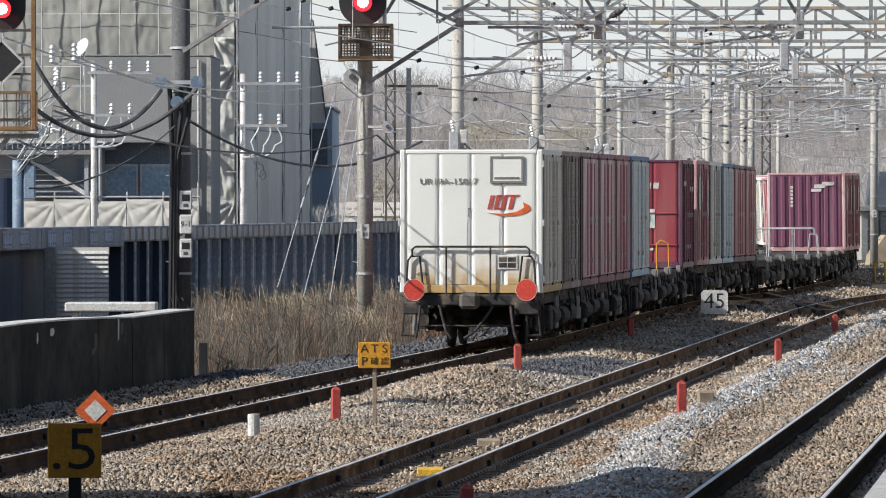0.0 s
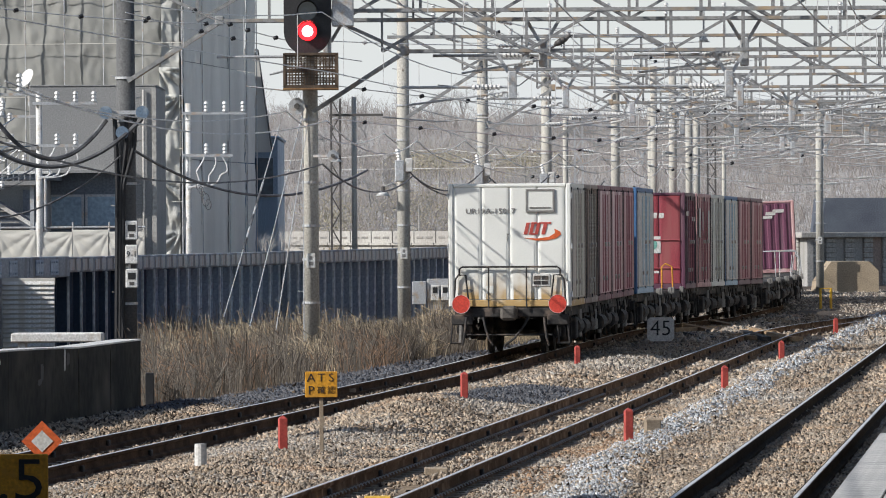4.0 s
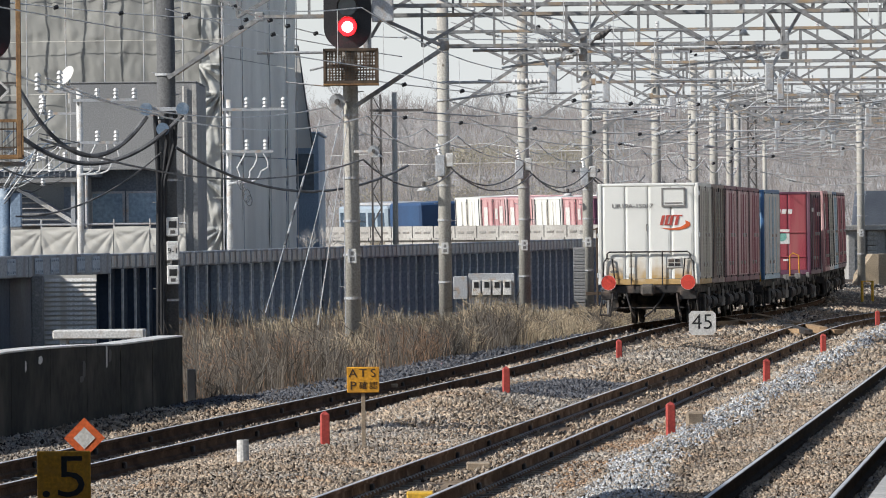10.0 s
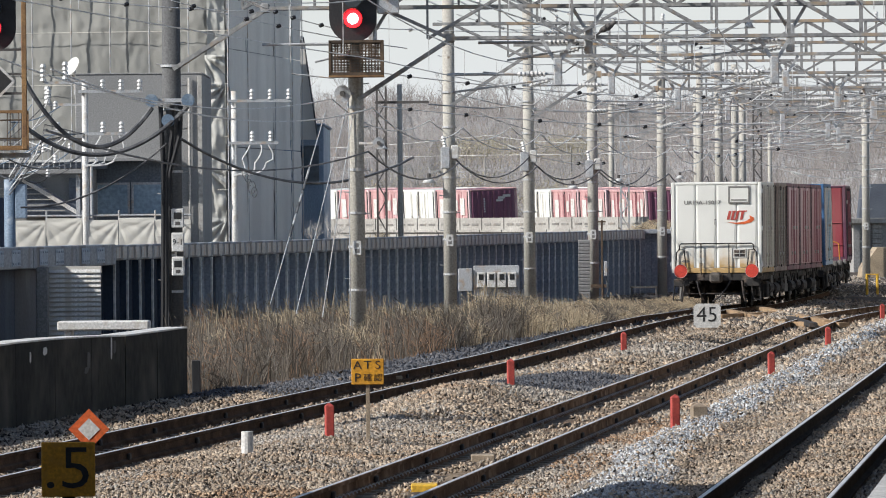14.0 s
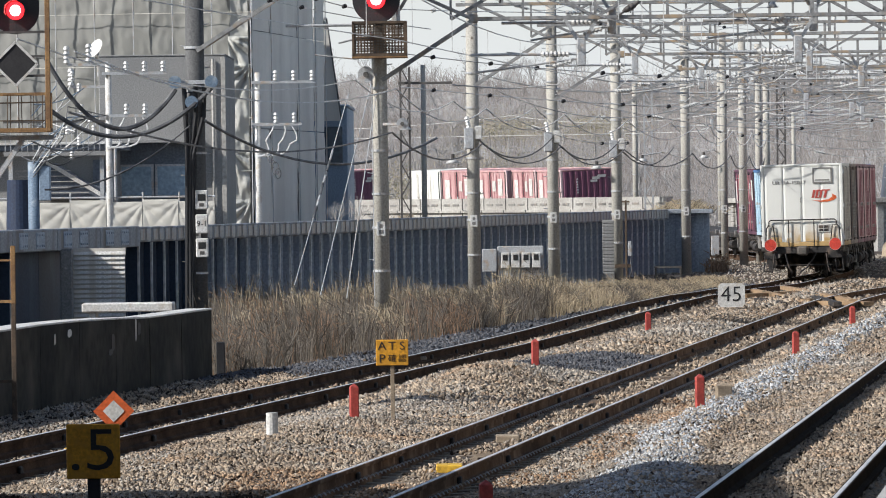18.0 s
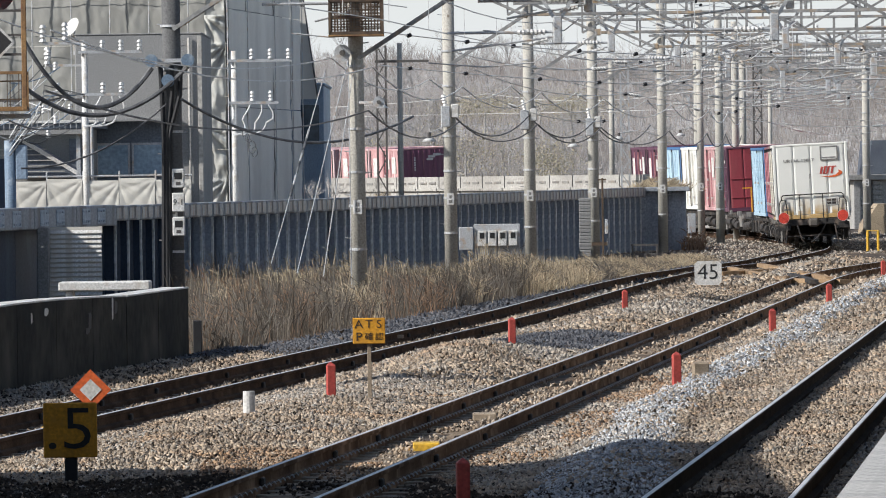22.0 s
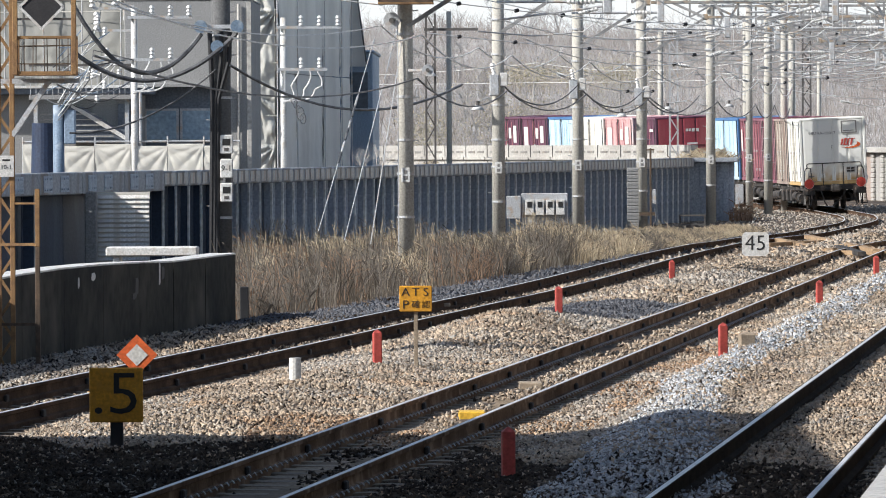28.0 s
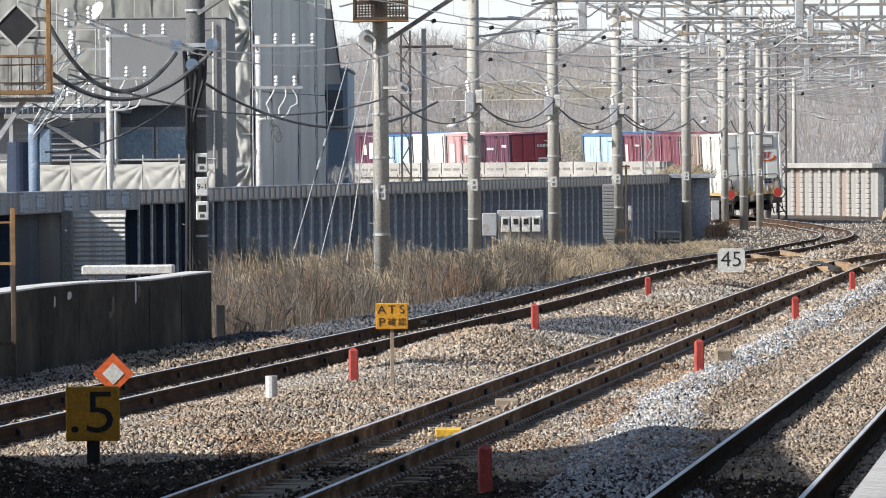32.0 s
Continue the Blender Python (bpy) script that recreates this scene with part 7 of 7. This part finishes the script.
def build_markers():
    for x, y in ((-1.70, 74.6), (2.63, 76.4), (5.12, 101.6), (0.69, 94.8), (3.19, 122.6), (7.43, 124.2), (10.6, 154.0), (-0.06, 51.0)):
        marker(x, y, ground_height(x, y) - 0.03, 0.46, 0.11, REDPAINT, "red painted square concrete marker post", "red marker posts")
    solid("marker_post", Shape().rod((0, 0, -0.3), (0, 0, 0.27), 0.075, 14, 0.07), WHITEPAINT, "white round concrete marker post with a flat top", "marker post", "pale marker posts", m=pose(-2.56, 70.3, ground_height(-2.56, 70.3)))
    marker(3.05, 79.5, ground_height(3.05, 79.5), 0.2, 0.2, WOOD, "low weathered wooden stake", "pale marker posts")
    # sign boards
    x, y = -1.22, 74.5
    g = ground_height(x, y)
    t = thing("trackside_sign", pose(x, y, g + 0.07), "yellow two-line sign board on a thin wooden stake", "sign", "trackside signs")
    part("stake", Shape().box(-0.025, 0.025, -0.02, 0.02, -0.3, 0.66, 0.004), WOOD, t, "weathered stake")
    b = part("board", Shape().box(-0.2, 0.2, -0.05, -0.02, 0.63, 0.95, 0.008), YELLOW, t, "yellow board")
    for ch, x0, z0, e in (("A", -0.125, 0.87, 0.145), ("T", 0.0, 0.87, 0.145), ("S", 0.125, 0.87, 0.145), ("P", -0.125, 0.715, 0.15), ("\u78ba", 0.0, 0.715, 0.10), ("\u8a8d", 0.125, 0.715, 0.10)):
        letters(ch, e, INK, b, pose(x0, -0.053, z0) @ FACING, squeeze=1.1, bold=-0.001)
    t = thing("speed_sign", pose(5.54, 139.0, 0.02), "white speed limit board reading 45 on the ballast", "sign", "trackside signs")
    b = part("board", Shape().prism([(-0.24, 0.0), (0.24, 0.0), (0.31, 0.07), (0.31, 0.48), (0.24, 0.55), (-0.24, 0.55), (-0.31, 0.48), (-0.31, 0.07)], -0.02, 0.02), WHITEPAINT, t, "white board")
    letters("45", 0.50, INK, b, pose(0, -0.024, 0.285) @ FACING, bold=-0.003)
    t = thing("distance_post", pose(-3.785, 57.3, -0.27), "yellow half-kilometre board on a black post", "sign", "trackside signs")
    part("post", Shape().box(-0.06, 0.06, 0.0, 0.1, -0.2, 0.6, 0.006), BLACK, t)
    b = part("board", Shape().box(-0.255, 0.255, -0.03, 0.0, 0.32, 0.84, 0.01), YELLOW, t, "yellow board")
    letters(".5", 0.57, INK, b, pose(0.0, -0.034, 0.575) @ FACING, squeeze=1.18, bold=-0.003)
    t = thing("diamond_marker", pose(-3.83, 60.4, -0.37), "orange-red diamond marker with a pale centre on a stake", "sign", "trackside signs")
    part("stake", Shape().box(0.02, 0.08, -0.02, 0.02, -0.2, 0.85, 0.004), WOOD, t)
    d = part("diamond_plate", Shape().prism([(0, -0.205), (0.205, 0), (0, 0.205), (-0.205, 0)], -0.03, -0.01).move(pose(0.05, 0, 0.95)), ORANGE, t, "orange-red diamond plate")
    part("diamond_centre", Shape().prism([(0, -0.11), (0.11, 0), (0, 0.11), (-0.11, 0)], -0.036, -0.031).move(pose(0.05, 0, 0.95)), WHITEPAINT, d, "pale centre")
    for x, y, z in ((-0.45, 63.0, -0.15), (0.18, 70.5, -0.15), (-4.7, 68.5, -0.15)):
        b = new("transponder", Shape().box(-0.14, 0.14, -0.22, 0.22, -0.05, 0.04, 0.012).mesh("transponder", WOOD if y > 70 else BRIGHTYELLOW))
        b.matrix_basis = pose(x, y, z)
        tagged(b, "weathered tan block beside the rail" if y > 70 else "yellow transponder block between the rails", "transponder", "transponders")
    # cabinet with four windows
    t = thing("instrument_cabinet", pose(0.85, 158.0, -0.1), "grey trackside cabinet with four glazed meter boxes", "cabinet")
    part("side_box", Shape().box(-1.05, -0.68, 0, 0.4, 0.75, 1.35, 0.015), STEEL, t)
    part("back_panel", Shape().box(-0.66, 0.55, 0.1, 0.4, 0.6, 1.42, 0.015), STEEL, t)
    for i in range(4):
        m = part("meter_box", Shape().box(-0.56 + i * 0.27, -0.34 + i * 0.27, -0.08, 0.1, 0.85, 1.25, 0.012), WHITEPAINT, t, "white meter box")
        part("window", Shape().box(-0.51 + i * 0.27, -0.39 + i * 0.27, -0.09, -0.082, 1.05, 1.2), INK, m)
    part("leg", Shape().box(-0.5, -0.42, 0.2, 0.28, -0.3, 0.6), STEEL, t)
    part("leg", Shape().box(0.36, 0.44, 0.2, 0.28, -0.3, 0.6), STEEL, t)
    # crossing boards over the junction
    t = thing("junction_boards", pose(0, 0, 0), "orange-brown timber boards and plates at the junction", "boards", kind="structure")
    for (xa, ya), (xb, yb), w in (((7.24, 166.3), (7.81, 149.6), 0.3), ((8.32, 171.6), (8.92, 148.9), 0.32), ((6.75, 152.5), (7.9, 150.5), 0.5), ((7.6, 158.0), (9.0, 154.5), 0.45),
                                  ((6.6, 158.5), (8.2, 162.5), 0.4), ((8.0, 147.5), (9.1, 145.5), 0.5)):
        part("timber", Shape().bar((xa, ya, -0.07), (xb, yb, -0.07), w * 0.6, 0.11), TIMBER, t)
    for (xa, ya), (xb, yb) in (((8.25, 154.1), (8.31, 144.7)), ((6.7, 151.7), (7.03, 145.4))):
        part("steel_plate", Shape().bar((xa, ya, -0.05), (xb, yb, -0.05), 0.2, 0.1), UNDERFRAME, t, "dark oily steel plate")
    solid("loose_plank", Shape().box(-0.45, 0.45, -0.08, 0.08, 0, 0.06, 0.01), WOOD, "dark weathered plank lying on the bank", "plank", m=pose(-1.55, 103.0, -0.12, 0, 0, 4))


# ---- far side ----
def build_far():
    t = thing("panel_wall", pose(0, 0, 0), "pale concrete panel wall with ribbed bays beyond the curve", "wall", kind="structure")
    runs = [((12.0, 308.0), (17.84, 278.0), 1.7), ((17.84, 279.0), (27.0, 284.0), 1.0)]
    for (xa, ya), (xb, yb), step in runs:
        a, b = Vector((xa, ya, 0)), Vector((xb, yb, 0))
        L = (b - a).length
        d = (b - a) / L
        base = Matrix.Translation(a) @ pose(0, 0, 0, 0, 0, math.degrees(math.atan2(d.y, d.x)))     # local x along the wall, -y to the track
        n = int(L / step)
        w = L / n
        pan = Shape().box(0.01, w - 0.01, 0.0, 0.3, -0.4, 2.05, 0.01).mesh("wall_panel", DULLPANEL)
        old = Shape().box(0.01, w - 0.01, 0.0, 0.3, -0.4, 2.05, 0.01).mesh("wall_panel", OLDPANEL)
        rib = Shape()
        for k in range(10):
            rib.box(0.0, 0.5, -0.13, 0.0, -0.3 + 0.235 * k, -0.085 + 0.235 * k, 0.03)
        rib = rib.mesh("rib_column", PALEWALL)
        for i in range(n):
            part("wall_panel", pan if i % 5 != 3 else old, None, t, "" if i % 5 != 3 else "rusty tan panel", m=base @ pose(w * i, 0, 0))
            part("rib_column", rib, None, t, m=base @ pose(w * i, 0, 0))
        part("coping", Shape().box(-0.2, L + 0.2, -0.32, 0.4, 2.05, 2.3, 0.02), PALEWALL, t, m=base)
    h = thing("dark_roofed_house", pose(0, 0, 0), "low house with a dark blue-grey roof behind the wall", "house")
    part("wall", Shape().box(20.1, 29.0, 297.5, 305, -0.4, 2.3, 0.02), PALEWALL, h)
    part("roof", Shape().prism([(19.75, 2.1), (19.95, 3.95), (29.5, 3.95), (29.5, 2.1)], 297.0, 305.5), ROOF, h)
    solid("ramp_block", Shape().prism([(16.6, -0.4), (16.7, 0.25), (17.3, 1.1), (18.9, 1.1), (19.3, 0.7), (19.3, -0.4)], 254.0, 257.0), mat("tan_concrete", (0.50, 0.40, 0.28), (0.42, 0.33, 0.23), 0.9, 0, 1, 20, 0.2), "tan sloped concrete block by the far wall", "block")
    pr = thing("parapet_wall", pose(0, 0, 0), "pale concrete parapet below the curving train", "wall", kind="structure")
    a, b = Vector((-14.0, 268.0, 0)), Vector((6.9, 230.0, 0))
    n = 24
    for i in range(n):
        p, q = a.lerp(b, i / n), a.lerp(b, (i + 0.96) / n)
        s = Shape().bar((p.x, p.y, 1.1), (q.x, q.y, 1.1), 0.3, 2.8)
        part("wall_panel", s, PALEWALL, pr)
        d = (q - p).normalized()
        out = Vector((d.y, -d.x, 0)) * (1 if -d.x < 0 else -1)
        # grey bars on the wall face paint in the shade of its slots
        for u in (0.12, 0.56):
            e, f = p.lerp(q, u) + out * 0.155, p.lerp(q, u + 0.3) + out * 0.155
            part("opening", Shape().bar((e.x, e.y, 2.24), (f.x, f.y, 2.24), 0.03, 0.08), DUSTY, pr, "grey bar painting in a slot's shade")
        e, f = p + out * 0.2, q + out * 0.2
        part("kerb", Shape().bar((e.x, e.y, 1.98), (f.x, f.y, 1.98), 0.12, 0.1), PALEWALL, pr)
    for x, z0, z1, w in ((8.0, 0.5, 1.55, 0.34), (8.5, 0.35, 1.0, 0.3)):
        c = thing("relay_cabinet", pose(x, 228.0, -0.3), "grey steel relay cabinet by the poles", "cabinet", "relay cabinets")
        part("body", Shape().box(-w / 2, w / 2, 0, 0.4, 0.2 + z0, z1 + 0.3, 0.02), STEEL, c)
        part("leg", Shape().box(-0.05, 0.05, 0.1, 0.25, -0.1, 0.2 + z0), STEEL, c)
    y = thing("yellow_barrier", pose(13.6, 205, -0.3), "small yellow tubular barrier", "barrier")
    part("frame", Shape().line([(0, 0, 0), (0, 0, 0.8), (0.35, 0, 0.8), (0.35, 0, 0)], 0.05, 8), BRIGHTYELLOW, y)


def branchy(seed, h):
    """A bare tree: trunk and limbs that fork."""
    g = random.Random(seed)
    trunk, twigs = Shape(), Shape()

    def grow(p, d, L, r, k):
        q = p + d * L
        (trunk if k < 2 else twigs).rod(p, q, r, 5 if k < 2 else 3, r * 0.62, caps=False)
        if k >= 5:
            return
        for i in range(3 if k < 3 else 2 + (g.random() < 0.5)):
            a = Vector((g.uniform(-1, 1), g.uniform(-1, 1), g.uniform(-0.1, 0.7)))
            grow(p + d * L * g.uniform(0.55, 1.0), (d * 0.75 + a * 0.75).normalized(), L * g.uniform(0.58, 0.82), r * 0.55, k + 1)
    grow(Vector((0, 0, 0)), Vector((g.uniform(-0.08, 0.08), 0, 1)).normalized(), h * 0.26, h * 0.012, 0)
    return trunk.mesh("trunk", BARK), twigs.mesh("crown", BARK)


SLOPE = [(425, -0.4), (450, 3.2), (480, 6.0), (520, 8.8), (580, 11.4), (700, 14.5)]


def slope_height(x, y):
    if y < 425:
        return -0.4
    for (y0, z0), (y1, z1) in zip(SLOPE, SLOPE[1:]):
        if y <= y1:
            z = z0 + (z1 - z0) * (y - y0) / (y1 - y0)
            break
    return z + min(1.0, (y - 425) / 25.0) * (2.2 * noise.noise((x * 0.03, y * 0.02, 2)) + 1.0 * noise.noise((x * 0.13, y * 0.1, 7)))


def thicket(g):
    """Countless thin leaning stems that cover the slope."""
    v, f = [], []
    for i in range(52000):
        y = 418 + 200 * g.random() ** 1.5
        x = g.uniform(-0.07, 0.09) * y
        z = slope_height(x, y) - 0.2
        h = g.uniform(0.7, 2.4) * (1.0 + 0.8 * noise.noise((x * 0.08, y * 0.05, 11)))
        lx, w = g.gauss(0, 0.35) * h, g.uniform(0.012, 0.035)
        b = len(v)
        v += [(x - w, y, z), (x + w, y, z), (x + lx * 0.5 + w * 0.7, y, z + h * 0.6), (x + lx * 0.5 - w * 0.7, y, z + h * 0.6), (x + lx, y, z + h)]
        f += [(b, b + 1, b + 2, b + 3), (b + 3, b + 2, b + 4)]
        for k in range(2):
            u, c = g.uniform(0.3, 0.9), g.gauss(0, 0.4)
            b = len(v)
            v += [(x + lx * u, y, z + h * u), (x + lx * u + 0.02, y, z + h * u + 0.03), (x + lx * u + c, y, z + h * u + abs(c) * g.uniform(0.5, 1.4))]
            f.append((b, b + 1, b + 2))
    me = bpy.data.meshes.new("winter_thicket")
    me.from_pydata(v, [], f)
    me.materials.append(THICKET)
    tagged(new("winter_thicket", me), "grey-brown thicket of bare stems on the far slope", "thicket", kind="stuff")


def build_trees():
    kinds = [branchy(11 + i, 12.0) for i in range(6)]
    g = random.Random(5)
    for i in range(330):
        y = g.uniform(425, 640)
        x = g.uniform(-0.058, 0.088) * y
        tr, cr = kinds[i % 6]
        t = thing("bare_tree", pose(x, y, slope_height(x, y) - 0.2, 0, 0, g.uniform(0, 360)) @ Matrix.Scale(g.uniform(0.3, 0.62), 4), "leafless winter tree on the far slope", "tree", "bare trees")
        part("trunk", tr, None, t)
        part("crown", cr, None, t)
    low = [branchy(31 + i, 7.0) for i in range(4)]
    for i in range(230):
        y = g.uniform(345, 480)
        x = g.uniform(-0.045, 0.088) * y
        tr, cr = low[i % 4]
        t = thing("bare_shrub", pose(x, y, slope_height(x, y) - 0.2, 0, 0, g.uniform(0, 360)) @ Matrix.Scale(g.uniform(0.3, 0.7), 4), "leafless tangled shrub below the slope", "shrub", "bare shrubs")
        part("trunk", tr, None, t)
        part("crown", cr, None, t)
    # olive scrub with its small leaves still on
    for k, (cx, cy, cz, w, h) in enumerate(((0.0, 400, 4.0, 4.6, 3.2), (5.6, 405, 3.2, 2.4, 2.2), (-6.0, 410, 3.0, 2.5, 2.5), (8.0, 455, 7.6, 4.0, 1.5), (1.5, 455, 7.6, 4.5, 1.2))):
        s = Shape()
        for i in range(4200):
            a, b, c = g.gauss(0, 0.45), g.gauss(0, 0.45), g.gauss(0, 0.42)
            p = Vector((cx + a * w, cy + b * 3, max(0.2, cz + c * h)))
            e = [p + Vector((g.uniform(-0.07, 0.07), g.uniform(-0.07, 0.07), g.uniform(-0.07, 0.07))) for _ in range(3)]
            s.add(e, [(0, 1, 2)])
        t = thing("olive_bush", pose(0, 0, 0), "yellowish olive scrub bush among bare trees", "bush", "olive bushes")
        part("foliage", s, OLIVE, t)
        part("stem", Shape().rod((cx, cy, -0.5), (cx, cy, cz), 0.12, 6, 0.05), BARK, t)
    s = Shape()
    xs = [-260 + 6 * i for i in range(88)]
    ys = [425, 435, 450, 465, 480, 500, 520, 550, 580, 640, 700]
    s.add([(x, y, slope_height(x, y)) for y in ys for x in xs],
          [(j * 88 + i, j * 88 + i + 1, (j + 1) * 88 + i + 1, (j + 1) * 88 + i) for j in range(len(ys) - 1) for i in range(87)])
    thicket(g)
    solid("wooded_slope", s, HILL, "grey-brown winter woodland slope in the distance", kind="structure")


def weed_patch(name, material, label, x, y, z, w, d, h, count, seed):
    """A rough clump of upright stalks."""
    g = random.Random(seed)
    s = Shape()
    for i in range(count):
        px, py = x + g.gauss(0, 0.5) * w, y + g.gauss(0, 0.5) * d
        hh = h * g.uniform(0.3, 1.0) * math.exp(-((px - x) / (w * 1.3)) ** 2)
        lx = g.gauss(0, 0.2)
        s.add([(px - 0.02, py, z), (px + 0.02, py, z), (px + lx * 0.4 + 0.015, py, z + hh * 0.6), (px + lx * 0.4 - 0.015, py, z + hh * 0.6), (px + lx, py, z + hh)], [(0, 1, 2, 3), (3, 2, 4)])
        for q in range(2):
            u = g.uniform(0.3, 0.9)
            s.add([(px + lx * u, py, z + hh * u), (px + lx * u + g.gauss(0, 0.15), py, z + hh * u + 0.15), (px + lx * u, py, z + hh * u + 0.05)], [(0, 1, 2)])
    solid(name, s, material, label, "weeds", kind="stuff")


def build_grass():
    g = np.random.default_rng(9)
    V, F = [], []
    VD, FD = [], []
    VR, FR = [], []
    for i in range(21000):
        y = g.uniform(101, 190)
        a = g.uniform(-9.5, -1.9 - 0.9 * min(1.0, max(0.0, (150 - y) / 40.0)))
        x = -0.06 + 0.1205 * (y - 107.8) + a
        fx = FENCE_A.x + (FENCE_B.x - FENCE_A.x) * (y - FENCE_A.y) / (FENCE_B.y - FENCE_A.y)
        if x < fx + 0.2 or x / y < -0.0468 or (y < 122 and g.random() < 0.5):
            continue
        h = g.uniform(0.25, 1.0) ** 0.8 * (1.25 if g.random() < 0.2 else 0.95) * (0.5 + 0.5 * min(1.0, (-1.9 - a) / 1.8)) * (1.0 + 0.5 * noise.noise((x * 0.6, y * 0.2, 1))) * min(1.0, max(0.2, (188 - y) / 48.0))
        dark = noise.noise((x * 0.7, y * 0.25, 9)) > -0.05 + max(-0.5, min(0.3, (y - 135) / 55.0))
        russet = noise.noise((x * 0.5, y * 0.2, 4)) > 0.02 + max(0.0, (y - 122) / 60.0)
        vv, ff = (VR, FR) if russet and g.random() < 0.3 else (VD, FD) if dark else (V, F)
        z = ground_height(x, y)
        for k in range(3):
            lx, ly = g.normal(0, 0.16, 2)
            ox, oy = g.normal(0, 0.08, 2)
            w = 0.0065
            b = len(vv)
            m = (x + ox + lx * 0.4, y + oy + ly * 0.4, z + h * 0.6)
            tip = (x + ox + lx, y + oy + ly, z + h)
            vv += [(x + ox - w, y + oy, z), (x + ox + w, y + oy, z), (m[0] + w, m[1], m[2]), (m[0] - w, m[1], m[2]), (tip[0] + w * 0.5, tip[1], tip[2]), (tip[0] - w * 0.5, tip[1], tip[2])]
            ff += [(b, b + 1, b + 2, b + 3), (b + 3, b + 2, b + 4, b + 5)]
            for q in range(2):
                b = len(vv)
                zz = z + h * g.uniform(0.35, 0.95)
                dx, dz = g.normal(0, 0.14), g.uniform(0.05, 0.2)
                vv += [(m[0], m[1], zz), (m[0] + dx, m[1], zz + dz), (m[0] + dx + 0.01, m[1], zz + dz + 0.015)]
                ff.append((b, b + 1, b + 2))
    for nm, vv, ff, mt, lab in (("dry_grass", V, F, GRASS, "tall dry straw-coloured grass on the bank"), ("dead_weeds", VD, FD, GRASSDARK, "tangled brown dead weeds on the bank"), ("russet_weeds", VR, FR, WEED, "russet dead weeds on the bank")):
        me = bpy.data.meshes.new(nm)
        me.from_pydata(vv, [], ff)
        me.materials.append(mt)
        tagged(new(nm, me), lab, "grass", kind="stuff")


build_ground()
build_tracks()
build_platform()
build_bounce_wall()
build_low_wall()
build_wall_end()
build_fence()
build_overhead()
build_bird()
build_signals()
build_left_buildings()
build_left_poles()
build_wall_details()
build_markers()
build_far()
build_trees()
build_grass()
weed_patch("russet_weeds", WEED, "russet dead weeds at the end of the steel wall", 8.05, 213.6, -0.2, 0.45, 0.8, 0.9, 60, 3)
weed_patch("dry_tuft", GRASS, "tuft of dry grass on the steel wall's end", 6.9, 214.5, 1.9, 1.0, 0.5, 0.5, 300, 4)
weed_patch("dry_tuft", GRASS, "dry tan grass clump behind the steel wall", -3.3, 236.0, 0.2, 0.9, 1.5, 1.9, 700, 5)
build_ballast()
build_train()


def motions():
    """The train rolls away along its curving track."""
    for ob, s, a, b, m in TRAIN:
        walk(ob, [(k, train_pose(tail_at(k) + s, a, b) @ m) for k in range(33)])


motions()
